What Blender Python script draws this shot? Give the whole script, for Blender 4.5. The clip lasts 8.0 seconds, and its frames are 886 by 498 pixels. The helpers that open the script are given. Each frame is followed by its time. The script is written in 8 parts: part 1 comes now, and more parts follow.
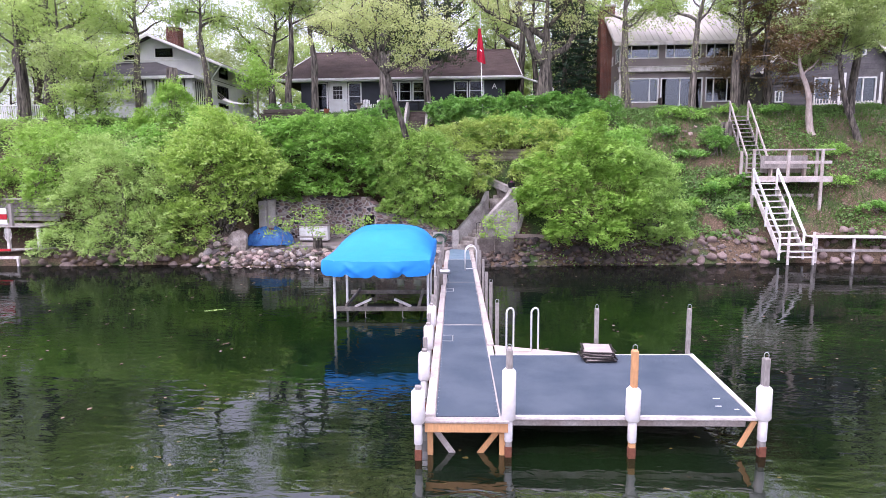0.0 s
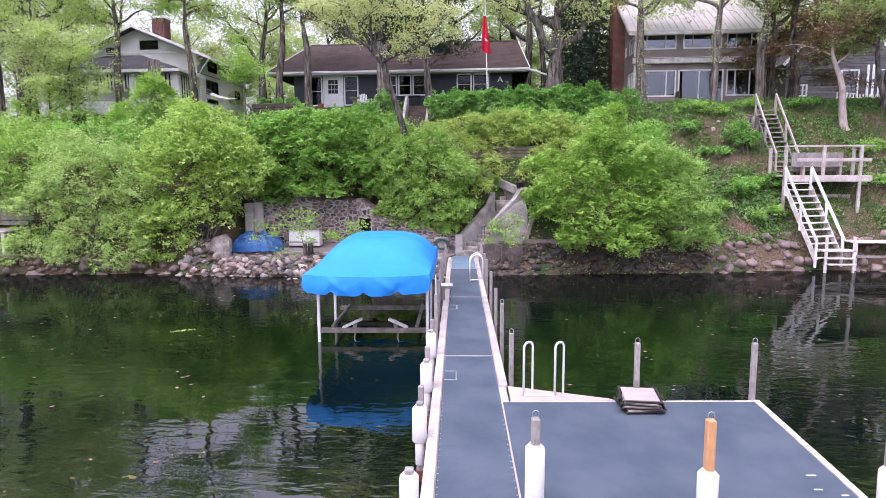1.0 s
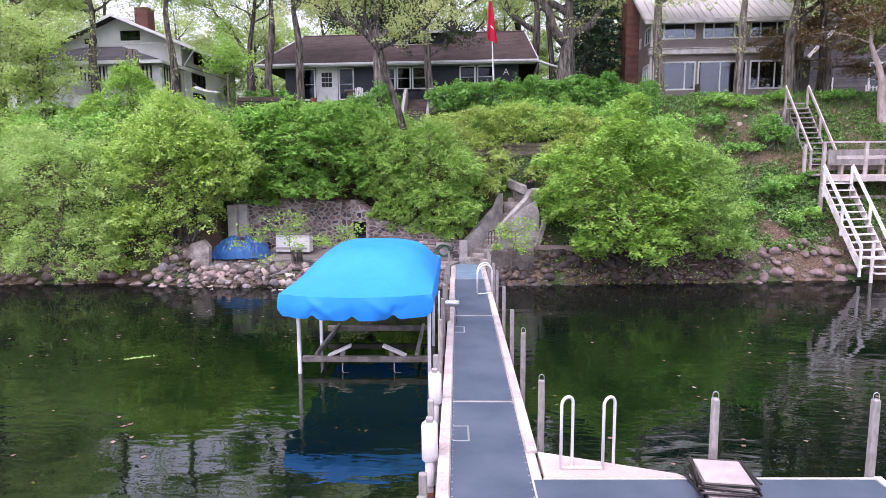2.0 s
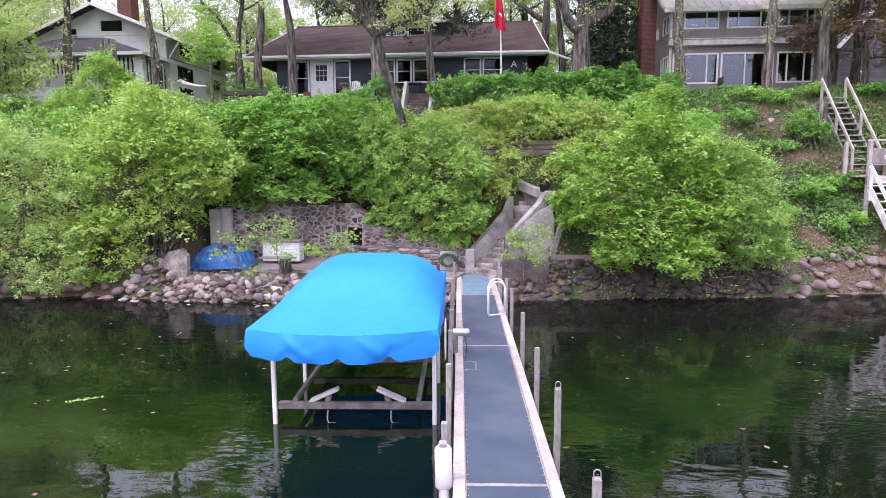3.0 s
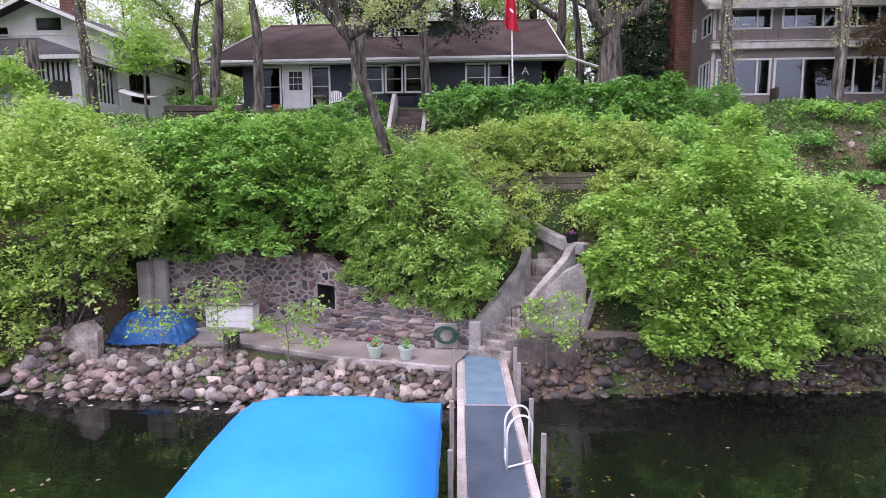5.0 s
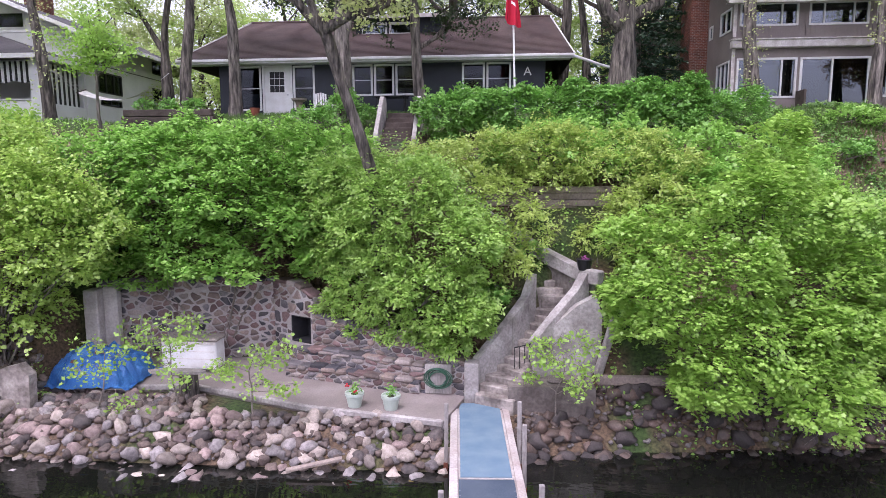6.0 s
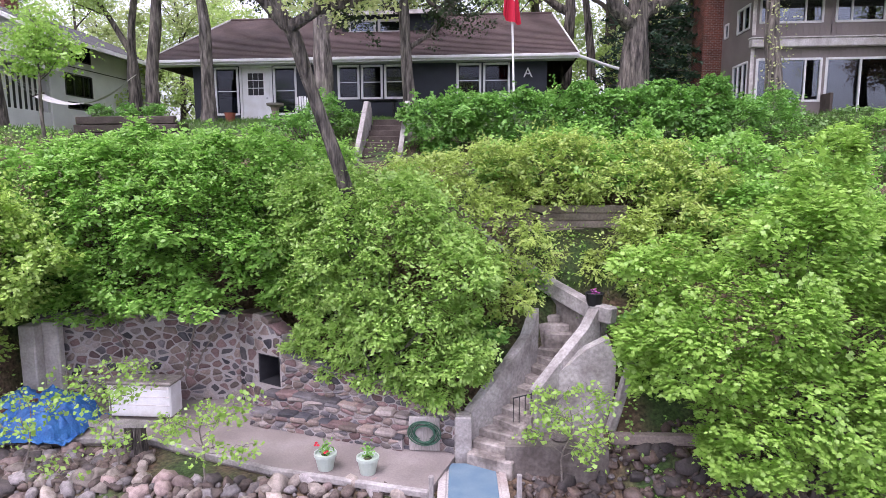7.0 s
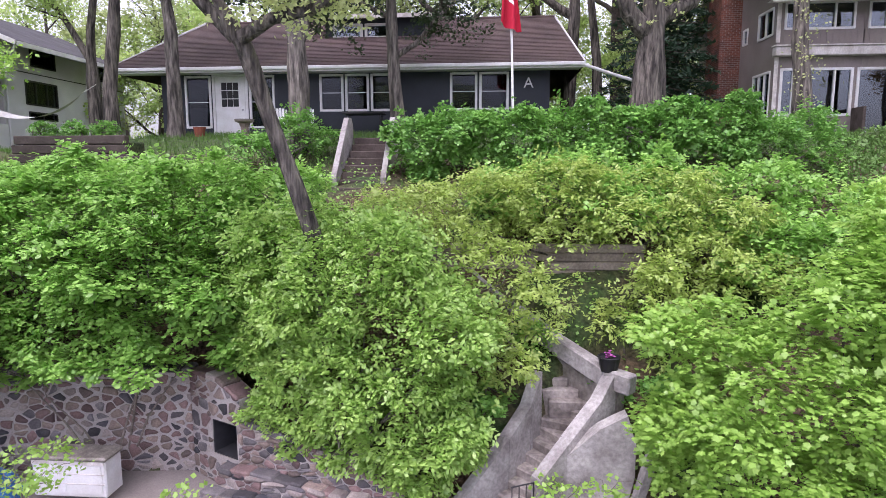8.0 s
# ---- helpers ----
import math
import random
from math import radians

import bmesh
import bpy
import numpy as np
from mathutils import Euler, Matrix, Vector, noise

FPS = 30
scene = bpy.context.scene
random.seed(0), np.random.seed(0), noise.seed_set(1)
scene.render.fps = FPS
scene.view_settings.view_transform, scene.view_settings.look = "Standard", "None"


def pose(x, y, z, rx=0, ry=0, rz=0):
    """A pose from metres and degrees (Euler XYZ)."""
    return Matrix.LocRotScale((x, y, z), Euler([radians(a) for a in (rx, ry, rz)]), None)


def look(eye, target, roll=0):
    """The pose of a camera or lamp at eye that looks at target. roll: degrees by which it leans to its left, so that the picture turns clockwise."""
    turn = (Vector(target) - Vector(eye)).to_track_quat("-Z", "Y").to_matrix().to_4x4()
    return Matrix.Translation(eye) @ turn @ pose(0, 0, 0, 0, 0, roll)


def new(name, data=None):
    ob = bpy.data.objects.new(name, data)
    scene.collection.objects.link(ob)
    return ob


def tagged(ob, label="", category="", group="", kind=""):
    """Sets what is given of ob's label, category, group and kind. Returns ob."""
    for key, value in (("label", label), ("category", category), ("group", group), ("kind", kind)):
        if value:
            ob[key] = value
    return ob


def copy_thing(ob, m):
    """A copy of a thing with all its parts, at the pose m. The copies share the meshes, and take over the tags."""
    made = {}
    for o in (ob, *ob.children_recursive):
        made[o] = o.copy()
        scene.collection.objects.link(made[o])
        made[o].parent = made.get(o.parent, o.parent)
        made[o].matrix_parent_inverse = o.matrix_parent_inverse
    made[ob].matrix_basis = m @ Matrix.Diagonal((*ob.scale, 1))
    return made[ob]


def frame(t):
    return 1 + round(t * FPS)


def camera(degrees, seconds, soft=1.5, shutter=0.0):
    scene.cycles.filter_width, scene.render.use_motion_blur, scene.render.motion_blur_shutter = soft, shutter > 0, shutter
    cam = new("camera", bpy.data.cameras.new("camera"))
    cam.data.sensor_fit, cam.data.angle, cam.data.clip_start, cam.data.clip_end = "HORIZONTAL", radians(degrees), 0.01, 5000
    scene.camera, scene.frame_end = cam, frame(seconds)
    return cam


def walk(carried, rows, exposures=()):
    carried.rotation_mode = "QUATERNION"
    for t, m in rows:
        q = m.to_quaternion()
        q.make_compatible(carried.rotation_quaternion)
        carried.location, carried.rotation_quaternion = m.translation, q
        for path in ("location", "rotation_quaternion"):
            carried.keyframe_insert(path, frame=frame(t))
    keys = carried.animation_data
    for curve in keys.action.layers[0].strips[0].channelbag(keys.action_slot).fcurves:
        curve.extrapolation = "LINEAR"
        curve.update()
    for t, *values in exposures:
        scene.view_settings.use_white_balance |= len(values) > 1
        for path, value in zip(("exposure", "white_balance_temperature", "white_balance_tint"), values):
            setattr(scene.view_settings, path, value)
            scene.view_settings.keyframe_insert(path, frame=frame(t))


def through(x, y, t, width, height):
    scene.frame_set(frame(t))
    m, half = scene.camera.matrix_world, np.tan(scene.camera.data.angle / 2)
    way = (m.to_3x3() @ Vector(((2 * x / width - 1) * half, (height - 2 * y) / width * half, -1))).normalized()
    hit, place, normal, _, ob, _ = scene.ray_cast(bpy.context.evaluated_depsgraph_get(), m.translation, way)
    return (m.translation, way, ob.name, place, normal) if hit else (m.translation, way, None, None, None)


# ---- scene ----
cam = camera(72.0, 8.0, soft=0.8)
PATH = [
    (0, (0.986, -0.737, 4.387), (0.827, 1.241, 4.137), -0.2),
    (0.5, (0.941, 0.556, 4.384), (0.78, 2.534, 4.132), -0.2),
    (1, (0.801, 1.913, 4.395), (0.633, 3.89, 4.142), -0.3),
    (1.5, (0.629, 3.3, 4.33), (0.462, 5.278, 4.079), -0.3),
    (3, (0.113, 7.128, 4.444), (-0.057, 9.104, 4.185), -0.3),
    (3.5, (-0.054, 8.519, 4.741), (-0.223, 10.495, 4.48), -0.2),
    (4, (-0.199, 9.964, 5.163), (-0.365, 11.939, 4.9), -0.2),
    (4.5, (-0.263, 11.45, 5.508), (-0.43, 13.426, 5.245), -0.2),
    (6, (-0.327, 15.401, 6.104), (-0.489, 17.378, 5.845), -0.2),
    (6.5, (-0.273, 16.478, 6.334), (-0.436, 18.454, 6.071), -0.2),
    (7, (-0.245, 17.603, 6.545), (-0.405, 19.579, 6.282), -0.2),
    (7.5, (-0.214, 18.798, 6.827), (-0.372, 20.775, 6.565), -0.2),
    (8, (-0.172, 19.902, 7.236), (-0.329, 21.878, 6.973), -0.1),
]
walk(cam, [(t, look(eye, target, roll)) for t, eye, target, roll in PATH], [(0, 0.44, 6120, 33), (1.5, 0.34, 6120, 33), (3, 0.41, 6120, 33), (4, 0.34, 6120, 33), (4.5, 0.16, 6120, 33), (6, 0.33, 6120, 33), (6.5, 0.48, 6120, 33), (7, 0.44, 6120, 33), (8, 0.38, 6120, 33)])

# ---------------------------------------------------------------- light
world = bpy.data.worlds.new("overcast_sky")
scene.world = world
world.use_nodes = True
wn, wl = world.node_tree.nodes, world.node_tree.links
sky = wn.new("ShaderNodeTexSky")
sky.sky_type, sky.sun_disc = "NISHITA", False
sky.sun_elevation, sky.sun_rotation = radians(67), radians(211)
sky.air_density, sky.dust_density, sky.ozone_density = 1.0, 2.0, 1.5
cloud = wn.new("ShaderNodeHueSaturation")
cloud.inputs["Saturation"].default_value = 0.3
wl.new(sky.outputs["Color"], cloud.inputs["Color"])
# a cloud cover that is brighter overhead than at the horizon
up_, span_, veil = wn.new("ShaderNodeTexCoord"), wn.new("ShaderNodeMapRange"), wn.new("ShaderNodeMix")
tall_ = wn.new("ShaderNodeSeparateXYZ")
wl.new(up_.outputs["Generated"], tall_.inputs[0])
wl.new(tall_.outputs["Z"], span_.inputs["Value"])
span_.inputs["From Min"].default_value, span_.inputs["From Max"].default_value = 0.0, 0.6
span_.inputs["To Min"].default_value, span_.inputs["To Max"].default_value = 0.85, 3.0
veil.data_type, veil.blend_type = "RGBA", "MULTIPLY"
veil.inputs["Factor"].default_value = 1.0
wl.new(cloud.outputs["Color"], veil.inputs["A"])
wl.new(span_.outputs["Result"], veil.inputs["B"])
wl.new(veil.outputs["Result"], wn["Background"].inputs["Color"])
wn["Background"].inputs["Strength"].default_value = 0.15

sun = new("sun", bpy.data.lights.new("sun", "SUN"))
sun.data.energy, sun.data.angle, sun.data.color = 0.6, radians(28), (1.0, 0.98, 0.96)
sun.matrix_world = look((0, 0, 0), (0.2, 0.33, -0.92))


# ---------------------------------------------------------------- materials
def mat(name, color, rough=0.7, var=0.15, scale=3.0, fine=40.0, bump=0.15, metal=0.0, tint=None, spec=0.4,
        island=0.0, obj=0.0, stretch=(1, 1, 1), stain=0.0, coords="Object"):
    """A surface with coarse and fine variation of its colour and a fine relief."""
    m = bpy.data.materials.new(name)
    m.use_nodes = True
    n, l = m.node_tree.nodes, m.node_tree.links
    b = n["Principled BSDF"]
    b.inputs["Roughness"].default_value, b.inputs["Metallic"].default_value = rough, metal
    b.inputs["Specular IOR Level"].default_value = spec
    tc, mp = n.new("ShaderNodeTexCoord"), n.new("ShaderNodeMapping")
    mp.inputs["Scale"].default_value = stretch
    l.new(tc.outputs[coords], mp.inputs["Vector"])
    big, small = n.new("ShaderNodeTexNoise"), n.new("ShaderNodeTexNoise")
    for node, s, d in ((big, scale, 5), (small, fine, 4)):
        node.inputs["Scale"].default_value, node.inputs["Detail"].default_value = s, d
        l.new(mp.outputs["Vector"], node.inputs["Vector"])
    mix = n.new("ShaderNodeMix")
    mix.data_type = "RGBA"
    other = tint or tuple(c * (1 - 2 * var) for c in color)
    mix.inputs["A"].default_value, mix.inputs["B"].default_value = (*color, 1), (*other, 1)
    ramp = n.new("ShaderNodeMapRange")
    ramp.inputs["From Min"].default_value, ramp.inputs["From Max"].default_value = 0.35, 0.65
    l.new(big.outputs["Fac"], ramp.inputs["Value"])
    l.new(ramp.outputs["Result"], mix.inputs["Factor"])
    hsv = n.new("ShaderNodeHueSaturation")
    l.new(mix.outputs["Result"], hsv.inputs["Color"])
    v = n.new("ShaderNodeMath")
    v.operation = "MULTIPLY_ADD"
    v.inputs[1].default_value, v.inputs[2].default_value = var * 1.6, 1 - var * 0.8
    crisp = n.new("ShaderNodeMapRange")
    crisp.inputs["From Min"].default_value, crisp.inputs["From Max"].default_value = 0.32, 0.68
    l.new(small.outputs["Fac"], crisp.inputs["Value"])
    l.new(crisp.outputs["Result"], v.inputs[0])
    last = v
    for amount, node, socket in ((island, "ShaderNodeNewGeometry", "Random Per Island"), (obj, "ShaderNodeObjectInfo", "Random")):
        if amount:
            src, w = n.new(node), n.new("ShaderNodeMath")
            w.operation = "MULTIPLY_ADD"
            w.inputs[1].default_value, w.inputs[2].default_value = amount, 1 - amount / 2
            l.new(src.outputs[socket], w.inputs[0])
            t = n.new("ShaderNodeMath")
            t.operation = "MULTIPLY"
            l.new(last.outputs[0], t.inputs[0])
            l.new(w.outputs[0], t.inputs[1])
            last = t
    l.new(last.outputs[0], hsv.inputs["Value"])
    l.new(hsv.outputs["Color"], b.inputs["Base Color"])
    if bump:
        bp = n.new("ShaderNodeBump")
        bp.inputs["Strength"].default_value, bp.inputs["Distance"].default_value = bump, 0.02 if bump < 1 else 0.09
        l.new(small.outputs["Fac"], bp.inputs["Height"])
        l.new(bp.outputs["Normal"], b.inputs["Normal"])
    return m


def leaf_mat(name, color, other, through=0.35, spread=0.5):
    """Leaves: each one with a tone of its own, some light passing through."""
    m = bpy.data.materials.new(name)
    m.use_nodes = True
    n, l = m.node_tree.nodes, m.node_tree.links
    n.remove(n["Principled BSDF"])
    geo, tc, big = n.new("ShaderNodeNewGeometry"), n.new("ShaderNodeTexCoord"), n.new("ShaderNodeTexNoise")
    big.inputs["Scale"].default_value = 2.3
    l.new(tc.outputs["Object"], big.inputs["Vector"])
    add = n.new("ShaderNodeMath")
    add.operation = "MULTIPLY_ADD"
    add.inputs[1].default_value = spread
    l.new(geo.outputs["Random Per Island"], add.inputs[0])
    shift = n.new("ShaderNodeMath")
    shift.operation = "SUBTRACT"
    shift.inputs[1].default_value = spread * 0.5
    l.new(big.outputs["Fac"], shift.inputs[0])
    l.new(shift.outputs[0], add.inputs[2])
    mix = n.new("ShaderNodeMix")
    mix.data_type = "RGBA"
    dull = lambda c: (c[0] * 1.02, c[1] * 0.98, c[2] * 1.12, 1)
    mix.inputs["A"].default_value, mix.inputs["B"].default_value = dull(color), dull(other)
    l.new(add.outputs[0], mix.inputs["Factor"])
    front, back, gloss = n.new("ShaderNodeBsdfDiffuse"), n.new("ShaderNodeBsdfTranslucent"), n.new("ShaderNodeBsdfGlossy")
    gloss.inputs["Roughness"].default_value = 0.45
    for s in (front, back):
        l.new(mix.outputs["Result"], s.inputs["Color"])
    a, c = n.new("ShaderNodeMixShader"), n.new("ShaderNodeMixShader")
    a.inputs[0].default_value, c.inputs[0].default_value = through, 0.045
    l.new(front.outputs[0], a.inputs[1])
    l.new(back.outputs[0], a.inputs[2])
    l.new(a.outputs[0], c.inputs[1])
    l.new(gloss.outputs[0], c.inputs[2])
    l.new(c.outputs[0], n["Material Output"].inputs["Surface"])
    return m


def water_mat():
    """Lake water over a weedy bed; breezes roughen two drifting patches, the rest lies calm."""
    m = bpy.data.materials.new("lake_water")
    m.use_nodes = True
    n, l = m.node_tree.nodes, m.node_tree.links
    n.remove(n["Principled BSDF"])
    deep, skin, fres, both = n.new("ShaderNodeBsdfDiffuse"), n.new("ShaderNodeBsdfGlossy"), n.new("ShaderNodeFresnel"), n.new("ShaderNodeMixShader")
    skin.inputs["Roughness"].default_value, fres.inputs["IOR"].default_value = 0.012, 1.33
    l.new(deep.outputs[0], both.inputs[1])
    l.new(skin.outputs[0], both.inputs[2])
    l.new(both.outputs[0], n["Material Output"].inputs["Surface"])

    def calc(op, x, y=None, z=None):
        k = n.new("ShaderNodeMath")
        k.operation = op
        for q, s in zip((x, y, z), k.inputs):
            if q is None:
                continue
            if isinstance(q, (int, float)):
                s.default_value = q
            else:
                l.new(q, s)
        return k.outputs[0]

    def waves(scale, detail, sx, turn, dist=0.0):
        mp, w = n.new("ShaderNodeMapping"), n.new("ShaderNodeTexNoise")
        mp.inputs["Scale"].default_value, mp.inputs["Rotation"].default_value = (sx, 1, 1), (0, 0, turn)
        l.new(tc.outputs["Object"], mp.inputs["Vector"])
        w.inputs["Scale"].default_value, w.inputs["Detail"].default_value, w.inputs["Distortion"].default_value = scale, detail, dist
        l.new(mp.outputs["Vector"], w.inputs["Vector"])
        return w.outputs["Fac"]

    def ramp(fac, p0, p1, a=0.0, c=1.0):
        k = n.new("ShaderNodeMapRange")
        k.interpolation_type = "SMOOTHSTEP"
        k.inputs["From Min"].default_value, k.inputs["From Max"].default_value = p0, p1
        k.inputs["To Min"].default_value, k.inputs["To Max"].default_value = a, c
        l.new(fac, k.inputs["Value"])
        return k.outputs["Result"]

    tc, xyz = n.new("ShaderNodeTexCoord"), n.new("ShaderNodeSeparateXYZ")
    l.new(tc.outputs["Object"], xyz.inputs[0])
    x, y = xyz.outputs["X"], xyz.outputs["Y"]
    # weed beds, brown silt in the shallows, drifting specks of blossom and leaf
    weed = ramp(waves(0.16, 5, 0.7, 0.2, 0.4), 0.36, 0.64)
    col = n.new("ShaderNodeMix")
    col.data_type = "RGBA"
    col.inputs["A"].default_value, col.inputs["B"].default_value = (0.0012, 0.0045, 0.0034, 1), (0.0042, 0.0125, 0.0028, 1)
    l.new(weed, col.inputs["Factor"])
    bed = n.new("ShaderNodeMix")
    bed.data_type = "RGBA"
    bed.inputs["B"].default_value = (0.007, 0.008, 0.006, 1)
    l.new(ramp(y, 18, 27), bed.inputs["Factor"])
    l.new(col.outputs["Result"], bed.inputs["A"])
    speck = n.new("ShaderNodeMix")
    speck.data_type = "RGBA"
    speck.inputs["B"].default_value = (0.13, 0.1, 0.03, 1)
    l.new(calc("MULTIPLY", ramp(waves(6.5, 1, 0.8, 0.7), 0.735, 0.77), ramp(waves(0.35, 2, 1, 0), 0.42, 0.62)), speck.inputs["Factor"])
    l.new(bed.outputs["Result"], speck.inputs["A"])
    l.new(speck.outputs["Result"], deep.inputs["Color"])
    # cat's-paws of fine ripples over a nearly flat lake
    paws = ramp(waves(0.35, 3, 0.6, 0.5, 0.5), 0.4, 0.6, 0.22, 1.0)
    near = ramp(y, 8, 26, 1.0, 0.45)
    swell = calc("MULTIPLY", waves(1.0, 2, 0.5, 0.2, 0.4), 0.035)
    chop = calc("MULTIPLY", waves(4.6, 2, 0.42, 0.12, 0.4), calc("MULTIPLY", calc("MULTIPLY", paws, near), 0.042))
    bp = n.new("ShaderNodeBump")
    bp.inputs["Strength"].default_value, bp.inputs["Distance"].default_value = 1.0, 0.3
    l.new(calc("ADD", swell, chop), bp.inputs["Height"])
    for k in (skin, fres):
        l.new(bp.outputs["Normal"], k.inputs["Normal"])
    # silty ripples dull the grazing shine
    l.new(ramp(fres.outputs[0], 0.045, 0.2, 0.175, 0.24), both.inputs[0])
    return m


def glass_mat(name, gloss_part, tint=(0.75, 0.8, 0.82)):
    """Window glass: part mirror, part clear."""
    m = bpy.data.materials.new(name)
    m.use_nodes = True
    n, l = m.node_tree.nodes, m.node_tree.links
    n.remove(n["Principled BSDF"])
    g, t, mx = n.new("ShaderNodeBsdfGlossy"), n.new("ShaderNodeBsdfTransparent"), n.new("ShaderNodeMixShader")
    g.inputs["Roughness"].default_value, g.inputs["Color"].default_value = 0.02, (0.85, 0.92, 1, 1)
    t.inputs["Color"].default_value = (*tint, 1)
    mx.inputs[0].default_value = gloss_part
    l.new(t.outputs[0], mx.inputs[1])
    l.new(g.outputs[0], mx.inputs[2])
    l.new(mx.outputs[0], n["Material Output"].inputs["Surface"])
    return m


def ground_mat():
    m = bpy.data.materials.new("bank_soil")
    m.use_nodes = True
    n, l = m.node_tree.nodes, m.node_tree.links
    b = n["Principled BSDF"]
    b.inputs["Roughness"].default_value = 0.95
    tc = n.new("ShaderNodeTexCoord")
    a, f = n.new("ShaderNodeTexNoise"), n.new("ShaderNodeTexNoise")
    a.inputs["Scale"].default_value, a.inputs["Detail"].default_value = 0.55, 6
    f.inputs["Scale"].default_value, f.inputs["Detail"].default_value = 14, 6
    for k in (a, f):
        l.new(tc.outputs["Object"], k.inputs["Vector"])
    r1, r2 = n.new("ShaderNodeValToRGB"), n.new("ShaderNodeValToRGB")
    r1.color_ramp.elements[0].position, r1.color_ramp.elements[1].position = 0.37, 0.52
    r1.color_ramp.elements[0].color, r1.color_ramp.elements[1].color = (0.045, 0.085, 0.022, 1), (0.13, 0.09, 0.06, 1)
    r2.color_ramp.elements[0].position, r2.color_ramp.elements[1].position = 0.3, 0.75
    r2.color_ramp.elements[0].color, r2.color_ramp.elements[1].color = (0.3, 0.3, 0.28, 1), (1.5, 1.45, 1.35, 1)
    l.new(a.outputs["Fac"], r1.inputs["Fac"])
    l.new(f.outputs["Fac"], r2.inputs["Fac"])
    mul = n.new("ShaderNodeMix")
    mul.data_type, mul.blend_type = "RGBA", "MULTIPLY"
    mul.inputs["Factor"].default_value = 1
    high, turf, lawn = n.new("ShaderNodeSeparateXYZ"), n.new("ShaderNodeMapRange"), n.new("ShaderNodeMix")
    l.new(tc.outputs["Object"], high.inputs[0])
    l.new(high.outputs["Z"], turf.inputs["Value"])
    turf.inputs["From Min"].default_value, turf.inputs["From Max"].default_value = 7.3, 7.8
    turf.inputs["To Max"].default_value = 0.85
    lawn.data_type = "RGBA"
    lawn.inputs["B"].default_value = (0.055, 0.115, 0.025, 1)
    l.new(turf.outputs["Result"], lawn.inputs["Factor"])
    l.new(r1.outputs["Color"], lawn.inputs["A"])
    l.new(lawn.outputs["Result"], mul.inputs["A"])
    l.new(r2.outputs["Color"], mul.inputs["B"])
    l.new(mul.outputs["Result"], b.inputs["Base Color"])
    bp = n.new("ShaderNodeBump")
    bp.inputs["Strength"].default_value, bp.inputs["Distance"].default_value = 0.7, 0.05
    l.new(f.outputs["Fac"], bp.inputs["Height"])
    l.new(bp.outputs["Normal"], b.inputs["Normal"])
    return m


WATER, SOIL = water_mat(), ground_mat()
DECK_MAT = mat("slate_deck_matting", (0.046, 0.067, 0.094), 0.75, 0.16, 1.3, 90, 0.25, tint=(0.075, 0.097, 0.125))
RAMP_MAT = mat("blue_grey_ramp_matting", (0.1, 0.17, 0.23), 0.7, 0.12, 2.0, 90, 0.2, tint=(0.15, 0.22, 0.27))
WEATHERED = mat("weathered_board", (0.48, 0.44, 0.415), 0.85, 0.2, 2.0, 22, 0.3, tint=(0.36, 0.3, 0.27), stretch=(1, 1, 1), obj=0.25)
PALE_BOARD = mat("pale_plywood", (0.5, 0.42, 0.37), 0.85, 0.14, 1.5, 30, 0.2, tint=(0.4, 0.33, 0.29))
GREY_POST = mat("grey_weathered_post", (0.36, 0.33, 0.31), 0.9, 0.25, 4.0, 35, 0.5, tint=(0.24, 0.22, 0.2), obj=0.3, stretch=(1, 1, 0.25))
NEW_WOOD = mat("new_orange_lumber", (0.62, 0.33, 0.15), 0.7, 0.14, 3.0, 30, 0.2, tint=(0.5, 0.26, 0.12), stretch=(1, 1, 0.3))
WHITE_FOAM = mat("white_bumper_vinyl", (0.82, 0.8, 0.8), 0.5, 0.05, 4.0, 20, 0.1, tint=(0.7, 0.66, 0.63))
WHITE_PAINT = mat("white_paint", (0.8, 0.8, 0.8), 0.5, 0.06, 3.0, 25, 0.08, tint=(0.7, 0.69, 0.67))
WORN_WHITE = mat("worn_white_paint", (0.76, 0.72, 0.7), 0.75, 0.15, 3.0, 20, 0.25, tint=(0.52, 0.47, 0.44), obj=0.15)
STEEL = mat("galvanised_steel", (0.55, 0.56, 0.57), 0.4, 0.1, 5.0, 40, 0.1, metal=0.85)
DARK_STEEL = mat("weathered_lift_steel", (0.16, 0.14, 0.12), 0.65, 0.25, 4.0, 30, 0.3, metal=0.3, tint=(0.3, 0.27, 0.24))
RUST = mat("rusty_waterline", (0.2, 0.07, 0.04), 0.9, 0.25, 6.0, 40, 0.4)
CANVAS = mat("bright_blue_canopy_vinyl", (0.014, 0.25, 0.73), 0.5, 0.04, 1.4, 5, 0.5, tint=(0.017, 0.27, 0.76), spec=0.3)
CONCRETE = mat("aged_concrete", (0.42, 0.395, 0.37), 0.9, 0.24, 1.8, 16, 0.7, tint=(0.22, 0.2, 0.185))
CONCRETE_PALE = mat("pale_weathered_concrete", (0.52, 0.485, 0.45), 0.9, 0.16, 2.2, 16, 0.6, tint=(0.36, 0.325, 0.3))
STAINED_BASE = mat("dark_stained_concrete", (0.2, 0.175, 0.155), 0.9, 0.3, 1.6, 12, 0.6, tint=(0.09, 0.075, 0.066))
ROCK_WET = mat("wet_brown_rock", (0.1, 0.07, 0.055), 0.6, 0.3, 2.5, 25, 0.6, tint=(0.05, 0.04, 0.034), obj=0.5, island=0.5)
STAINED_STEP = mat("stained_step_concrete", (0.36, 0.32, 0.285), 0.92, 0.3, 2.2, 12, 0.6, tint=(0.13, 0.11, 0.095), obj=0.3)
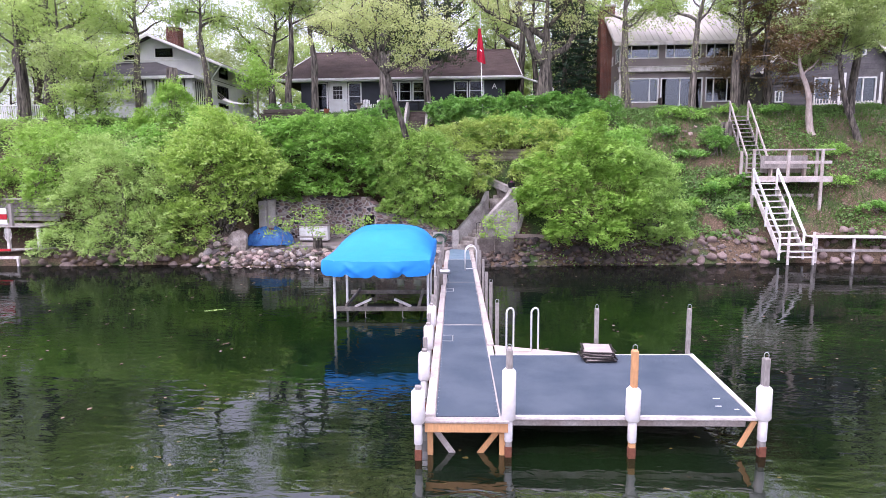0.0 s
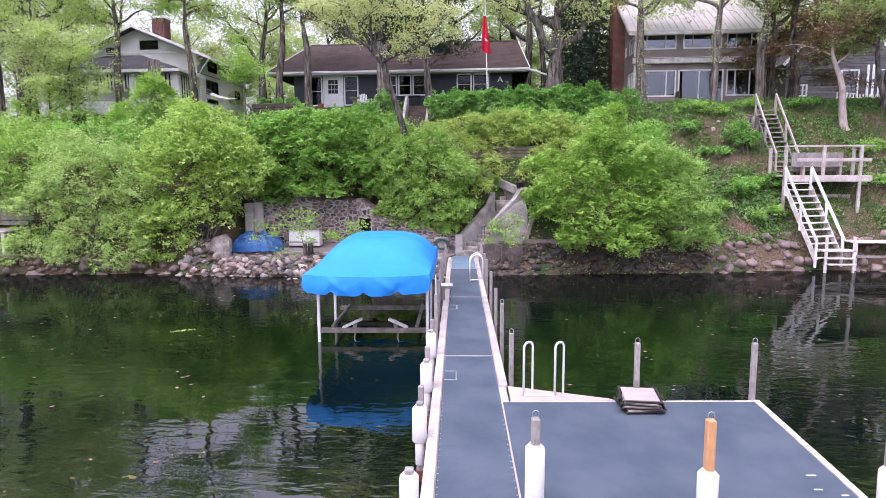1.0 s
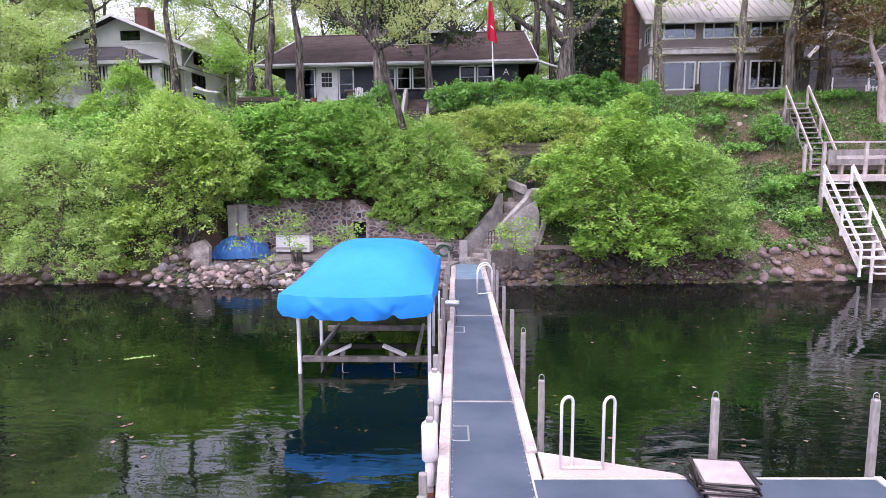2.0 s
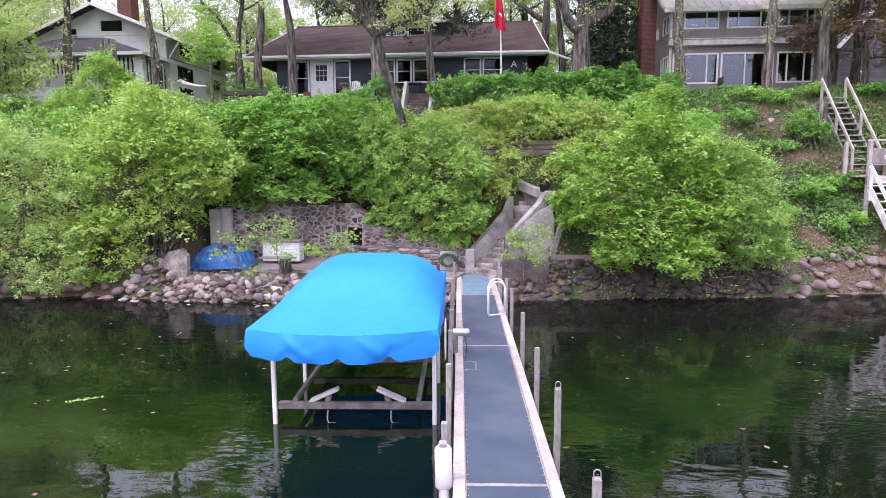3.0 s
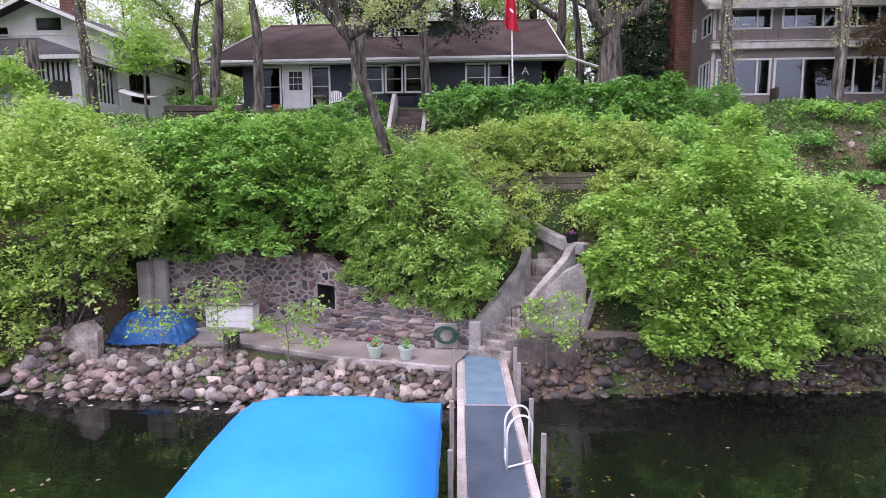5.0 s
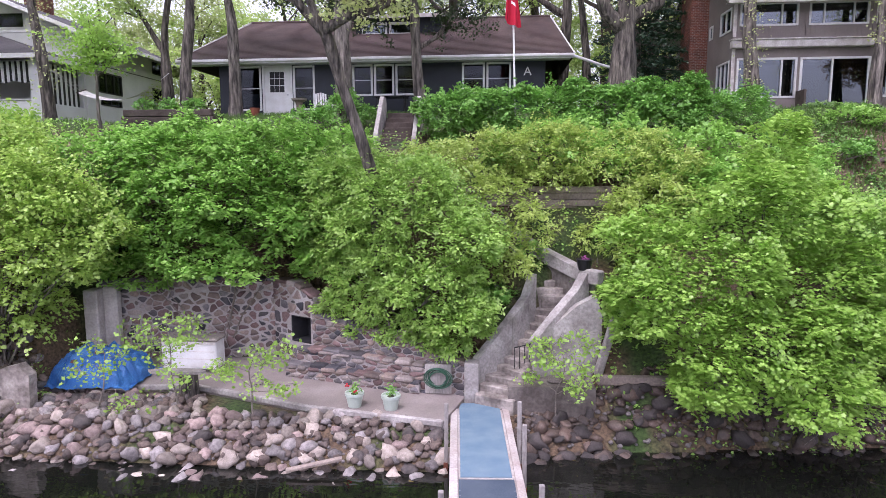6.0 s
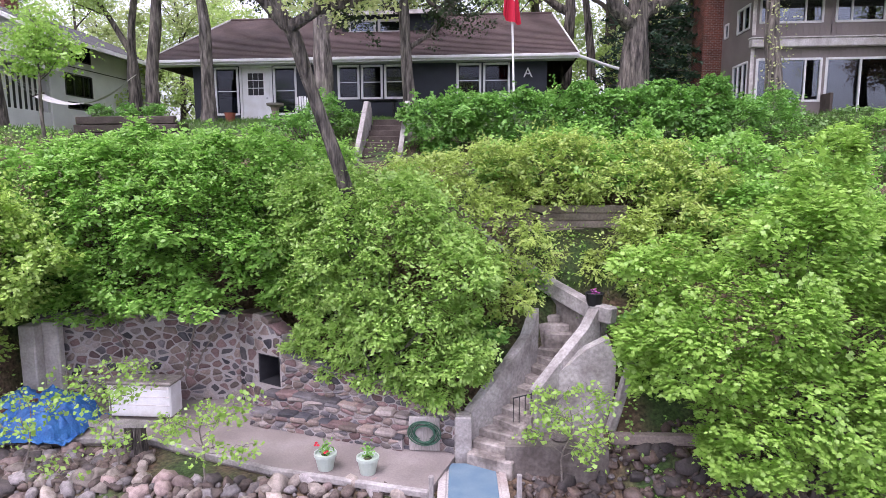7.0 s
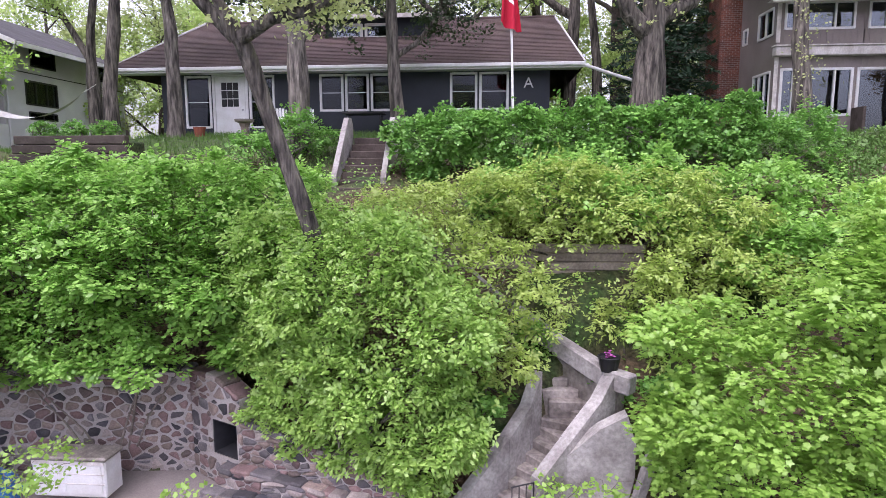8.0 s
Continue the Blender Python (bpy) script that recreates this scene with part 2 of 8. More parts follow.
PATIO_CON = mat("patio_concrete", (0.3, 0.26, 0.24), 0.9, 0.12, 0.8, 30, 0.3, tint=(0.2, 0.17, 0.155))
MORTAR = mat("lime_mortar", (0.4, 0.37, 0.355), 0.95, 0.18, 3.0, 40, 0.5, tint=(0.34, 0.3, 0.28))
FIELD = [mat("fieldstone_" + n, c, 0.85, 0.25, 3.5, 30, 0.5, tint=t, obj=0.9) for n, c, t in (
    ("rose", (0.2, 0.13, 0.12), (0.14, 0.095, 0.09)), ("tan", (0.24, 0.185, 0.155), (0.16, 0.125, 0.11)),
    ("grey", (0.16, 0.145, 0.145), (0.1, 0.093, 0.098)), ("dark", (0.05, 0.05, 0.058), (0.08, 0.075, 0.078)),
    ("pale", (0.29, 0.25, 0.225), (0.2, 0.17, 0.155)))]
ROCKS = [mat("boulder_" + n, c, 0.85, 0.25, 2.5, 25, 0.6, tint=t, obj=0.8, island=0.4) for n, c, t in (
    ("rose", (0.27, 0.205, 0.185), (0.17, 0.125, 0.112)), ("grey", (0.255, 0.23, 0.22), (0.15, 0.135, 0.13)),
    ("tan", (0.34, 0.29, 0.25), (0.22, 0.185, 0.155)), ("dark", (0.093, 0.078, 0.072), (0.052, 0.046, 0.043)))]
ROCK_BROWN = mat("brown_shore_rock", (0.15, 0.112, 0.092), 0.8, 0.3, 2.5, 25, 0.6, tint=(0.075, 0.06, 0.052), obj=0.5, island=0.5)
BARK = mat("oak_bark", (0.2, 0.175, 0.145), 0.95, 0.5, 9.0, 26, 1.0, tint=(0.03, 0.026, 0.023), stretch=(1, 1, 0.14))
BARK_PALE = mat("pale_grey_bark", (0.29, 0.255, 0.22), 0.95, 0.5, 9.0, 26, 1.0, tint=(0.06, 0.052, 0.047), stretch=(1, 1, 0.14))
BARK_FAR = mat("dark_woodland_bark", (0.1, 0.08, 0.07), 0.95, 0.3, 3.0, 15, 0.5)
TWIG = mat("bare_twig", (0.23, 0.2, 0.17), 0.9, 0.2, 8, 40, 0.2)
LEAF_BRIGHT = leaf_mat("bright_maple_leaf", (0.2, 0.395, 0.045), (0.42, 0.67, 0.126), 0.44)
LEAF_SOFT = leaf_mat("soft_green_leaf", (0.2, 0.38, 0.06), (0.44, 0.68, 0.16), 0.44)
LEAF_LIME = leaf_mat("lime_leaf", (0.28, 0.41, 0.1), (0.53, 0.65, 0.24), 0.46)
LEAF_MID = leaf_mat("shrub_leaf", (0.135, 0.33, 0.046), (0.43, 0.748, 0.144), 0.42)
LEAF_DARK = leaf_mat("hedge_leaf", (0.081, 0.253, 0.039), (0.304, 0.616, 0.108), 0.36)
LEAF_OLIVE = leaf_mat("honeysuckle_leaf", (0.235, 0.37, 0.06), (0.57, 0.735, 0.17), 0.44)
LEAF_HONEY = leaf_mat("yellow_green_honeysuckle_leaf", (0.23, 0.39, 0.06), (0.56, 0.79, 0.17), 0.44)
LEAF_WILLOW = leaf_mat("willow_leaf", (0.23, 0.39, 0.072), (0.54, 0.76, 0.216), 0.42)
LEAF_OAK = leaf_mat("young_oak_leaf", (0.4, 0.5, 0.15), (0.72, 0.8, 0.34), 0.5)
LEAF_HERB = leaf_mat("ground_herb_leaf", (0.07, 0.17, 0.03), (0.2, 0.38, 0.08), 0.35)
LEAF_SPRING = leaf_mat("spring_tree_leaf", (0.3, 0.48, 0.1), (0.62, 0.78, 0.25), 0.55)
LEAF_WOODS = leaf_mat("woodland_leaf", (0.27, 0.38, 0.11), (0.52, 0.6, 0.24), 0.55)
LEAF_FRESH = leaf_mat("fresh_shrub_leaf", (0.188, 0.37, 0.056), (0.5, 0.75, 0.165), 0.44)
LEAF_RED = leaf_mat("russet_leaf", (0.11, 0.075, 0.03), (0.22, 0.15, 0.055), 0.38)
NEEDLE = leaf_mat("spruce_needle", (0.02, 0.055, 0.028), (0.055, 0.105, 0.05), 0.15)
CEDAR = leaf_mat("cedar_spray", (0.02, 0.05, 0.018), (0.06, 0.09, 0.03), 0.2)
GRASS = leaf_mat("grass_blade", (0.06, 0.15, 0.02), (0.13, 0.25, 0.04), 0.3)
DRY_LEAF = leaf_mat("dry_leaf_litter", (0.16, 0.1, 0.06), (0.3, 0.22, 0.15), 0.1)
SLATE_WALL = mat("blue_black_siding", (0.028, 0.034, 0.045), 0.6, 0.12, 1.5, 20, 0.1)
SHINGLE = mat("brown_roof_shingle", (0.105, 0.072, 0.066), 0.9, 0.2, 1.2, 18, 0.5, tint=(0.07, 0.048, 0.046))
SHINGLE_GREY = mat("charcoal_roof_shingle", (0.075, 0.07, 0.075), 0.9, 0.2, 1.2, 18, 0.5)
METAL_ROOF = mat("pale_metal_roof", (0.55, 0.5, 0.47), 0.45, 0.08, 0.8, 12, 0.05, metal=0.2, tint=(0.48, 0.43, 0.4))
TAUPE = mat("taupe_siding", (0.27, 0.23, 0.215), 0.8, 0.08, 1.0, 20, 0.12)
STUCCO = mat("pale_grey_stucco", (0.76, 0.76, 0.76), 0.9, 0.07, 1.2, 40, 0.3, tint=(0.68, 0.68, 0.68))
LAP_GREY = mat("grey_lap_board", (0.135, 0.125, 0.13), 0.85, 0.2, 1.5, 14, 0.25, tint=(0.09, 0.085, 0.09), obj=0.3)
BRICK = mat("red_chimney_brick", (0.22, 0.085, 0.06), 0.9, 0.2, 2, 30, 0.3, tint=(0.12, 0.055, 0.042), obj=0.4, island=0.5)
GLASS, GLASS_DIM = glass_mat("window_glass", 0.13, (0.5, 0.54, 0.58)), glass_mat("porch_screen_glass", 0.03, (0.34, 0.36, 0.4))
# near-black colour stands in for shade inside the rooms and the niche
INNER_SHADE = mat("inner_shade", (0.035, 0.035, 0.04), 0.9, 0.2, 1.0, 5, 0)
CURTAIN = mat("pale_blind", (0.42, 0.43, 0.45), 0.9, 0.05, 2, 30, 0.1)
STRIPE = mat("striped_awning_cloth", (0.75, 0.75, 0.75), 0.9, 0.05, 3, 30, 0.1)
DARK_WOOD = mat("dark_timber", (0.06, 0.045, 0.038), 0.9, 0.25, 3, 20, 0.4, tint=(0.1, 0.08, 0.068), obj=0.3)
TIMBER = mat("weathered_landscape_timber", (0.33, 0.27, 0.23), 0.9, 0.25, 2, 20, 0.4, tint=(0.2, 0.16, 0.14), obj=0.3)
TARP = mat("crumpled_blue_tarp", (0.022, 0.1, 0.3), 0.4, 0.22, 3.5, 30, 0.3, tint=(0.045, 0.18, 0.42))
BLACK = mat("black_plastic", (0.012, 0.012, 0.013), 0.5, 0.1, 5, 30, 0.1)
RED_CLOTH = mat("crimson_flag_cloth", (0.52, 0.012, 0.04), 0.8, 0.1, 3, 60, 0.1, tint=(0.4, 0.01, 0.03))
POT_GREEN = mat("pale_green_glazed_pot", (0.45, 0.52, 0.45), 0.35, 0.05, 4, 30, 0.05)
TERRACOTTA = mat("terracotta", (0.32, 0.1, 0.06), 0.8, 0.15, 5, 30, 0.2)
HOSE = mat("green_rubber_hose", (0.03, 0.1, 0.06), 0.45, 0.1, 5, 30, 0.05)
FLOWER = mat("red_petal", (0.55, 0.015, 0.03), 0.6, 0.1, 8, 30, 0)
CANVAS_CHAIR = mat("grey_sling_fabric", (0.42, 0.36, 0.34), 0.8, 0.1, 5, 60, 0.2)
CHAIR_FRAME = mat("dark_bronze_tube", (0.07, 0.06, 0.055), 0.4, 0.1, 5, 30, 0, metal=0.6)
ROPE = mat("cotton_rope", (0.68, 0.66, 0.62), 0.9, 0.1, 10, 60, 0.3)
RED_PAINT = mat("red_plastic", (0.5, 0.02, 0.03), 0.4, 0.1, 5, 30, 0.05)


# ---------------------------------------------------------------- mesh helpers
WHERE = {}


class Shape:
    """Vertices and faces of one mesh, in world places."""

    def __init__(self):
        self.v, self.f = [], []

    def add(self, verts, faces):
        k = len(self.v)
        self.v += [tuple(p) for p in verts]
        self.f += [tuple(k + i for i in face) for face in faces]
        return self

    def box(self, lo, hi, c=0.0, m=None):
        """A box, with chamfered edges where c is given."""
        m = m or Matrix()
        if not c:
            p = [(x, y, z) for x in (lo[0], hi[0]) for y in (lo[1], hi[1]) for z in (lo[2], hi[2])]
            return self.add([m @ Vector(q) for q in p], [(0, 1, 3, 2), (4, 6, 7, 5), (0, 4, 5, 1), (2, 3, 7, 6), (0, 2, 6, 4), (1, 5, 7, 3)])
        mid = [(a + b) / 2 for a, b in zip(lo, hi)]
        half = [(b - a) / 2 for a, b in zip(lo, hi)]
        c = min(c, *(h * 0.9 for h in half))
        verts, index = [], {}
        for s in [(x, y, z) for x in (-1, 1) for y in (-1, 1) for z in (-1, 1)]:
            for ax in range(3):
                q = [s[i] * (half[i] - (0 if i == ax else c)) + mid[i] for i in range(3)]
                index[s, ax] = len(verts)
                verts.append(m @ Vector(q))
        faces = []
        for ax in range(3):
            o = [i for i in range(3) if i != ax]
            for sg in (-1, 1):
                ring = []
                for a, b in ((-1, -1), (1, -1), (1, 1), (-1, 1)):
                    s = [0, 0, 0]
                    s[ax], s[o[0]], s[o[1]] = sg, a, b
                    ring.append(index[tuple(s), ax])
                flip = (sg > 0) ^ (ax == 1)
                faces.append(tuple(ring if flip else ring[::-1]))
            for a in (-1, 1):
                for b in (-1, 1):
                    ends = []
                    for e in (-1, 1):
                        s = [0, 0, 0]
                        s[ax], s[o[0]], s[o[1]] = e, a, b
                        ends.append(tuple(s))
                    faces.append((index[ends[0], o[0]], index[ends[1], o[0]], index[ends[1], o[1]], index[ends[0], o[1]]))
        for s in [(x, y, z) for x in (-1, 1) for y in (-1, 1) for z in (-1, 1)]:
            faces.append(tuple(index[s, ax] for ax in range(3)))
        return self.add(verts, faces)

    def beam(self, a, b, w, h, c=0.006, up=(0, 0, 1)):
        """A plank or beam from a to b, w across and h high."""
        a, b = Vector(a), Vector(b)
        d = b - a
        y = d.normalized()
        u = Vector(up)
        if abs(y.dot(u)) > 0.98:
            u = Vector((0, 1, 0))
        x = y.cross(u).normalized()
        z = x.cross(y)
        m = Matrix.Translation(a) @ Matrix((x, y, z)).transposed().to_4x4()
        return self.box((-w / 2, 0, -h / 2), (w / 2, d.length, h / 2), c, m)

    def tube(self, pts, radii, n=8, cap=True):
        """A round tube along points; radii one number or one for each point."""
        pts = [Vector(p) for p in pts]
        if not hasattr(radii, "__len__"):
            radii = [radii] * len(pts)
        k = len(self.v)
        ref = None
        for i, p in enumerate(pts):
            d = (pts[min(i + 1, len(pts) - 1)] - pts[max(i - 1, 0)]).normalized()
            if ref is None:
                ref = d.orthogonal().normalized()
            ref = (ref - d * ref.dot(d))
            ref = ref.normalized() if ref.length > 1e-4 else d.orthogonal().normalized()
            o = d.cross(ref)
            for j in range(n):
                a = 2 * math.pi * j / n
                self.v.append(tuple(p + (ref * math.cos(a) + o * math.sin(a)) * radii[i]))
        for i in range(len(pts) - 1):
            for j in range(n):
                q = (j + 1) % n
                self.f.append((k + i * n + j, k + i * n + q, k + (i + 1) * n + q, k + (i + 1) * n + j))
        if cap:
            self.f.append(tuple(k + j for j in reversed(range(n))))
            self.f.append(tuple(k + (len(pts) - 1) * n + j for j in range(n)))
        return self

    def lathe(self, at, rings, n=16):
        """A turned body: rings of (radius, height) above the point at."""
        k = len(self.v)
        for r, z in rings:
            for j in range(n):
                a = 2 * math.pi * j / n
                self.v.append((at[0] + r * math.cos(a), at[1] + r * math.sin(a), at[2] + z))
        for i in range(len(rings) - 1):
            for j in range(n):
                q = (j + 1) % n
                self.f.append((k + i * n + j, k + i * n + q, k + (i + 1) * n + q, k + (i + 1) * n + j))
        self.f.append(tuple(k + j for j in reversed(range(n))))
        self.f.append(tuple(k + (len(rings) - 1) * n + j for j in range(n)))
        return self

    def prism(self, poly, lo, hi, axis=2):
        """A flat outline (pairs in the two other axes) drawn out along an axis."""
        n = len(poly)
        def place(p, h):
            q = list(p)
            q.insert(axis, h)
            return q
        verts = [place(p, lo) for p in poly] + [place(p, hi) for p in poly]
        faces = [tuple(reversed(range(n))), tuple(range(n, 2 * n))]
        faces += [(i, (i + 1) % n, n + (i + 1) % n, n + i) for i in range(n)]
        return self.add(verts, faces)

    def grid(self, nu, nv, place):
        k = len(self.v)
        for i in range(nu + 1):
            for j in range(nv + 1):
                self.v.append(tuple(place(i / nu, j / nv)))
        for i in range(nu):
            for j in range(nv):
                a = k + i * (nv + 1) + j
                self.f.append((a, a + nv + 1, a + nv + 2, a + 1))
        return self


def fix_normals(me):
    b = bmesh.new()
    b.from_mesh(me)
    bmesh.ops.recalc_face_normals(b, faces=b.faces)
    b.to_mesh(me)
    b.free()


def thing(name, at=(0, 0, 0), label="", category="", group="", kind="", turn=0.0):
    """An empty at the base of a thing, that parents its parts."""
    ob = new(name)
    ob.empty_display_size = 0.2
    m = pose(*at, 0, 0, turn)
    ob.matrix_basis = m
    WHERE[ob] = m
    return tagged(ob, label, category, group, kind)


def mesh_of(name, shape, material, m, smooth=False, recalc=True):
    inv = m.inverted()
    me = bpy.data.meshes.new(name)
    me.from_pydata([inv @ Vector(p) for p in shape.v], [], shape.f)
    if recalc:
        fix_normals(me)
    if smooth:
        me.shade_smooth()
    me.materials.append(material)
    return me


def part(name, shape, material, parent, label="", smooth=False, at=None, kind="", recalc=True):
    """One mesh under a thing or a part; shape is in world places."""
    m = Matrix.Translation(at) if at else WHERE[parent].copy()
    ob = new(name, mesh_of(name, shape, material, m, smooth, recalc))
    ob.parent = parent
    ob.matrix_basis = WHERE[parent].inverted() @ m
    WHERE[ob] = m
    return tagged(ob, label, kind=kind)


def solo(name, shape, material, at, label="", category="", group="", kind="", smooth=False, recalc=True):
    """A thing of one mesh."""
    m = Matrix.Translation(at)
    ob = new(name, mesh_of(name, shape, material, m, smooth, recalc))
    ob.matrix_basis = m
    WHERE[ob] = m
    return tagged(ob, label, category, group, kind)


def quads(name, v, material, parent=None, at=(0, 0, 0), label="", category="", kind="", n=4):
    """A mesh of loose leaf blades from an array of corners, n for each."""
    v = np.asarray(v, np.float32).reshape(-1, 3) - np.asarray(at, np.float32)
    me = bpy.data.meshes.new(name)
    k = len(v) // n
    me.vertices.add(len(v))
    me.vertices.foreach_set("co", v.ravel())
    me.loops.add(len(v))
    me.loops.foreach_set("vertex_index", np.arange(len(v), dtype=np.int32))
    me.polygons.add(k)
    me.polygons.foreach_set("loop_start", np.arange(0, k * n, n, dtype=np.int32))
    me.update(calc_edges=True)
    me.materials.append(material)
    ob = new(name, me)
    m = Matrix.Translation(at)
    WHERE[ob] = m
    if parent:
        ob.parent = parent
        ob.matrix_basis = WHERE[parent].inverted() @ m
    else:
        ob.matrix_basis = m
    return tagged(ob, label, category, kind=kind)

# ---------------------------------------------------------------- the lie of the land
def lerp(x, xs, ys):
    return float(np.interp(x, xs, ys))


def shore(x):
    """Where the water ends, along x."""
    return lerp(x, (-60, -30, -22, -14, -10.7, -7.6, -1.5, 1.6, 7, 10, 12, 16, 20, 60), (26.5, 26.8, 26.9, 27.8, 27.2, 27.1, 27.25, 28.3, 28.9, 29.2, 29.7, 30.2, 30, 30))


def step(x, a, b):
    t = min(max((x - a) / (b - a), 0), 1)
    return t * t * (3 - 2 * t)


def wall_line(x):
    """The foot of the stone retaining wall, in plan."""
    return lerp(x, (-11.3, -6.42, -5.15, -0.95), (31.25, 31.75, 31.05, 29.63))


def land(x, y):
    """Height of the ground."""
    d = y - shore(x)
    if d < 0:
        return max(-2.5, -0.12 + 0.45 * d)
    n = noise.noise(Vector((x * 0.45, y * 0.45, 3))) * 0.22 + noise.noise(Vector((x * 1.6, y * 1.6, 9))) * 0.07
    mid = lerp(y, (29.5, 31.5, 33, 35, 37, 39, 41, 60, 200), (1.0, 3.2, 5.0, 6.7, 7.6, 8.2, 8.4, 8.6, 9.5))
    left = lerp(y, (28.2, 30, 32, 34, 36, 60, 200), (0.5, 2.4, 4.8, 6.8, 7.7, 8.2, 9.5))
    right = lerp(y, (29.9, 30.6, 32, 33.5, 36.5, 38.5, 60, 200), (0.5, 1.0, 2.5, 4.0, 7.0, 8.2, 8.5, 9.5))
    z = mid + (left - mid) * step(x, -11, -14) + (right - mid) * step(x, 7, 11)
    z = min(z, d * 1.1 + 0.02 if d < 0.6 else 0.68 + (d - 0.6) * 1.6)
    flat = min(step(x, -12.2, -11.4), 1 - step(x, 1.6, 2.4))
    if flat > 0:
        w = wall_line(x) if x < -0.9 else 29.7 + max(0, (x + 0.9)) * 0.7
        if y < w + (1.0 if -6.6 < x < -4.9 else 0.25):
            low = min(0.46, d * 0.45)
            z = z + (low - z) * flat
            n *= 1 - flat
        else:
            z = z + (max(z, 2.75 if x < -4.9 else 1.95 - (x + 4.9) * 0.14) - z) * flat * (1 if x < -1.2 else 0)
    return z + n * (0.3 + 0.7 * step(d, 0, 2)) * (1 - 0.7 * step(y, 38, 41))


xs = np.concatenate([np.linspace(-600, -60, 12), np.arange(-50, -26, 2.0), np.arange(-26, 24, 0.4), np.arange(24, 50, 2.0), np.linspace(60, 600, 12)])
ys = np.concatenate([np.linspace(-500, 10, 6), np.arange(14, 26, 2.0), np.arange(26, 42, 0.33), np.arange(42, 70, 2.0), np.linspace(80, 800, 14)])
g = Shape()
g.v = [(float(x), float(y), land(x, y)) for x in xs for y in ys]
g.f = [(i * len(ys) + j, (i + 1) * len(ys) + j, (i + 1) * len(ys) + j + 1, i * len(ys) + j + 1) for i in range(len(xs) - 1) for j in range(len(ys) - 1)]
solo("ground", g, SOIL, (0, 0, 0), "steep earth bank with leaf litter rising from the lake to lawns", "ground", kind="structure", smooth=True, recalc=False)

w = Shape()
w.add([(-700, -700, -0.07), (700, -700, -0.07), (700, 32, -0.07), (-700, 32, -0.07)], [(0, 1, 2, 3)])
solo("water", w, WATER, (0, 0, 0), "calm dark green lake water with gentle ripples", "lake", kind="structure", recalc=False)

# ---------------------------------------------------------------- the dock
DECK = 0.56
AX, AY = -0.0595, 0.9982
DOCK0 = (-0.04, 8.36)


def dk(u, v, z=0.0):
    """A place by the dock's own measures: u to the right of its lake-side left corner, v towards the shore."""
    return Vector((DOCK0[0] + u * AY + v * AX, DOCK0[1] - u * AX + v * AY, z))


DM = Matrix(((AY, AX, 0, DOCK0[0]), (-AX, AY, 0, DOCK0[1]), (0, 0, 1, 0), (0, 0, 0, 1)))
rng = random.Random(5)


def dbox(s, lo, hi, c=0.008):
    return s.box(lo, hi, c, DM)


dock = thing("dock", dk(0.65, 0, 0), "long wooden dock with slate grey matting and pale worn edge boards", "dock")
END = 21.0
# frame under the walkway
for name, u0, u1 in (("stringer", 0.02, 0.07), ("stringer", 1.27, 1.32)):
    part(name, dbox(Shape(), (u0, 0.06, 0.3), (u1, END, 0.5), 0.005), WEATHERED, dock)
for k in range(12):
    v = 0.3 + k * 1.85
    part("crossbeam", dbox(Shape(), (0.07, v, 0.32), (1.27, v + 0.09, 0.5), 0.005), WEATHERED, dock)
part("front_beam", dbox(Shape(), (0.0, -0.05, 0.35), (1.3, 0.0, 0.5), 0.006), NEW_WOOD, dock, "new orange lumber front beam")
part("front_edge_board", dbox(Shape(), (0.0, -0.07, 0.505), (1.32, 0.09, 0.545), 0.006), WEATHERED, dock)
part("subdeck", dbox(Shape(), (0.04, 0.09, 0.505), (1.3, END, 0.54), 0), WEATHERED, dock)
for a, b in ((0.0, 5.9), (5.9, 11.93), (11.93, 17.45)):
    s = dbox(Shape(), (0.17, a + 0.1 if a == 0 else a + 0.03, 0.542), (1.17, b - 0.03, DECK), 0.006)
    part("walkway_mat", s, DECK_MAT, dock, "slate grey textured deck matting")
for v in (5.9, 11.93, 17.45):
    part("seam_strip", dbox(Shape(), (0.17, v - 0.028, 0.542), (1.17, v + 0.028, DECK + 0.004), 0.003), GREY_POST, dock, "pale metal seam strip")
part("ramp_mat", dbox(Shape(), (0.2, 17.48, 0.542), (1.14, END, DECK + 0.015), 0.006), RAMP_MAT, dock, "lighter blue-grey ramp matting")
# hatch outlines in the mats
for v in (4.4, 10.25):
    for lo, hi in (((0.19, v, DECK), (0.43, v + 0.03, DECK + 0.004)), ((0.19, v + 0.5, DECK), (0.43, v + 0.53, DECK + 0.004)), ((0.4, v + 0.03, DECK), (0.43, v + 0.5, DECK + 0.004))):
        part("hatch_edge", dbox(Shape(), lo, hi, 0.001), STEEL, dock)
# edge boards, in lengths
v = 0.1
while v < END - 0.1:
    e = min(v + 2.95, END)
    part("edge_board", dbox(Shape(), (0.0, v, 0.535), (0.155, e - 0.008, DECK + 0.028), 0.008), WEATHERED, dock)
    if v > 2.9:
        part("edge_board", dbox(Shape(), (1.19, max(v, 4.08), 0.535), (1.335, e - 0.008, DECK + 0.028), 0.008), WEATHERED, dock)
    v = e
# screw heads along the mat edges
s = Shape()
for k in range(100):
    for u in (0.19, 1.15):
        p = dk(u, 0.2 + k * 0.17, DECK)
        s.lathe(p, ((0.009, 0), (0.009, 0.003), (0.004, 0.005)), 6)
part("screw_head", s, STEEL, dock, kind="stuff")

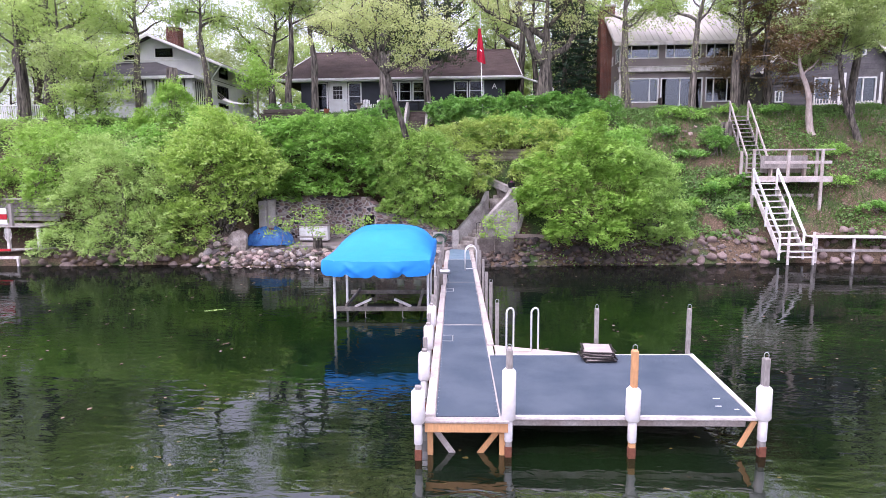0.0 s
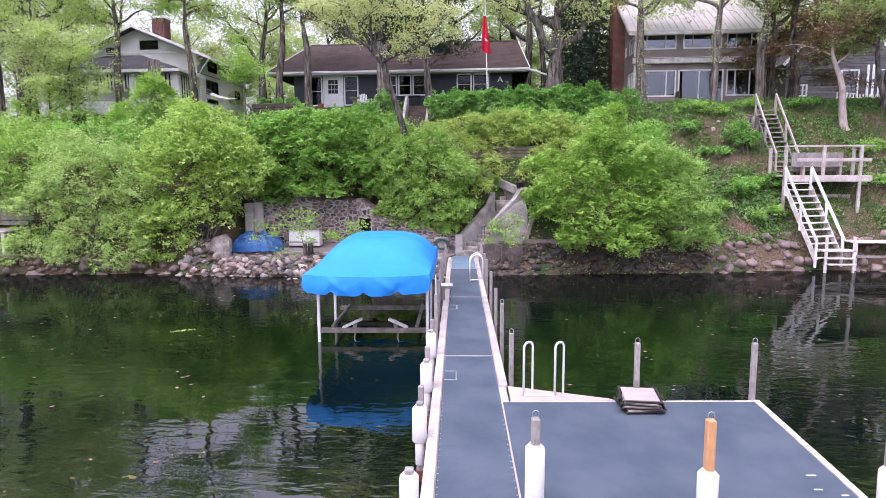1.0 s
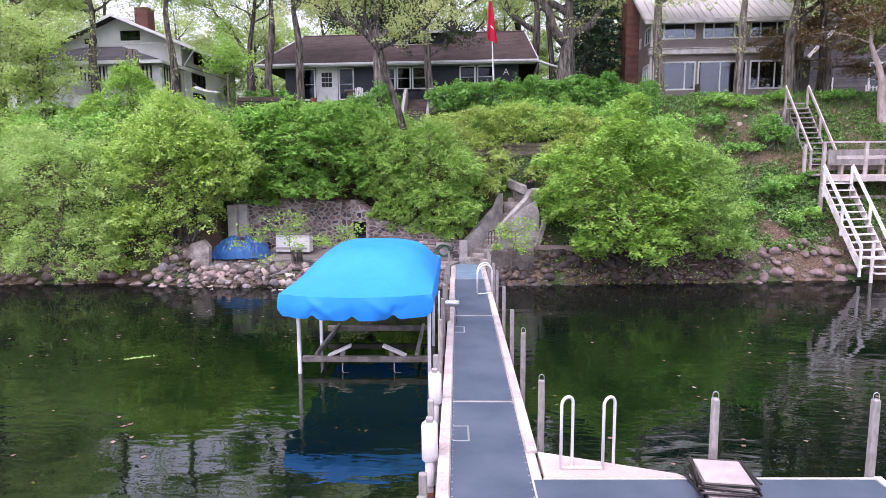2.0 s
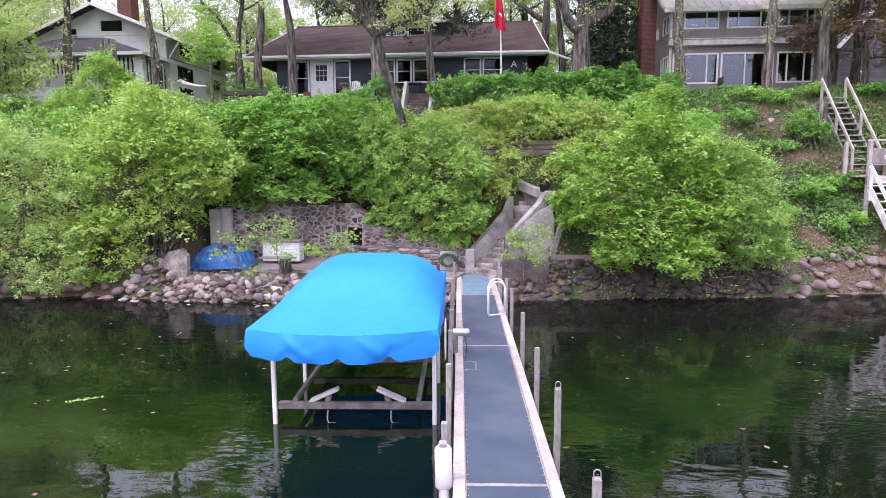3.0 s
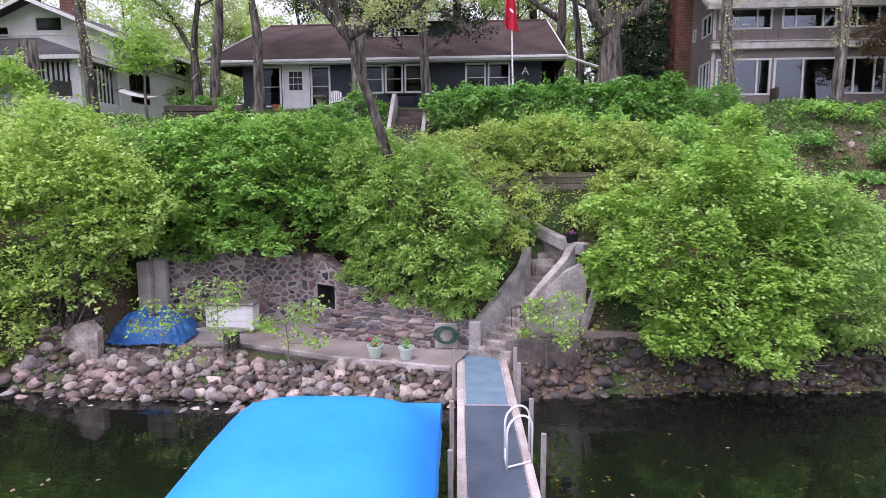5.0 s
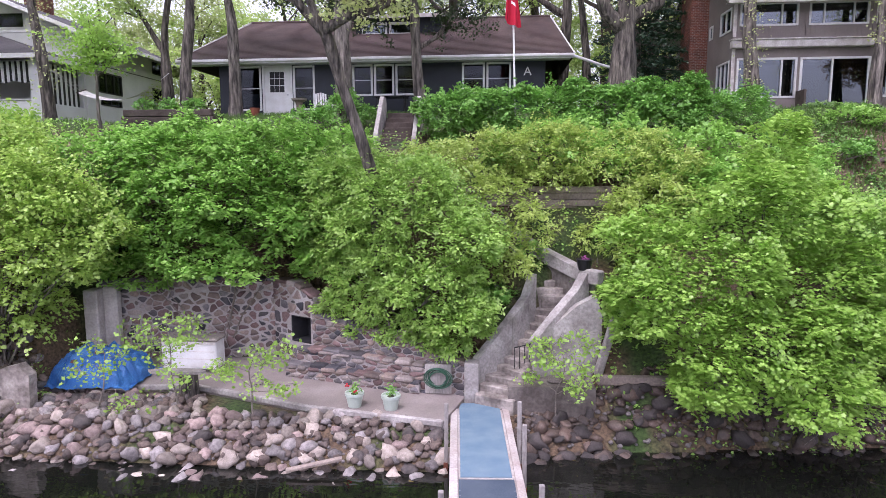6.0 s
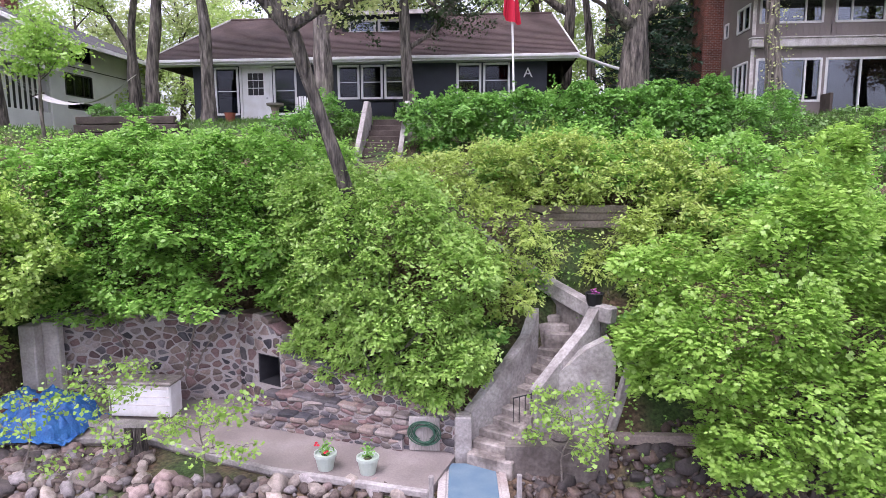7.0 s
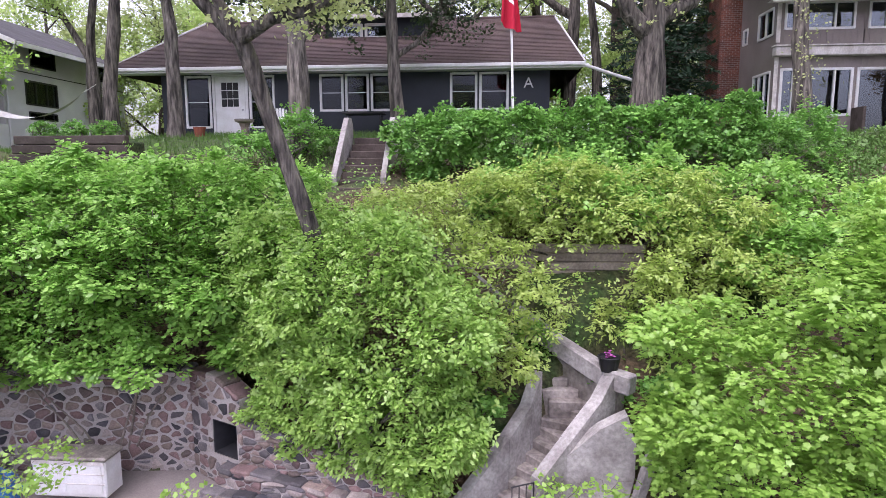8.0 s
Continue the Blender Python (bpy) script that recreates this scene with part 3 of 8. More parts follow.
platform = thing("swim_platform", dk(3.2, 1.7, 0), "square dock platform covered in slate grey matting with white edging", "platform")
PU, PV = (1.32, 5.25), (0.1, 3.42)
def slab(corners, lo, hi):
    """A flat board over corners in the dock's measures."""
    return Shape().prism([(q.x, q.y) for q in (dk(*c) for c in corners)], lo, hi)


RU = lambda v: 5.24 + (v - 0.1) * 0.073
part("platform_mat", slab(((PU[0] - 0.12, 0.16), (RU(0.16) - 0.1, 0.16), (RU(3.4) - 0.1, 3.4), (PU[0] - 0.12, 3.34)), 0.53, DECK - 0.004), DECK_MAT, platform)
part("subdeck", slab(((PU[0], 0.16), (RU(0.16) - 0.06, 0.16), (RU(3.4) - 0.06, 3.4), (PU[0], 3.34)), 0.47, 0.528), WEATHERED, platform)
part("edging", dbox(Shape(), (PU[0], PV[0], 0.5), (RU(0.1), PV[0] + 0.055, DECK + 0.004), 0.008), WORN_WHITE, platform, "white painted edge board")
part("edging", slab(((RU(0.16) - 0.09, 0.16), (RU(0.16), 0.16), (RU(3.45), 3.45), (RU(3.45) - 0.09, 3.45)), 0.5, DECK + 0.01), WORN_WHITE, platform, "white painted edge board")
part("edging", slab(((PU[0], 3.345), (RU(3.4) - 0.1, 3.405), (RU(3.4) - 0.1, 3.435), (PU[0], 3.375)), 0.5, DECK + 0.004), WORN_WHITE, platform)
for v in (PV[0] + 0.2, 1.2, 2.2, 3.2):
    part("joist", dbox(Shape(), (PU[0], v, 0.32), (PU[1] - 0.12, v + 0.05, 0.468), 0.004), WEATHERED, platform)
# pale corner board that carries the ladder
s = Shape()
tri = [dk(1.34, 3.38), dk(3.1, 3.41), dk(3.0, 3.5), dk(1.34, 4.08)]
s.prism([(p.x, p.y) for p in tri], 0.5, DECK + 0.006)
part("corner_board", s, PALE_BOARD, platform, "pale plywood corner board")
# bright scuffs
for u, v, ln in ((4.85, 0.9, 0.12), (4.75, 0.55, 0.1), (5.0, 0.42, 0.08)):
    part("scuff_mark", dbox(Shape(), (u, v, DECK - 0.004), (u + ln, v + 0.025, DECK), 0.001), WHITE_PAINT, platform)


def dock_post(u, v, top, sleeve=True, hook=True, wood=None, bottom=-1.6, pad=1.08):
    """A square mooring post in the lake bed, with a white bumper sleeve and a wire handle on top."""
    p = dk(u, v, bottom)
    lab = "square dock post with white vinyl bumper sleeve and wire handle" if sleeve else "weathered grey square wooden dock post"
    t = thing("dock_post", p, lab, "post", "posts along the dock")
    lean = Vector((rng.uniform(-0.012, 0.012), rng.uniform(-0.01, 0.01), 0))
    w = 0.1 if sleeve else 0.085
    a, b = Vector(p), dk(u, v, top) + lean
    part("post", Shape().beam(a, b, w, w, 0.012, (AX, AY, 0)), wood or GREY_POST, t)
    if sleeve:
        c0, c1 = dk(u, v, 0.16) + lean * 0.4, dk(u, v, min(top - 0.05, pad)) + lean * 0.8
        mid = dk(u, v, 0.62)
        part("lower_sleeve", Shape().beam(c0, mid, 0.125, 0.125, 0.03, (AX, AY, 0)), WHITE_FOAM, t, smooth=True)
        part("bumper", Shape().beam(dk(u, v, 0.5), c1, 0.21, 0.19, 0.05, (AX, AY, 0)), WHITE_FOAM, t, "thick white vinyl bumper", smooth=True)
    part("waterline", Shape().beam(dk(u, v, -0.1), dk(u, v, 0.1), w + 0.012, w + 0.012, 0.01, (AX, AY, 0)), RUST, t, "rust brown waterline band")
    if hook:
        q = [b + Vector((0, 0, -0.02)) + Vector((math.cos(a_) * 0.035, 0, 0.07 + math.sin(a_) * 0.035)) for a_ in [math.pi * i / 8 for i in range(9)]]
        q = [q[0] - Vector((0, 0, 0.09))] + q + [q[-1] - Vector((0, 0, 0.09))]
        part("wire_handle", Shape().tube(q, 0.006, 6), STEEL, t)
    return t


dock_post(-0.1, -0.08, 1.12, hook=False)
dock_post(1.31, 0.04, 1.66, pad=1.36)
dock_post(3.24, 0.02, 1.66, wood=NEW_WOOD)
dock_post(5.3, 0.1, 1.52)
for v in (1.9, 3.9, 5.9):
    dock_post(-0.11, v, 1.12, hook=False)
    dock_post(-0.1, v + 0.16, 1.3, sleeve=False, hook=False)
for v in (7.9, 9.9, 11.6, 13.4, 15.4, 19.0):
    dock_post(-0.09, v, 1.36 + 0.1 * (v % 2 > 1), sleeve=False, hook=False)
dock_post(1.43, 4.4, 1.45, sleeve=False)
for v, h in ((6.75, 1.5), (8.9, 1.42), (11.35, 1.45), (14.1, 1.42), (15.7, 1.4), (18.0, 1.35), (18.95, 1.42)):
    dock_post(1.42, v, h, sleeve=False, hook=v < 7)
dock_post(3.5, 3.62, 1.5, sleeve=False)
dock_post(5.42, 3.56, 1.52, sleeve=False)

# braces and legs under the lake end
brace = thing("dock_bracing", dk(0.65, 0.1, -1.5), "orange and weathered lumber legs and braces under the dock end", "bracing")
for u in (0.08, 1.22):
    part("leg", Shape().beam(dk(u, 0.1, -1.5), dk(u, 0.1, 0.3), 0.09, 0.09, 0.01, (AX, AY, 0)), NEW_WOOD, brace)
part("brace", Shape().beam(dk(0.12, 0.16, 0.36), dk(0.46, 0.16, -0.12), 0.09, 0.04, 0.006, (AX, AY, 0)), WEATHERED, brace)
part("brace", Shape().beam(dk(1.2, 0.16, 0.36), dk(0.84, 0.16, -0.12), 0.09, 0.04, 0.006, (AX, AY, 0)), NEW_WOOD, brace)
part("brace", Shape().beam(dk(5.2, 0.16, 0.48), dk(4.98, 0.16, 0.05), 0.08, 0.04, 0.006, (AX, AY, 0)), NEW_WOOD, brace)
part("leg", Shape().beam(dk(5.18, 3.2, -1.5), dk(5.18, 3.2, 0.32), 0.09, 0.09, 0.01), GREY_POST, brace)
part("leg", Shape().beam(dk(3.2, 3.2, -1.5), dk(3.2, 3.2, 0.32), 0.09, 0.09, 0.01), GREY_POST, brace)


def hoop(u, v, dv, top, w, du=0.0):
    """Points of an upright round-headed hoop standing on the deck."""
    a, b = dk(u, v, DECK), dk(u + du, v + dv, DECK)
    mid, half = (a + b) / 2, (b - a) / 2
    r = half.length
    pts = [a, mid - half + Vector((0, 0, top - r - DECK))]
    pts += [mid - half * math.cos(t) + Vector((0, 0, top - r - DECK + r * math.sin(t))) for t in [math.pi * i / 10 for i in range(1, 10)]]
    return pts + [mid + half + Vector((0, 0, top - r - DECK)), b]


lad = thing("swim_ladder", dk(1.9, 3.75, DECK), "white tubular swim ladder hooked over the platform edge", "ladder")
for u in (1.57, 2.1):
    pts = hoop(u, 3.6, 0.1, 1.5, 0.1, 0.16)
    pts[-1] = pts[-1] + Vector((0, 0, -1.2))
    part("rail", Shape().tube(pts, 0.02, 8), WHITE_PAINT, lad, smooth=True)
part("foot_bar", Shape().tube([dk(1.57, 3.6, DECK + 0.025), dk(2.1, 3.6, DECK + 0.025)], 0.018, 8), WHITE_PAINT, lad)
for z in (0.15, -0.15, -0.45):
    part("rung", Shape().tube([dk(1.73, 3.7, z), dk(2.26, 3.7, z)], 0.018, 8), WHITE_PAINT, lad)
lad = thing("dock_ladder", dk(1.2, 15.2, DECK), "white tubular boarding ladder standing on the dock edge", "ladder")
for v in (14.5, 14.95):
    part("rail", Shape().tube(hoop(0.86, v, 0.25, 1.5, 0.1, 0.46), 0.02, 8), WHITE_PAINT, lad, smooth=True)
for z in (0.62, 0.75):
    part("rung", Shape().tube([dk(0.86, 14.5, z), dk(0.86, 14.95, z)], 0.017, 8), WHITE_PAINT, lad)
part("rung", Shape().tube([dk(0.86, 14.5, 0.62), dk(1.3, 14.72, 0.62)], 0.017, 8), WHITE_PAINT, lad)

# winch on the left edge of the dock
wn_ = thing("lift_winch", dk(0.12, 11.35, DECK), "grey electric winch motor clamped to a dock post", "winch")
s = Shape().tube([dk(-0.05, 11.35, 1.02), dk(0.24, 11.35, 1.02)], 0.085, 14)
part("motor", s, STEEL, wn_, smooth=False)
part("end_cap", Shape().tube([dk(0.24, 11.35, 1.02), dk(0.3, 11.35, 1.02)], [0.1, 0.07], 14), STEEL, wn_)
part("bracket", Shape().box((-0.05, 11.28, DECK), (0.06, 11.42, 0.96), 0.01, DM), DARK_STEEL, wn_)
part("cable", Shape().tube([dk(0.2, 11.3, 0.95), dk(0.24, 11.2, 0.75), dk(0.22, 11.0, 0.6), dk(0.2, 10.8, DECK + 0.01)], 0.008, 6), BLACK, wn_)

# stack of folded chairs on the platform
for k in range(4):
    ch = thing("folded_chair", dk(3.4, 3.12, DECK + 0.005 + k * 0.058), "folded grey sling garden chair lying in a stack", "chair", "stacked folded chairs", turn=rng.uniform(-16, 16) - 3)
    m = WHERE[ch]
    fr = Shape()
    for x0 in (-0.3, 0.3):
        fr.tube([m @ Vector((x0, -0.3, 0.02)), m @ Vector((x0 * 1.04, 0.35, 0.035))], 0.016, 6)
        fr.tube([m @ Vector((x0 * 1.15, -0.24, 0.045)), m @ Vector((x0 * 0.9, 0.42, 0.02))], 0.014, 6)
    for y0 in (-0.28, 0.33):
        fr.tube([m @ Vector((-0.31, y0, 0.03)), m @ Vector((0.31, y0, 0.03))], 0.016, 6)
    part("frame", fr, CHAIR_FRAME, ch)
    part("sling", Shape().box((-0.27, -0.27, 0.03), (0.27, 0.3, 0.05), 0.01, m), CANVAS_CHAIR, ch, "pale grey sling seat")

# ---------------------------------------------------------------- boat lift with its canopy
lift = thing("boat_lift", dk(-1.9, 9.2, 0), "empty boat lift with white posts and a bright blue canopy", "boat lift")
LU = (-3.22, -0.36)
for u in LU:
    for v in (9.15, 11.3):
        part("post", Shape().beam(dk(u, v, -1.4), dk(u, v, 1.75), 0.075, 0.075, 0.01, (AX, AY, 0)), WHITE_PAINT, lift, "white square lift post")
for v, z in ((9.4, 0.18), (12.1, 0.18)):
    part("cross_beam", Shape().beam(dk(LU[0], v, z), dk(LU[1], v, z), 0.1, 0.13, 0.01), DARK_STEEL, lift, "dark weathered steel beam")
for u in (LU[0] + 0.3, LU[1] - 0.3):
    part("side_beam", Shape().beam(dk(u, 9.4, 0.26), dk(u, 12.1, 0.26), 0.08, 0.1, 0.01), DARK_STEEL, lift)
    part("strap", Shape().tube([dk(u, 11.2, 1.45), dk(u + (0.06 if u < -1.7 else -0.06), 11.2, 1.2), dk(u + (0.16 if u < -1.7 else -0.16), 11.2, 1.1)], 0.022, 6), NEW_WOOD, lift, "yellow webbing strap")
for u, sgn in ((-2.35, 1), (-1.2, -1)):
    a, b = dk(u - sgn * 0.3, 9.45, 0.24), dk(u + sgn * 0.22, 9.45, 0.48)
    part("bunk", Shape().beam(a, b, 0.16, 0.06, 0.01), WORN_WHITE, lift, "pale tilted cradle bunk")
    part("bunk_bracket", Shape().beam(dk(u, 9.45, 0.2), dk(u + sgn * 0.05, 9.45, 0.36), 0.08, 0.1, 0.01), DARK_STEEL, lift)
    part("tow_hook", Shape().tube([dk(u + 0.05, 9.3, 0.12), dk(u + 0.05, 9.22, -0.02), dk(u + 0.08, 9.2, -0.08), dk(u + 0.2, 9.2, -0.08)], 0.014, 6), GREY_POST, lift)

CW, CL, CV0 = 1.64, 5.8, 8.52


def canopy(a, b, inner=0.0):
    """Top cloth: arched across, falling off at both ends."""
    u, v = (a * 2 - 1), b
    end = min(v, 1 - v) * CL
    rise = step(end, -0.1, 2.6 if v < 0.5 else 1.65)
    arch = max(0, 1 - abs(u) ** (2.6 + 2.0 * v))
    sag = 0.01 * math.sin(v * 23) * arch + 0.014 * noise.noise(Vector((u * 3, v * 9, 2))) + 0.012 * step(0.16 - v, 0, 0.12) * noise.noise(Vector((u * 9 + v * 14, v * 16, 5)))
    z = 1.84 + 0.7 * rise * arch + sag
    corner = 1 - 0.03 * (abs(u) ** 6)
    bow = (1 - u * u) * (0.04 if v > 0.5 else -0.42) * step(abs(v - 0.5), 0.3, 0.5)
    return dk(-1.861 + u * CW * corner, CV0 + bow + v * CL, z - inner)


cloth = Shape().grid(26, 34, canopy)
cover = part("canopy", cloth, CANVAS, lift, "bright blue vinyl canopy", smooth=True)


def skirt(edge, flare):
    """One hanging side of the canopy with a scalloped hem."""
    s = Shape()
    def place(i, j):
        top = edge(i)
        scal = 0.45 + 0.03 * math.sin(i * math.pi) - 0.09 * abs(math.cos(i * math.pi * flare)) ** 18
        ripple = (0.014 * math.sin(i * 31 + 1) + 0.03 * math.sin(i * 11 + 2 * j + flare) * math.sin(i * 5)) * j + 0.035 * max(0.0, math.sin(i * 17 - 2.6 * j + flare)) ** 5 * math.sin(j * 3.0) - 0.03 * max(0.0, math.sin(i * 13 + 3.1 * j + 2)) ** 6 * j
        out = Vector((top.x - dk(-1.79, 11.1).x, top.y - dk(-1.79, 11.1).y, 0)).normalized() * (ripple + 0.03 * math.sin(j * 3.1))
        return top + out + Vector((0, 0, -scal * j))
    return s.grid(90, 9, place)


for e, fl in ((lambda i: canopy(i, 0), 4), (lambda i: canopy(i, 1), 4), (lambda i: canopy(0, i), 7), (lambda i: canopy(1, i), 7)):
    part("valance", skirt(e, fl), CANVAS, lift, "scalloped blue valance", smooth=True)
frame_bars = Shape()
for v in (0.05, 0.35, 0.65, 0.95):
    frame_bars.tube([canopy(i / 10, v, 0.04) for i in range(11)], 0.016, 6)
for a in (0.02, 0.98):
    frame_bars.tube([canopy(a, i / 10, 0.05) for i in range(11)], 0.016, 6)
part("canopy_frame", frame_bars, STEEL, lift)
# wheel of the lift, hanging beside the dock
wh = part("lift_wheel", Shape().tube([dk(-0.2, 10.9 + 0.42 * math.sin(t), 1.0 + 0.42 * math.cos(t)) for t in [2 * math.pi * i / 24 for i in range(25)]], 0.014, 6), WHITE_PAINT, lift, "white tube hand wheel", smooth=True)
for t in range(4):
    a_ = math.pi * t / 4
    part("spoke", Shape().tube([dk(-0.2, 10.9 - 0.42 * math.sin(a_), 1.0 - 0.42 * math.cos(a_)), dk(-0.2, 10.9 + 0.42 * math.sin(a_), 1.0 + 0.42 * math.cos(a_))], 0.01, 6), WHITE_PAINT, wh)

# ---------------------------------------------------------------- patio, stone wall and concrete stair
front = [(-11.5, 29.5), (-9.6, 29.72), (-7.9, 29.9), (-6.2, 29.3), (-4.6, 28.72), (-1.38, 28.08)]
back = [(-0.95, 29.62), (-5.15, 31.02), (-6.42, 31.72), (-11.2, 31.22)]
rim = front + back
heights = [0.64] * 7 + [0.72, 0.86, 0.86]
pt_ = Shape().add([(x, y, 0.42) for x, y in rim] + [(x, y, z) for (x, y), z in zip(rim, heights)],
                  [tuple(reversed(range(10)))] + [(i, (i + 1) % 10, 10 + (i + 1) % 10, 10 + i) for i in range(10)] + [(10, 11, 18, 19), (11, 12, 18), (12, 13, 17, 18), (13, 14, 17), (14, 15, 16, 17)])
solo("patio", pt_, PATIO_CON, (-5, 29.5, 0.42), "worn tan concrete patio slab above the boulders", "patio", kind="structure")
lip = Shape()
for a, b in zip(front[:-1], front[1:]):
    lip.beam((*a, 0.595), (*b, 0.595), 0.12, 0.14, 0.02)
solo("patio_edge", lip, CONCRETE, (-5, 28.4, 0.5), "pale concrete patio edge", "kerb", kind="structure")


def cells(w, h, n, seed, sx=1.35, gap=0.018):
    """Irregular stone outlines over a w by h face: cells round jittered seeds."""
    r = random.Random(seed)
    area = w * h / n
    a = math.sqrt(area * sx)
    b = area / a
    pts = []
    rows, cols = max(1, round(h / b)), max(1, round(w / a))
    for j in range(-1, rows + 1):
        for i in range(-1, cols + 1):
            pts.append(((i + 0.5 + (j % 2) * 0.5 - 0.25 + r.uniform(-0.5, 0.5)) * w / cols, (j + 0.5 + r.uniform(-0.48, 0.48)) * h / rows))
    out = []
    for k, (px, py) in enumerate(pts):
        poly = [(0, 0), (w, 0), (w, h), (0, h)]
        for m_, (qx, qy) in enumerate(pts):
            if m_ == k or abs(qx - px) > 4 * a or abs(qy - py) > 4 * b:
                continue
            nx, ny = (qx - px) / sx, (qy - py) * sx
            bias = 0.5 + 0.16 * (math.sin(k * 12.9) - math.sin(m_ * 12.9))
            c = nx * (px + (qx - px) * bias) + ny * (py + (qy - py) * bias) - gap * (0.6 + 0.8 * (k * m_ % 7) / 6) * math.hypot(nx, ny)
            new_poly = []
            for (x0, y0), (x1, y1) in zip(poly, poly[1:] + poly[:1]):
                d0, d1 = nx * x0 + ny * y0 - c, nx * x1 + ny * y1 - c
                if d0 <= 0:
                    new_poly.append((x0, y0))
                if d0 * d1 < 0:
                    t = d0 / (d0 - d1)
                    new_poly.append((x0 + (x1 - x0) * t, y0 + (y1 - y0) * t))
            poly = new_poly
            if len(poly) < 3:
                break
        if len(poly) >= 3:
            out.append(poly)
    return out


def stone(poly, place, depth):
    """One rounded stone from its outline; place turns (u, v, out) into the world."""
    for _ in range(2 if len(poly) < 7 else 1):
        poly = [q for (x0, y0), (x1, y1) in zip(poly, poly[1:] + poly[:1]) for q in ((x0 * 0.84 + x1 * 0.16, y0 * 0.84 + y1 * 0.16), (x0 * 0.16 + x1 * 0.84, y0 * 0.16 + y1 * 0.84))]
    poly = [(x + 0.022 * noise.noise(Vector((x * 9, y * 9, 1))), y + 0.022 * noise.noise(Vector((x * 9, y * 9, 7)))) for x, y in poly]
    cx, cy = sum(p[0] for p in poly) / len(poly), sum(p[1] for p in poly) / len(poly)
    tx, ty = 0.5 * noise.noise(Vector((cx * 5, cy * 5, 3))), 0.5 * noise.noise(Vector((cx * 5, cy * 5, 8)))
    s, n = Shape(), len(poly)
    v = [place(x, y, -0.02) for x, y in poly]
    v += [place(cx + (x - cx) * 0.97, cy + (y - cy) * 0.97, depth * 0.6) for x, y in poly]
    v += [place(cx + (x - cx) * 0.72, cy + (y - cy) * 0.72, depth * 1.1 + (x - cx) * tx * 0.3 + (y - cy) * ty * 0.3) for x, y in poly]
    f = [(i, (i + 1) % n, n + (i + 1) % n, n + i) for i in range(n)] + [(n + i, n + (i + 1) % n, 2 * n + (i + 1) % n, 2 * n + i) for i in range(n)]
    f.append(tuple(range(2 * n, 3 * n)))
    s.add(v, f)
    return s, (cx, cy)


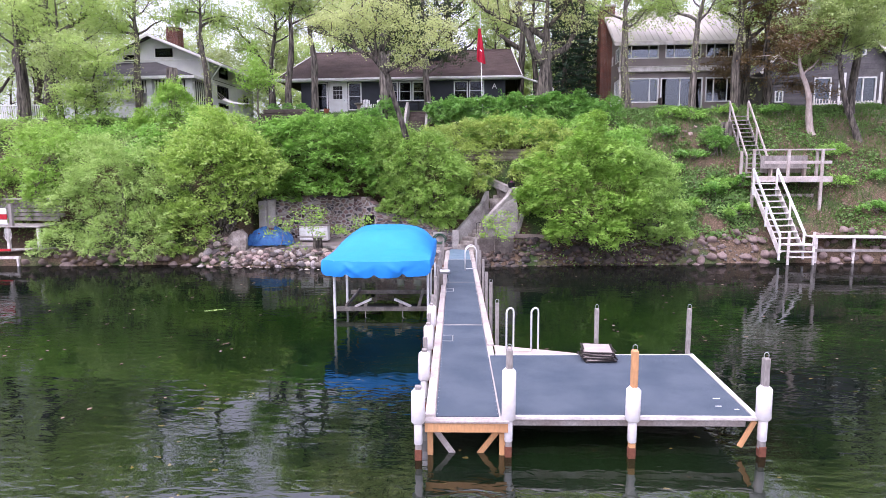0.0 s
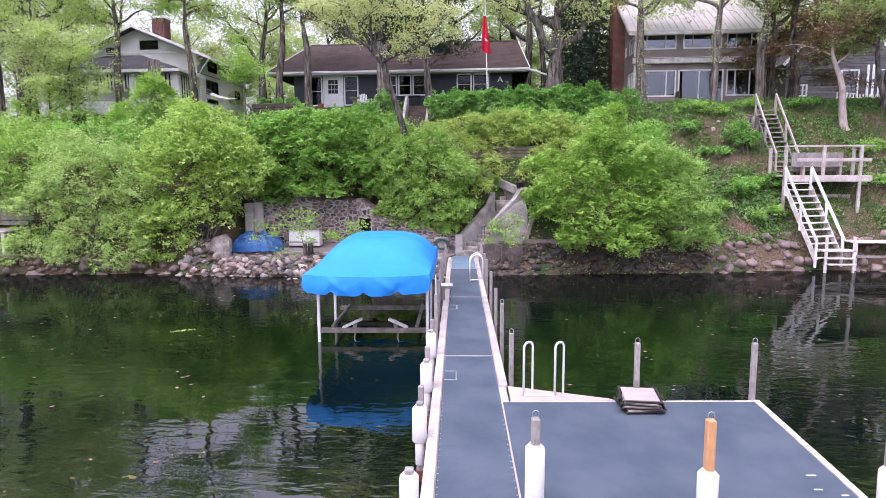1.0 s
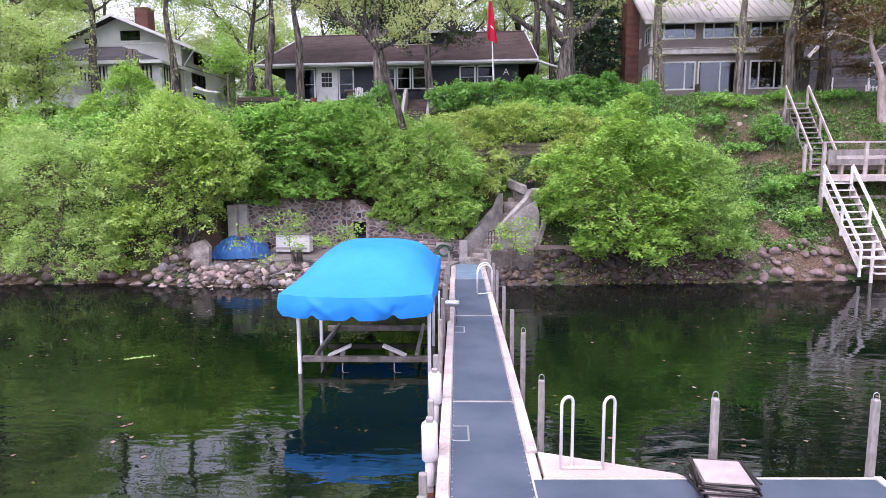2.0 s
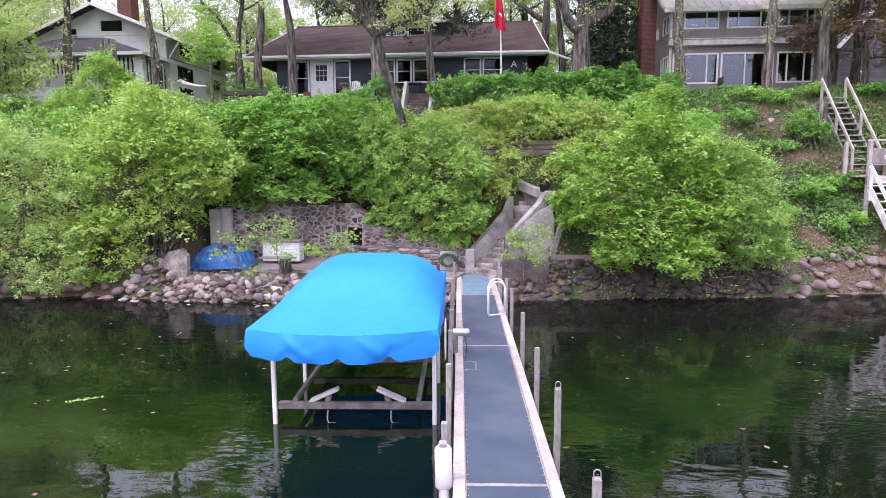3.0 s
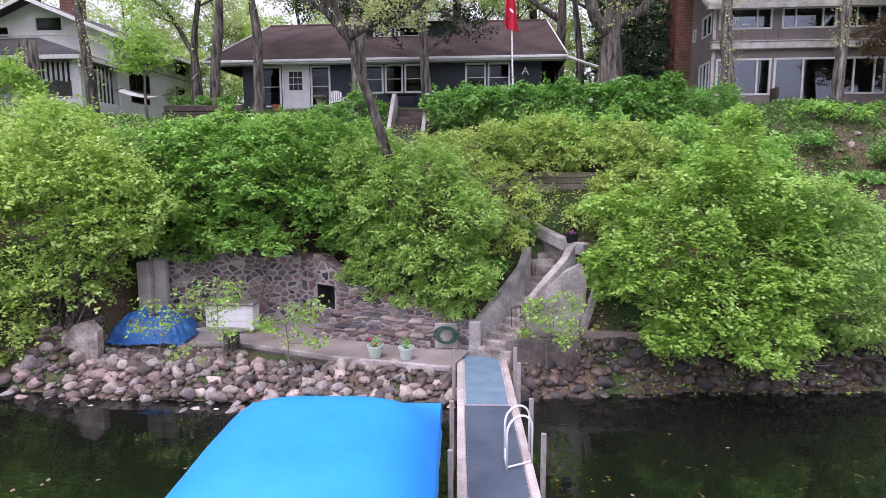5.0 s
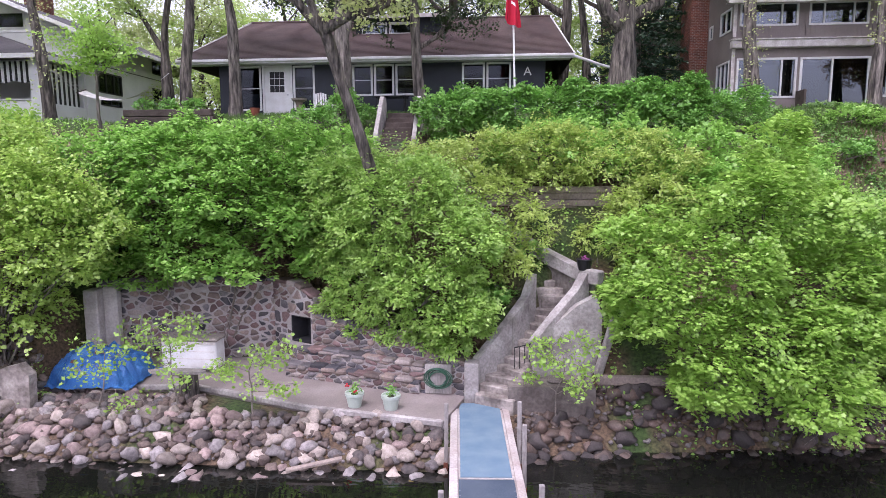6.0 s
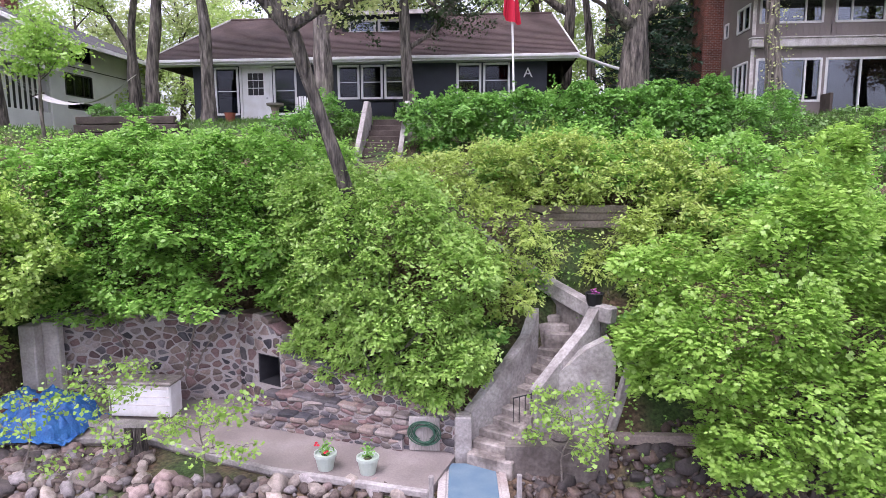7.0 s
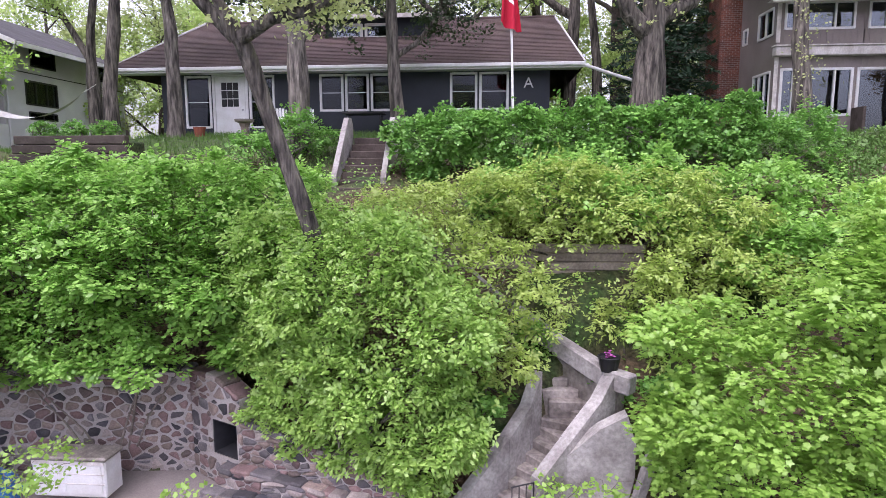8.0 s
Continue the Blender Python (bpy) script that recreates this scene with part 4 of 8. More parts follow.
def stone_wall(name, a, b, z0, tops, thick, n, seed, hole=None, label="", sx=1.35, gap=0.018):
    """A mortared fieldstone wall from a to b in plan; tops: heights along it; hole: (u0, u1, z0, z1), a recess."""
    a, b = Vector((*a, 0)), Vector((*b, 0))
    d = (b - a)
    L = d.length
    ex = d.normalized()
    out = Vector((ex.y, -ex.x, 0))
    root = thing(name, (a + b) / 2 + Vector((0, 0, z0)), label, "wall", kind="structure")
    us = sorted({0, L, *[t[0] for t in tops], *((hole[0], hole[1]) if hole else ())})
    top = lambda u: lerp(u, [t[0] for t in tops], [t[1] for t in tops])
    core = Shape()
    def slab(u0, u1, lo0, lo1, hi0, hi1, back=thick, frontoff=0.0):
        p = []
        for o in (frontoff, -back):
            p += [a + ex * u0 + out * o + Vector((0, 0, lo0)), a + ex * u1 + out * o + Vector((0, 0, lo1)), a + ex * u1 + out * o + Vector((0, 0, hi1)), a + ex * u0 + out * o + Vector((0, 0, hi0))]
        core.add(p, [(0, 1, 2, 3), (7, 6, 5, 4), (0, 4, 5, 1), (1, 5, 6, 2), (2, 6, 7, 3), (3, 7, 4, 0)])
    for u0, u1 in zip(us, us[1:]):
        if hole and u0 >= hole[0] - 1e-6 and u1 <= hole[1] + 1e-6:
            slab(u0, u1, z0, z0, hole[2], hole[2])
            slab(u0, u1, hole[3], hole[3], top(u0), top(u1))
        else:
            slab(u0, u1, z0, z0, top(u0), top(u1))
    part("core", core, MORTAR, root, "pale lime mortar")
    if hole:
        # lining coloured near-black for the shade deep in the recess
        niche_shade = Shape()
        for u0, u1, lo_, hi_, o0, o1 in ((hole[0], hole[1], hole[2] + 0.004, hole[2] + 0.03, -0.02, -0.6), (hole[0], hole[1], hole[3] - 0.03, hole[3] - 0.004, -0.02, -0.6),
                                         (hole[0] + 0.002, hole[0] + 0.03, hole[2] + 0.03, hole[3] - 0.03, -0.02, -0.6), (hole[1] - 0.03, hole[1] - 0.002, hole[2] + 0.03, hole[3] - 0.03, -0.02, -0.6),
                                         (hole[0], hole[1], hole[2], hole[3], -0.6, -0.64)):
            p = [a + ex * u + out * o + Vector((0, 0, z)) for o in (o0, o1) for u, z in ((u0, lo_), (u1, lo_), (u1, hi_), (u0, hi_))]
            niche_shade.add(p, [(0, 1, 2, 3), (7, 6, 5, 4), (0, 4, 5, 1), (1, 5, 6, 2), (2, 6, 7, 3), (3, 7, 4, 0)])
        part("niche_lining", niche_shade, INNER_SHADE, root, "near-black lining that paints the shade in the niche")
    hmax = max(t[1] for t in tops) - z0
    r = random.Random(seed)
    place = lambda u, v, o: a + ex * u + out * o + Vector((0, 0, z0 + v))
    for poly in cells(L, hmax, n, seed, sx, gap):
        if hole:
            cx, cy = sum(p[0] for p in poly) / len(poly), sum(p[1] for p in poly) / len(poly) + z0
            if hole[0] - 0.02 < cx < hole[1] + 0.02 and hole[2] - 0.02 < cy < hole[3] + 0.02:
                continue
            poly = [(min(x, hole[0]) if cx < hole[0] and hole[2] < y + z0 < hole[3] else max(x, hole[1]) if cx > hole[1] and hole[2] < y + z0 < hole[3] else x, y) for x, y in poly]
            poly = [(x, min(y, hole[2] - z0) if cy < hole[2] and hole[0] < x < hole[1] else max(y, hole[3] - z0) if cy > hole[3] and hole[0] < x < hole[1] else y) for x, y in poly]
        poly = [(x, min(y, top(x) - z0 - 0.02)) for x, y in poly]
        if max(p[1] for p in poly) - min(p[1] for p in poly) < 0.06 or max(p[0] for p in poly) - min(p[0] for p in poly) < 0.06:
            continue
        s, c = stone(poly, place, r.uniform(0.012, 0.05))
        part("stone", s, r.choices(FIELD, (5, 4, 3, 1.2, 2))[0], root, smooth=True)
    u = 0.0
    while u < L - 0.15:
        w = min(r.uniform(0.25, 0.55), L - u)
        rise = math.atan2(top(u + w) - top(u), w)
        m = Matrix.Translation(a + ex * (u + w / 2) - out * (thick * 0.45) + Vector((0, 0, (top(u) + top(u + w)) / 2))) @ Matrix.Rotation(math.atan2(ex.y, ex.x), 4, "Z") @ Matrix.Rotation(-rise + r.uniform(-0.05, 0.05), 4, "Y") @ Matrix.Rotation(r.uniform(-0.06, 0.06), 4, "Z")
        part("cap_stone", Shape().box((-w / 2 - 0.01, -thick * 0.5, -0.06), (w / 2 + 0.01, thick * 0.5, r.uniform(0.03, 0.09)), 0.03, m), r.choices(FIELD, (3, 3, 3, 2, 1))[0], root)
        u += w
    return root


stone_wall("wall_west", (-11.3, 31.25), (-6.42, 31.75), 0.3, ((0, 3.0), (2.5, 3.12), (4.9, 3.05)), 0.45, 290, 11, gap=0.024, label="mortared rose and grey fieldstone retaining wall")
stone_wall("wall_hearth", (-6.42, 31.75), (-5.1, 31.08), 0.3, ((0, 3.05), (0.8, 3.0), (1.48, 2.7)), 0.45, 90, 13, gap=0.022,
           hole=(0.62, 1.36, 1.4, 2.14), label="angled fieldstone hearth face with a deep square niche")
stone_wall("wall_east", (-5.12, 31.02), (-0.95, 29.63), 0.3, ((0, 2.3), (0.8, 2.16), (2.4, 1.95), (3.6, 1.7), (4.4, 1.42)), 0.5, 250, 12, sx=1.9, gap=0.013,
           label="low fieldstone retaining wall falling towards the stair")
# rough stone ledges stepping out below the niche
for k, (off0, off1, u0, u1, zt, nn) in enumerate(((0.32, 0.2, -0.3, 3.5, 1.38, 90), (0.62, 0.36, -0.45, 3.3, 1.0, 70))):
    ex_, out_ = Vector((0.9488, -0.3159, 0)), Vector((-0.3159, -0.9488, 0))
    q0, q1 = Vector((-5.12, 31.02, 0)) + ex_ * u0 + out_ * off0, Vector((-5.12, 31.02, 0)) + ex_ * u1 + out_ * off1
    stone_wall("stone_ledge", q0[:2], q1[:2], 0.5, ((0, zt), (1.1, zt + 0.03), (2.2, zt - 0.03), (u1 - u0, zt - 0.08)), 0.31, nn, 40 + k, sx=1.9, gap=0.013, label="low rough fieldstone ledge at the foot of the wall")
    capr = random.Random(50 + k)
    cap_u = 0.05
    while cap_u < u1 - u0 - 0.2:
        wd_ = capr.uniform(0.22, 0.5)
        c_ = q0.lerp(q1, (cap_u + wd_ / 2) / (u1 - u0)) - out_ * 0.13 + Vector((0, 0, zt - 0.045))
        mm = Matrix.Translation(c_) @ Euler((capr.uniform(-0.06, 0.06), capr.uniform(-0.06, 0.06), -0.296 + capr.uniform(-0.12, 0.12))).to_matrix().to_4x4()
        solo("ledge_stone", Shape().box((-wd_ / 2 + 0.02, -0.19, -0.04), (wd_ / 2 - 0.02, 0.15, capr.uniform(0.04, 0.1)), 0.04, mm), capr.choice(FIELD), c_, "flat fieldstone lying on the ledge", "stone", "stones on the ledges")
        cap_u += wd_
pil = Shape().box((-11.35, 30.7, 0.4), (-10.95, 31.15, 2.9), 0.03).box((-10.95, 30.95, 0.4), (-10.55, 31.18, 2.95), 0.03)
solo("concrete_pillar", pil, CONCRETE_PALE, (-11, 31, 0.4), "stained grey concrete pillar at the wall end", "pillar", kind="structure")
slab_ = Shape().prism([(-12.1, 0.4), (-11.15, 0.4), (-11.1, 1.35), (-11.35, 1.62), (-11.8, 1.5), (-12.1, 1.1)], 28.3, 28.55, 1)
solo("leaning_slab", slab_, STAINED_STEP, (-11.6, 28.4, 0.5), "broken grey concrete slab standing on edge", "slab")

# ---------------------------------------------------------------- houses
def face_wall(s, axis, at, thick, lo, hi, z0, z1, holes):
    """A wall in the plane axis = at, from lo to hi, with real openings (a0, a1, z0, z1) through it."""
    us = sorted({lo, hi, *[h[0] for h in holes], *[h[1] for h in holes]})
    zs = sorted({z0, z1, *[h[2] for h in holes], *[h[3] for h in holes]})
    for a, b in zip(us, us[1:]):
        for c, d in zip(zs, zs[1:]):
            m, n = (a + b) / 2, (c + d) / 2
            if any(h[0] < m < h[1] and h[2] < n < h[3] for h in holes):
                continue
            if axis == "y":
                s.box((a, at, c), (b, at + thick, d))
            else:
                s.box((at, a, c), (at + thick, b, d))
    return s


def window(parent, axis, at, a0, a1, z0, z1, splits=(), frame_w=0.07, glass=GLASS, frame_mat=WHITE_PAINT, sgn=1, bars=0, proud=0.03, blind=0.0, name="window"):
    """A framed window in an opening: frame, mullions, panes. splits: shares of the width where mullions stand."""
    def bx(lo_a, hi_a, lo_z, hi_z, d0, d1, c=0.006):
        d0, d1 = sorted((at + d0 * sgn, at + d1 * sgn))
        lo, hi = ((lo_a, d0, lo_z), (hi_a, d1, hi_z)) if axis == "y" else ((d0, lo_a, lo_z), (d1, hi_a, hi_z))
        return Shape().box(lo, hi, c)
    mid = ((a0 + a1) / 2, at, z0) if axis == "y" else (at, (a0 + a1) / 2, z0)
    w = new(name)
    w.empty_display_size = 0.2
    w.parent = parent
    w.matrix_basis = WHERE[parent].inverted() @ Matrix.Translation(mid)
    WHERE[w] = Matrix.Translation(mid)
    f = frame_w
    for lo_a, hi_a, lo_z, hi_z in ((a0 - 0.01, a0 + f, z0, z1), (a1 - f, a1 + 0.01, z0, z1), (a0 + f, a1 - f, z1 - f, z1 + 0.01), (a0 + f, a1 - f, z0 - 0.01, z0 + f)):
        part("frame", bx(lo_a, hi_a, lo_z, hi_z, -proud, 0.08), frame_mat, w)
    cuts = [a0 + f] + [a0 + (a1 - a0) * s for s in splits] + [a1 - f]
    for c in cuts[1:-1]:
        part("mullion", bx(c - f * 0.45, c + f * 0.45, z0 + f, z1 - f, -proud + 0.006, 0.07), frame_mat, w)
    for c, d in zip(cuts, cuts[1:]):
        p = part("pane", bx(c, d, z0 + f, z1 - f, 0.03, 0.04, 0), glass, w)
        p.visible_shadow = False
        for k in range(bars):
            zz = z0 + f + (z1 - z0 - 2 * f) * (k + 1) / (bars + 1)
            part("glazing_bar", bx(c, d, zz - 0.012, zz + 0.012, 0.0, 0.028, 0), frame_mat if bars > 1 else STEEL, w)
    if blind:
        part("blind", bx(a0 + f, a1 - f, z0 + f, z0 + f + (z1 - z0) * blind, 0.16, 0.17, 0), CURTAIN, w, "pale drawn blind")
    return w


def roof_plane(s, pts, thick=0.14):
    """A roof plane through four (or three) corners, with thickness below."""
    pts = [Vector(p) for p in pts]
    n = len(pts)
    low = [p - Vector((0, 0, thick)) for p in pts]
    return s.add(pts + low, [tuple(range(n)), tuple(reversed(range(n, 2 * n)))] + [(i, n + i, n + (i + 1) % n, (i + 1) % n) for i in range(n)])


def shingle_rows(s, a, b, c, d, rows, lift=0.018):
    """Courses of shingles over the plane a-b (eave) to d-c (ridge), each one overlapping the next."""
    a, b, c, d = map(Vector, (a, b, c, d))
    nrm = (b - a).cross(d - a).normalized()
    for k in range(rows):
        t0, t1 = k / rows, min(1, (k + 1.15) / rows)
        p0, p1, p2, p3 = a.lerp(d, t0), b.lerp(c, t0), b.lerp(c, t1), a.lerp(d, t1)
        s.add([p0 + nrm * lift, p1 + nrm * lift, p2 + nrm * 0.004, p3 + nrm * 0.004, p0, p1], [(0, 1, 2, 3), (4, 5, 1, 0)])
    return s


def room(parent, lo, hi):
    """Floor, ceiling and back of the rooms behind the windows, their shade painted near-black."""
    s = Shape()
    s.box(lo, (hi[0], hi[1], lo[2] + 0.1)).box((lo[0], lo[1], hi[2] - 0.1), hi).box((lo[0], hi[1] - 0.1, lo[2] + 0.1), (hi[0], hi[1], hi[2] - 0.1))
    part("interior", s, INNER_SHADE, parent, "near-black room surfaces painted as shade")


# --- the slate-coloured cottage in the middle
FY, FZ, EZ = 42.3, 8.45, 10.72
cot = thing("cottage", (-5.2, 45, FZ), "low blue-black cottage with white trim and brown shingle roof", "house")
X0, X1 = -12.45, 1.85
wins = [(-11.55, -10.56, 8.72, 10.62), (-9.1, -8.15, 8.72, 10.62), (-6.45, -5.58, 9.3, 10.62), (-5.5, -4.64, 9.3, 10.62), (-4.56, -3.65, 9.3, 10.62),
        (-1.68, -0.72, 9.3, 10.62), (-0.63, 0.4, 9.3, 10.62)]
door = (-10.45, -9.2, FZ, 10.62)
s = face_wall(Shape(), "y", FY, 0.16, X0, X1, 8.0, EZ, wins + [door])
face_wall(s, "x", X0, 0.16, FY + 0.16, 50, 8.0, EZ, [])
face_wall(s, "x", X1 - 0.16, 0.16, FY + 0.16, 50, 8.0, EZ, [(43.5, 45.0, 9.3, 10.5)])
face_wall(s, "y", 49.85, 0.15, X0 + 0.16, X1 - 0.16, 8.0, EZ, [])
part("wall", s, SLATE_WALL, cot)
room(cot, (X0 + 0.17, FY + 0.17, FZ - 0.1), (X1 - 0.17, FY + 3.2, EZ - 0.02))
for k, o in enumerate(wins):
    window(cot, "y", FY, *o, splits=(), glass=GLASS_DIM, frame_w=0.075, bars=1, blind=(0.35, 0.3, 0, 0, 0.2, 0, 0)[k])
window(cot, "x", X1 - 0.16, 43.5, 45.0, 9.3, 10.5, (0.5,), sgn=-1)
dr = part("door", Shape().box((door[0] + 0.06, FY - 0.02, FZ), (door[1] - 0.06, FY + 0.05, 10.58), 0.01), WHITE_PAINT, cot, "white panelled door with small panes")
part("door_frame", Shape().box((door[0] - 0.05, FY - 0.04, FZ), (door[0] + 0.05, FY + 0.1, 10.66), 0.01).box((door[1] - 0.05, FY - 0.04, FZ), (door[1] + 0.05, FY + 0.1, 10.66), 0.01)
     .box((door[0] + 0.05, FY - 0.04, 10.585), (door[1] - 0.05, FY + 0.1, 10.66), 0.01), WHITE_PAINT, cot)
for i in range(3):
    for j in range(3):
        x = door[0] + 0.3 + i * 0.22
        z = 9.5 + j * 0.3
        part("pane", Shape().box((x, FY - 0.03, z), (x + 0.2, FY - 0.022, z + 0.27)), BLACK, dr, "dark door pane")
part("knob", Shape().lathe((door[1] - 0.16, FY - 0.06, 9.35), ((0.03, 0), (0.04, 0.03), (0.03, 0.06)), 8), STEEL, dr)
RY, RZ = 46.2, 13.35
EX0, EX1, EY = -14.0, 2.95, 41.55
rf = Shape()
for q in (((EX0, EY, EZ + 0.1), (EX1, EY, EZ + 0.1), (2.35, RY, RZ), (-12.4, RY, RZ)), ((EX1, 51, EZ + 0.1), (EX0, 51, EZ + 0.1), (-12.4, RY, RZ), (2.35, RY, RZ))):
    roof_plane(rf, q)
roof_plane(rf, ((EX0, 51, EZ + 0.1), (EX0, EY, EZ + 0.1), (-12.4, RY, RZ)))
roof_plane(rf, ((EX1, EY, EZ + 0.1), (EX1, 51, EZ + 0.1), (2.35, RY, RZ)))
roof = part("roof", rf, SHINGLE, cot)
sh = shingle_rows(Shape(), (EX0, EY, EZ + 0.11), (EX1, EY, EZ + 0.11), (2.35, RY, RZ + 0.01), (-12.4, RY, RZ + 0.01), 34)
part("shingles", sh, SHINGLE, roof, recalc=False, kind="stuff")
part("ridge_cap", Shape().tube([(-12.4, RY, RZ + 0.02), (2.35, RY, RZ + 0.02)], 0.07, 8), SHINGLE, roof)
part("fascia", Shape().box((EX0, EY - 0.04, EZ - 0.1), (EX1, EY - 0.005, EZ + 0.1), 0.005), WHITE_PAINT, cot, "white fascia board")
part("soffit", Shape().box((EX0 + 0.1, EY, EZ - 0.06), (EX1 - 0.1, FY, EZ - 0.03)), WHITE_PAINT, cot)
part("gutter", Shape().box((EX0, EY - 0.15, EZ - 0.04), (EX1, EY - 0.045, EZ + 0.08), 0.02), WHITE_PAINT, cot, "white gutter")
part("downpipe", Shape().tube([(EX1 - 0.1, EY - 0.1, EZ), (EX1 + 1.0, EY + 0.4, EZ - 0.28), (EX1 + 2.0, EY + 0.8, EZ - 0.5), (EX1 + 2.15, EY + 0.85, EZ - 0.75), (EX1 + 2.15, EY + 0.85, 8.4)], 0.06, 8), WHITE_PAINT, cot, "white downpipe", smooth=True)
part("rake", Shape().beam((EX0, EY, EZ + 0.06), (-12.4, RY, RZ), 0.05, 0.16), WHITE_PAINT, cot)
part("rake", Shape().beam((EX1, EY, EZ + 0.06), (2.35, RY, RZ), 0.05, 0.16), WHITE_PAINT, cot)
# dormer
dm = Shape()
face_wall(dm, "y", 44.3, 0.12, -6.7, -2.75, 12.0, 13.05, [(-6.42, -5.25, 12.26, 12.82), (-5.15, -4.05, 12.26, 12.82)])
for x in (-6.7, -2.87):
    part("dormer_side", Shape().box((x, 44.42, 12.0), (x + 0.12, 46.2, 13.05)), SLATE_WALL, cot)
part("dormer_back", Shape().box((-6.58, 46.05, 12.0), (-2.87, 46.17, 13.05)), SLATE_WALL, cot)
part("dormer_wall", dm, SLATE_WALL, cot)
for o in ((-6.42, -5.25, 12.26, 12.82), (-5.15, -4.05, 12.26, 12.82)):
    window(cot, "y", 44.3, *o, frame_w=0.09, splits=())
part("dormer_roof", roof_plane(Shape(), ((-7.0, 43.95, 13.08), (-2.5, 43.95, 13.08), (-2.5, 46.6, 13.45), (-7.0, 46.6, 13.45)), 0.12), SHINGLE, cot)
part("dormer_fascia", Shape().box((-7.0, 43.9, 12.94), (-2.5, 43.945, 13.1), 0.005), WORN_WHITE, cot)
# letter sign
fc = bpy.data.curves.new("sign_letter", "FONT")
fc.body, fc.size, fc.extrude = "A", 0.52, 0.012
lo = new("sign_letter", fc)
lo.parent = cot
lm = Matrix.Translation((0.93, FY - 0.03, 10.06)) @ Euler((radians(90), 0, 0)).to_matrix().to_4x4()
lo.matrix_basis = WHERE[cot].inverted() @ lm
fc.materials.append(WHITE_PAINT)
tagged(lo, "white letter on the dark wall")

# --- the taupe two-storey house with a metal roof
RX0, RX1, RFY = 9.55, 17.6, 42.4
tau = thing("metal_roofed_house", (13.7, 45, 8.3), "two-storey taupe house with pale metal roof and large windows", "house")
up = [(9.75, 12.05, 11.9, 12.82), (12.48, 14.8, 11.9, 12.82), (15.1, 17.0, 11.9, 12.82)]
dn = [(9.72, 12.12, 9.0, 10.62), (12.25, 15.0, 8.45, 10.62), (15.18, 17.05, 9.0, 10.62)]
s = face_wall(Shape(), "y", RFY, 0.16, RX0, RX1, 8.0, 13.0, up + dn)
side = [(42.75, 44.0, 11.8, 12.75), (44.9, 45.35, 11.9, 12.5), (42.75, 44.2, 8.9, 10.6), (44.9, 45.35, 9.0, 9.7)]
face_wall(s, "x", RX0, 0.16, RFY + 0.16, 50.5, 8.0, 13.0, side)
face_wall(s, "x", RX1 - 0.16, 0.16, RFY + 0.16, 50.5, 8.0, 13.0, [])
face_wall(s, "y", 50.35, 0.15, RX0 + 0.16, RX1 - 0.16, 8.0, 13.0, [])
for gx in (RX0, RX1 - 0.16):
    s.prism([(RFY + 0.0, 13.0), (50.5, 13.0), (46.45, 15.75)], gx, gx + 0.16, 0)
part("wall", s, TAUPE, tau)
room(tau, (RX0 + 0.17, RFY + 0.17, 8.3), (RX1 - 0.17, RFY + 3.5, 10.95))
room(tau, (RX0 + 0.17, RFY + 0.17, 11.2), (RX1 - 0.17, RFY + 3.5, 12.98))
for o, sp in zip(up, ((0.22, 0.72), (0.25, 0.75), (0.3, 0.78))):
    window(tau, "y", RFY, *o, splits=sp, frame_w=0.07)
window(tau, "y", RFY, *dn[0], splits=(0.18, 0.75), frame_w=0.08, blind=0)
window(tau, "y", RFY, *dn[1], splits=(0.02, 0.46), frame_w=0.08, name="sliding_door")
window(tau, "y", RFY, *dn[2], splits=(0.28, 0.75), frame_w=0.08)
for o, sp in zip(side, ((0.5,), (), (0.34, 0.67), ())):
    window(tau, "x", RX0, *o, splits=sp, frame_w=0.07)
part("belt_board", Shape().box((RX0 - 0.15, RFY - 0.3, 11.0), (RX1 + 0.1, RFY - 0.005, 11.3), 0.02), WORN_WHITE, tau, "peeling white belt board")
part("belt_cap", Shape().box((RX0 - 0.2, RFY - 0.36, 11.305), (RX1 + 0.15, RFY - 0.005, 11.35), 0.01), WORN_WHITE, tau)
for x in (RX0, RX1):
    part("corner_board", Shape().box((x - 0.06, RFY - 0.03, 8.1), (x + 0.08, RFY - 0.004, 11.1), 0.01), WORN_WHITE, tau)
    part("corner_board", Shape().box((x - 0.06, RFY - 0.03, 11.48), (x + 0.08, RFY - 0.004, 12.8), 0.01), WORN_WHITE, tau)
# upright siding battens
k = 0
x = RX0 + 0.2
batt = Shape()
while x < RX1:
    if not any(o[0] - 0.1 < x < o[1] + 0.1 for o in up):
        batt.box((x, RFY - 0.012, 11.48), (x + 0.03, RFY - 0.001, 12.8))
    batt.box((x, RFY - 0.012, 11.36), (x + 0.03, RFY - 0.001, 11.88))
    batt.box((x, RFY - 0.012, 10.64), (x + 0.03, RFY - 0.001, 10.99))
    x += 0.2
part("batten", batt, TAUPE, tau, kind="stuff")
er, rr = (RFY - 0.75, 12.88), (46.45, 15.95)
rf = Shape()
roof_plane(rf, ((RX0 - 0.55, er[0], er[1]), (RX1 + 0.5, er[0], er[1]), (RX1 + 0.5, rr[0], rr[1]), (RX0 - 0.55, rr[0], rr[1])), 0.16)
roof_plane(rf, ((RX1 + 0.5, 51.2, er[1]), (RX0 - 0.55, 51.2, er[1]), (RX0 - 0.55, rr[0], rr[1]), (RX1 + 0.5, rr[0], rr[1])), 0.16)
roof = part("roof", rf, METAL_ROOF, tau, "pale standing-seam metal roof")
x = RX0 - 0.5
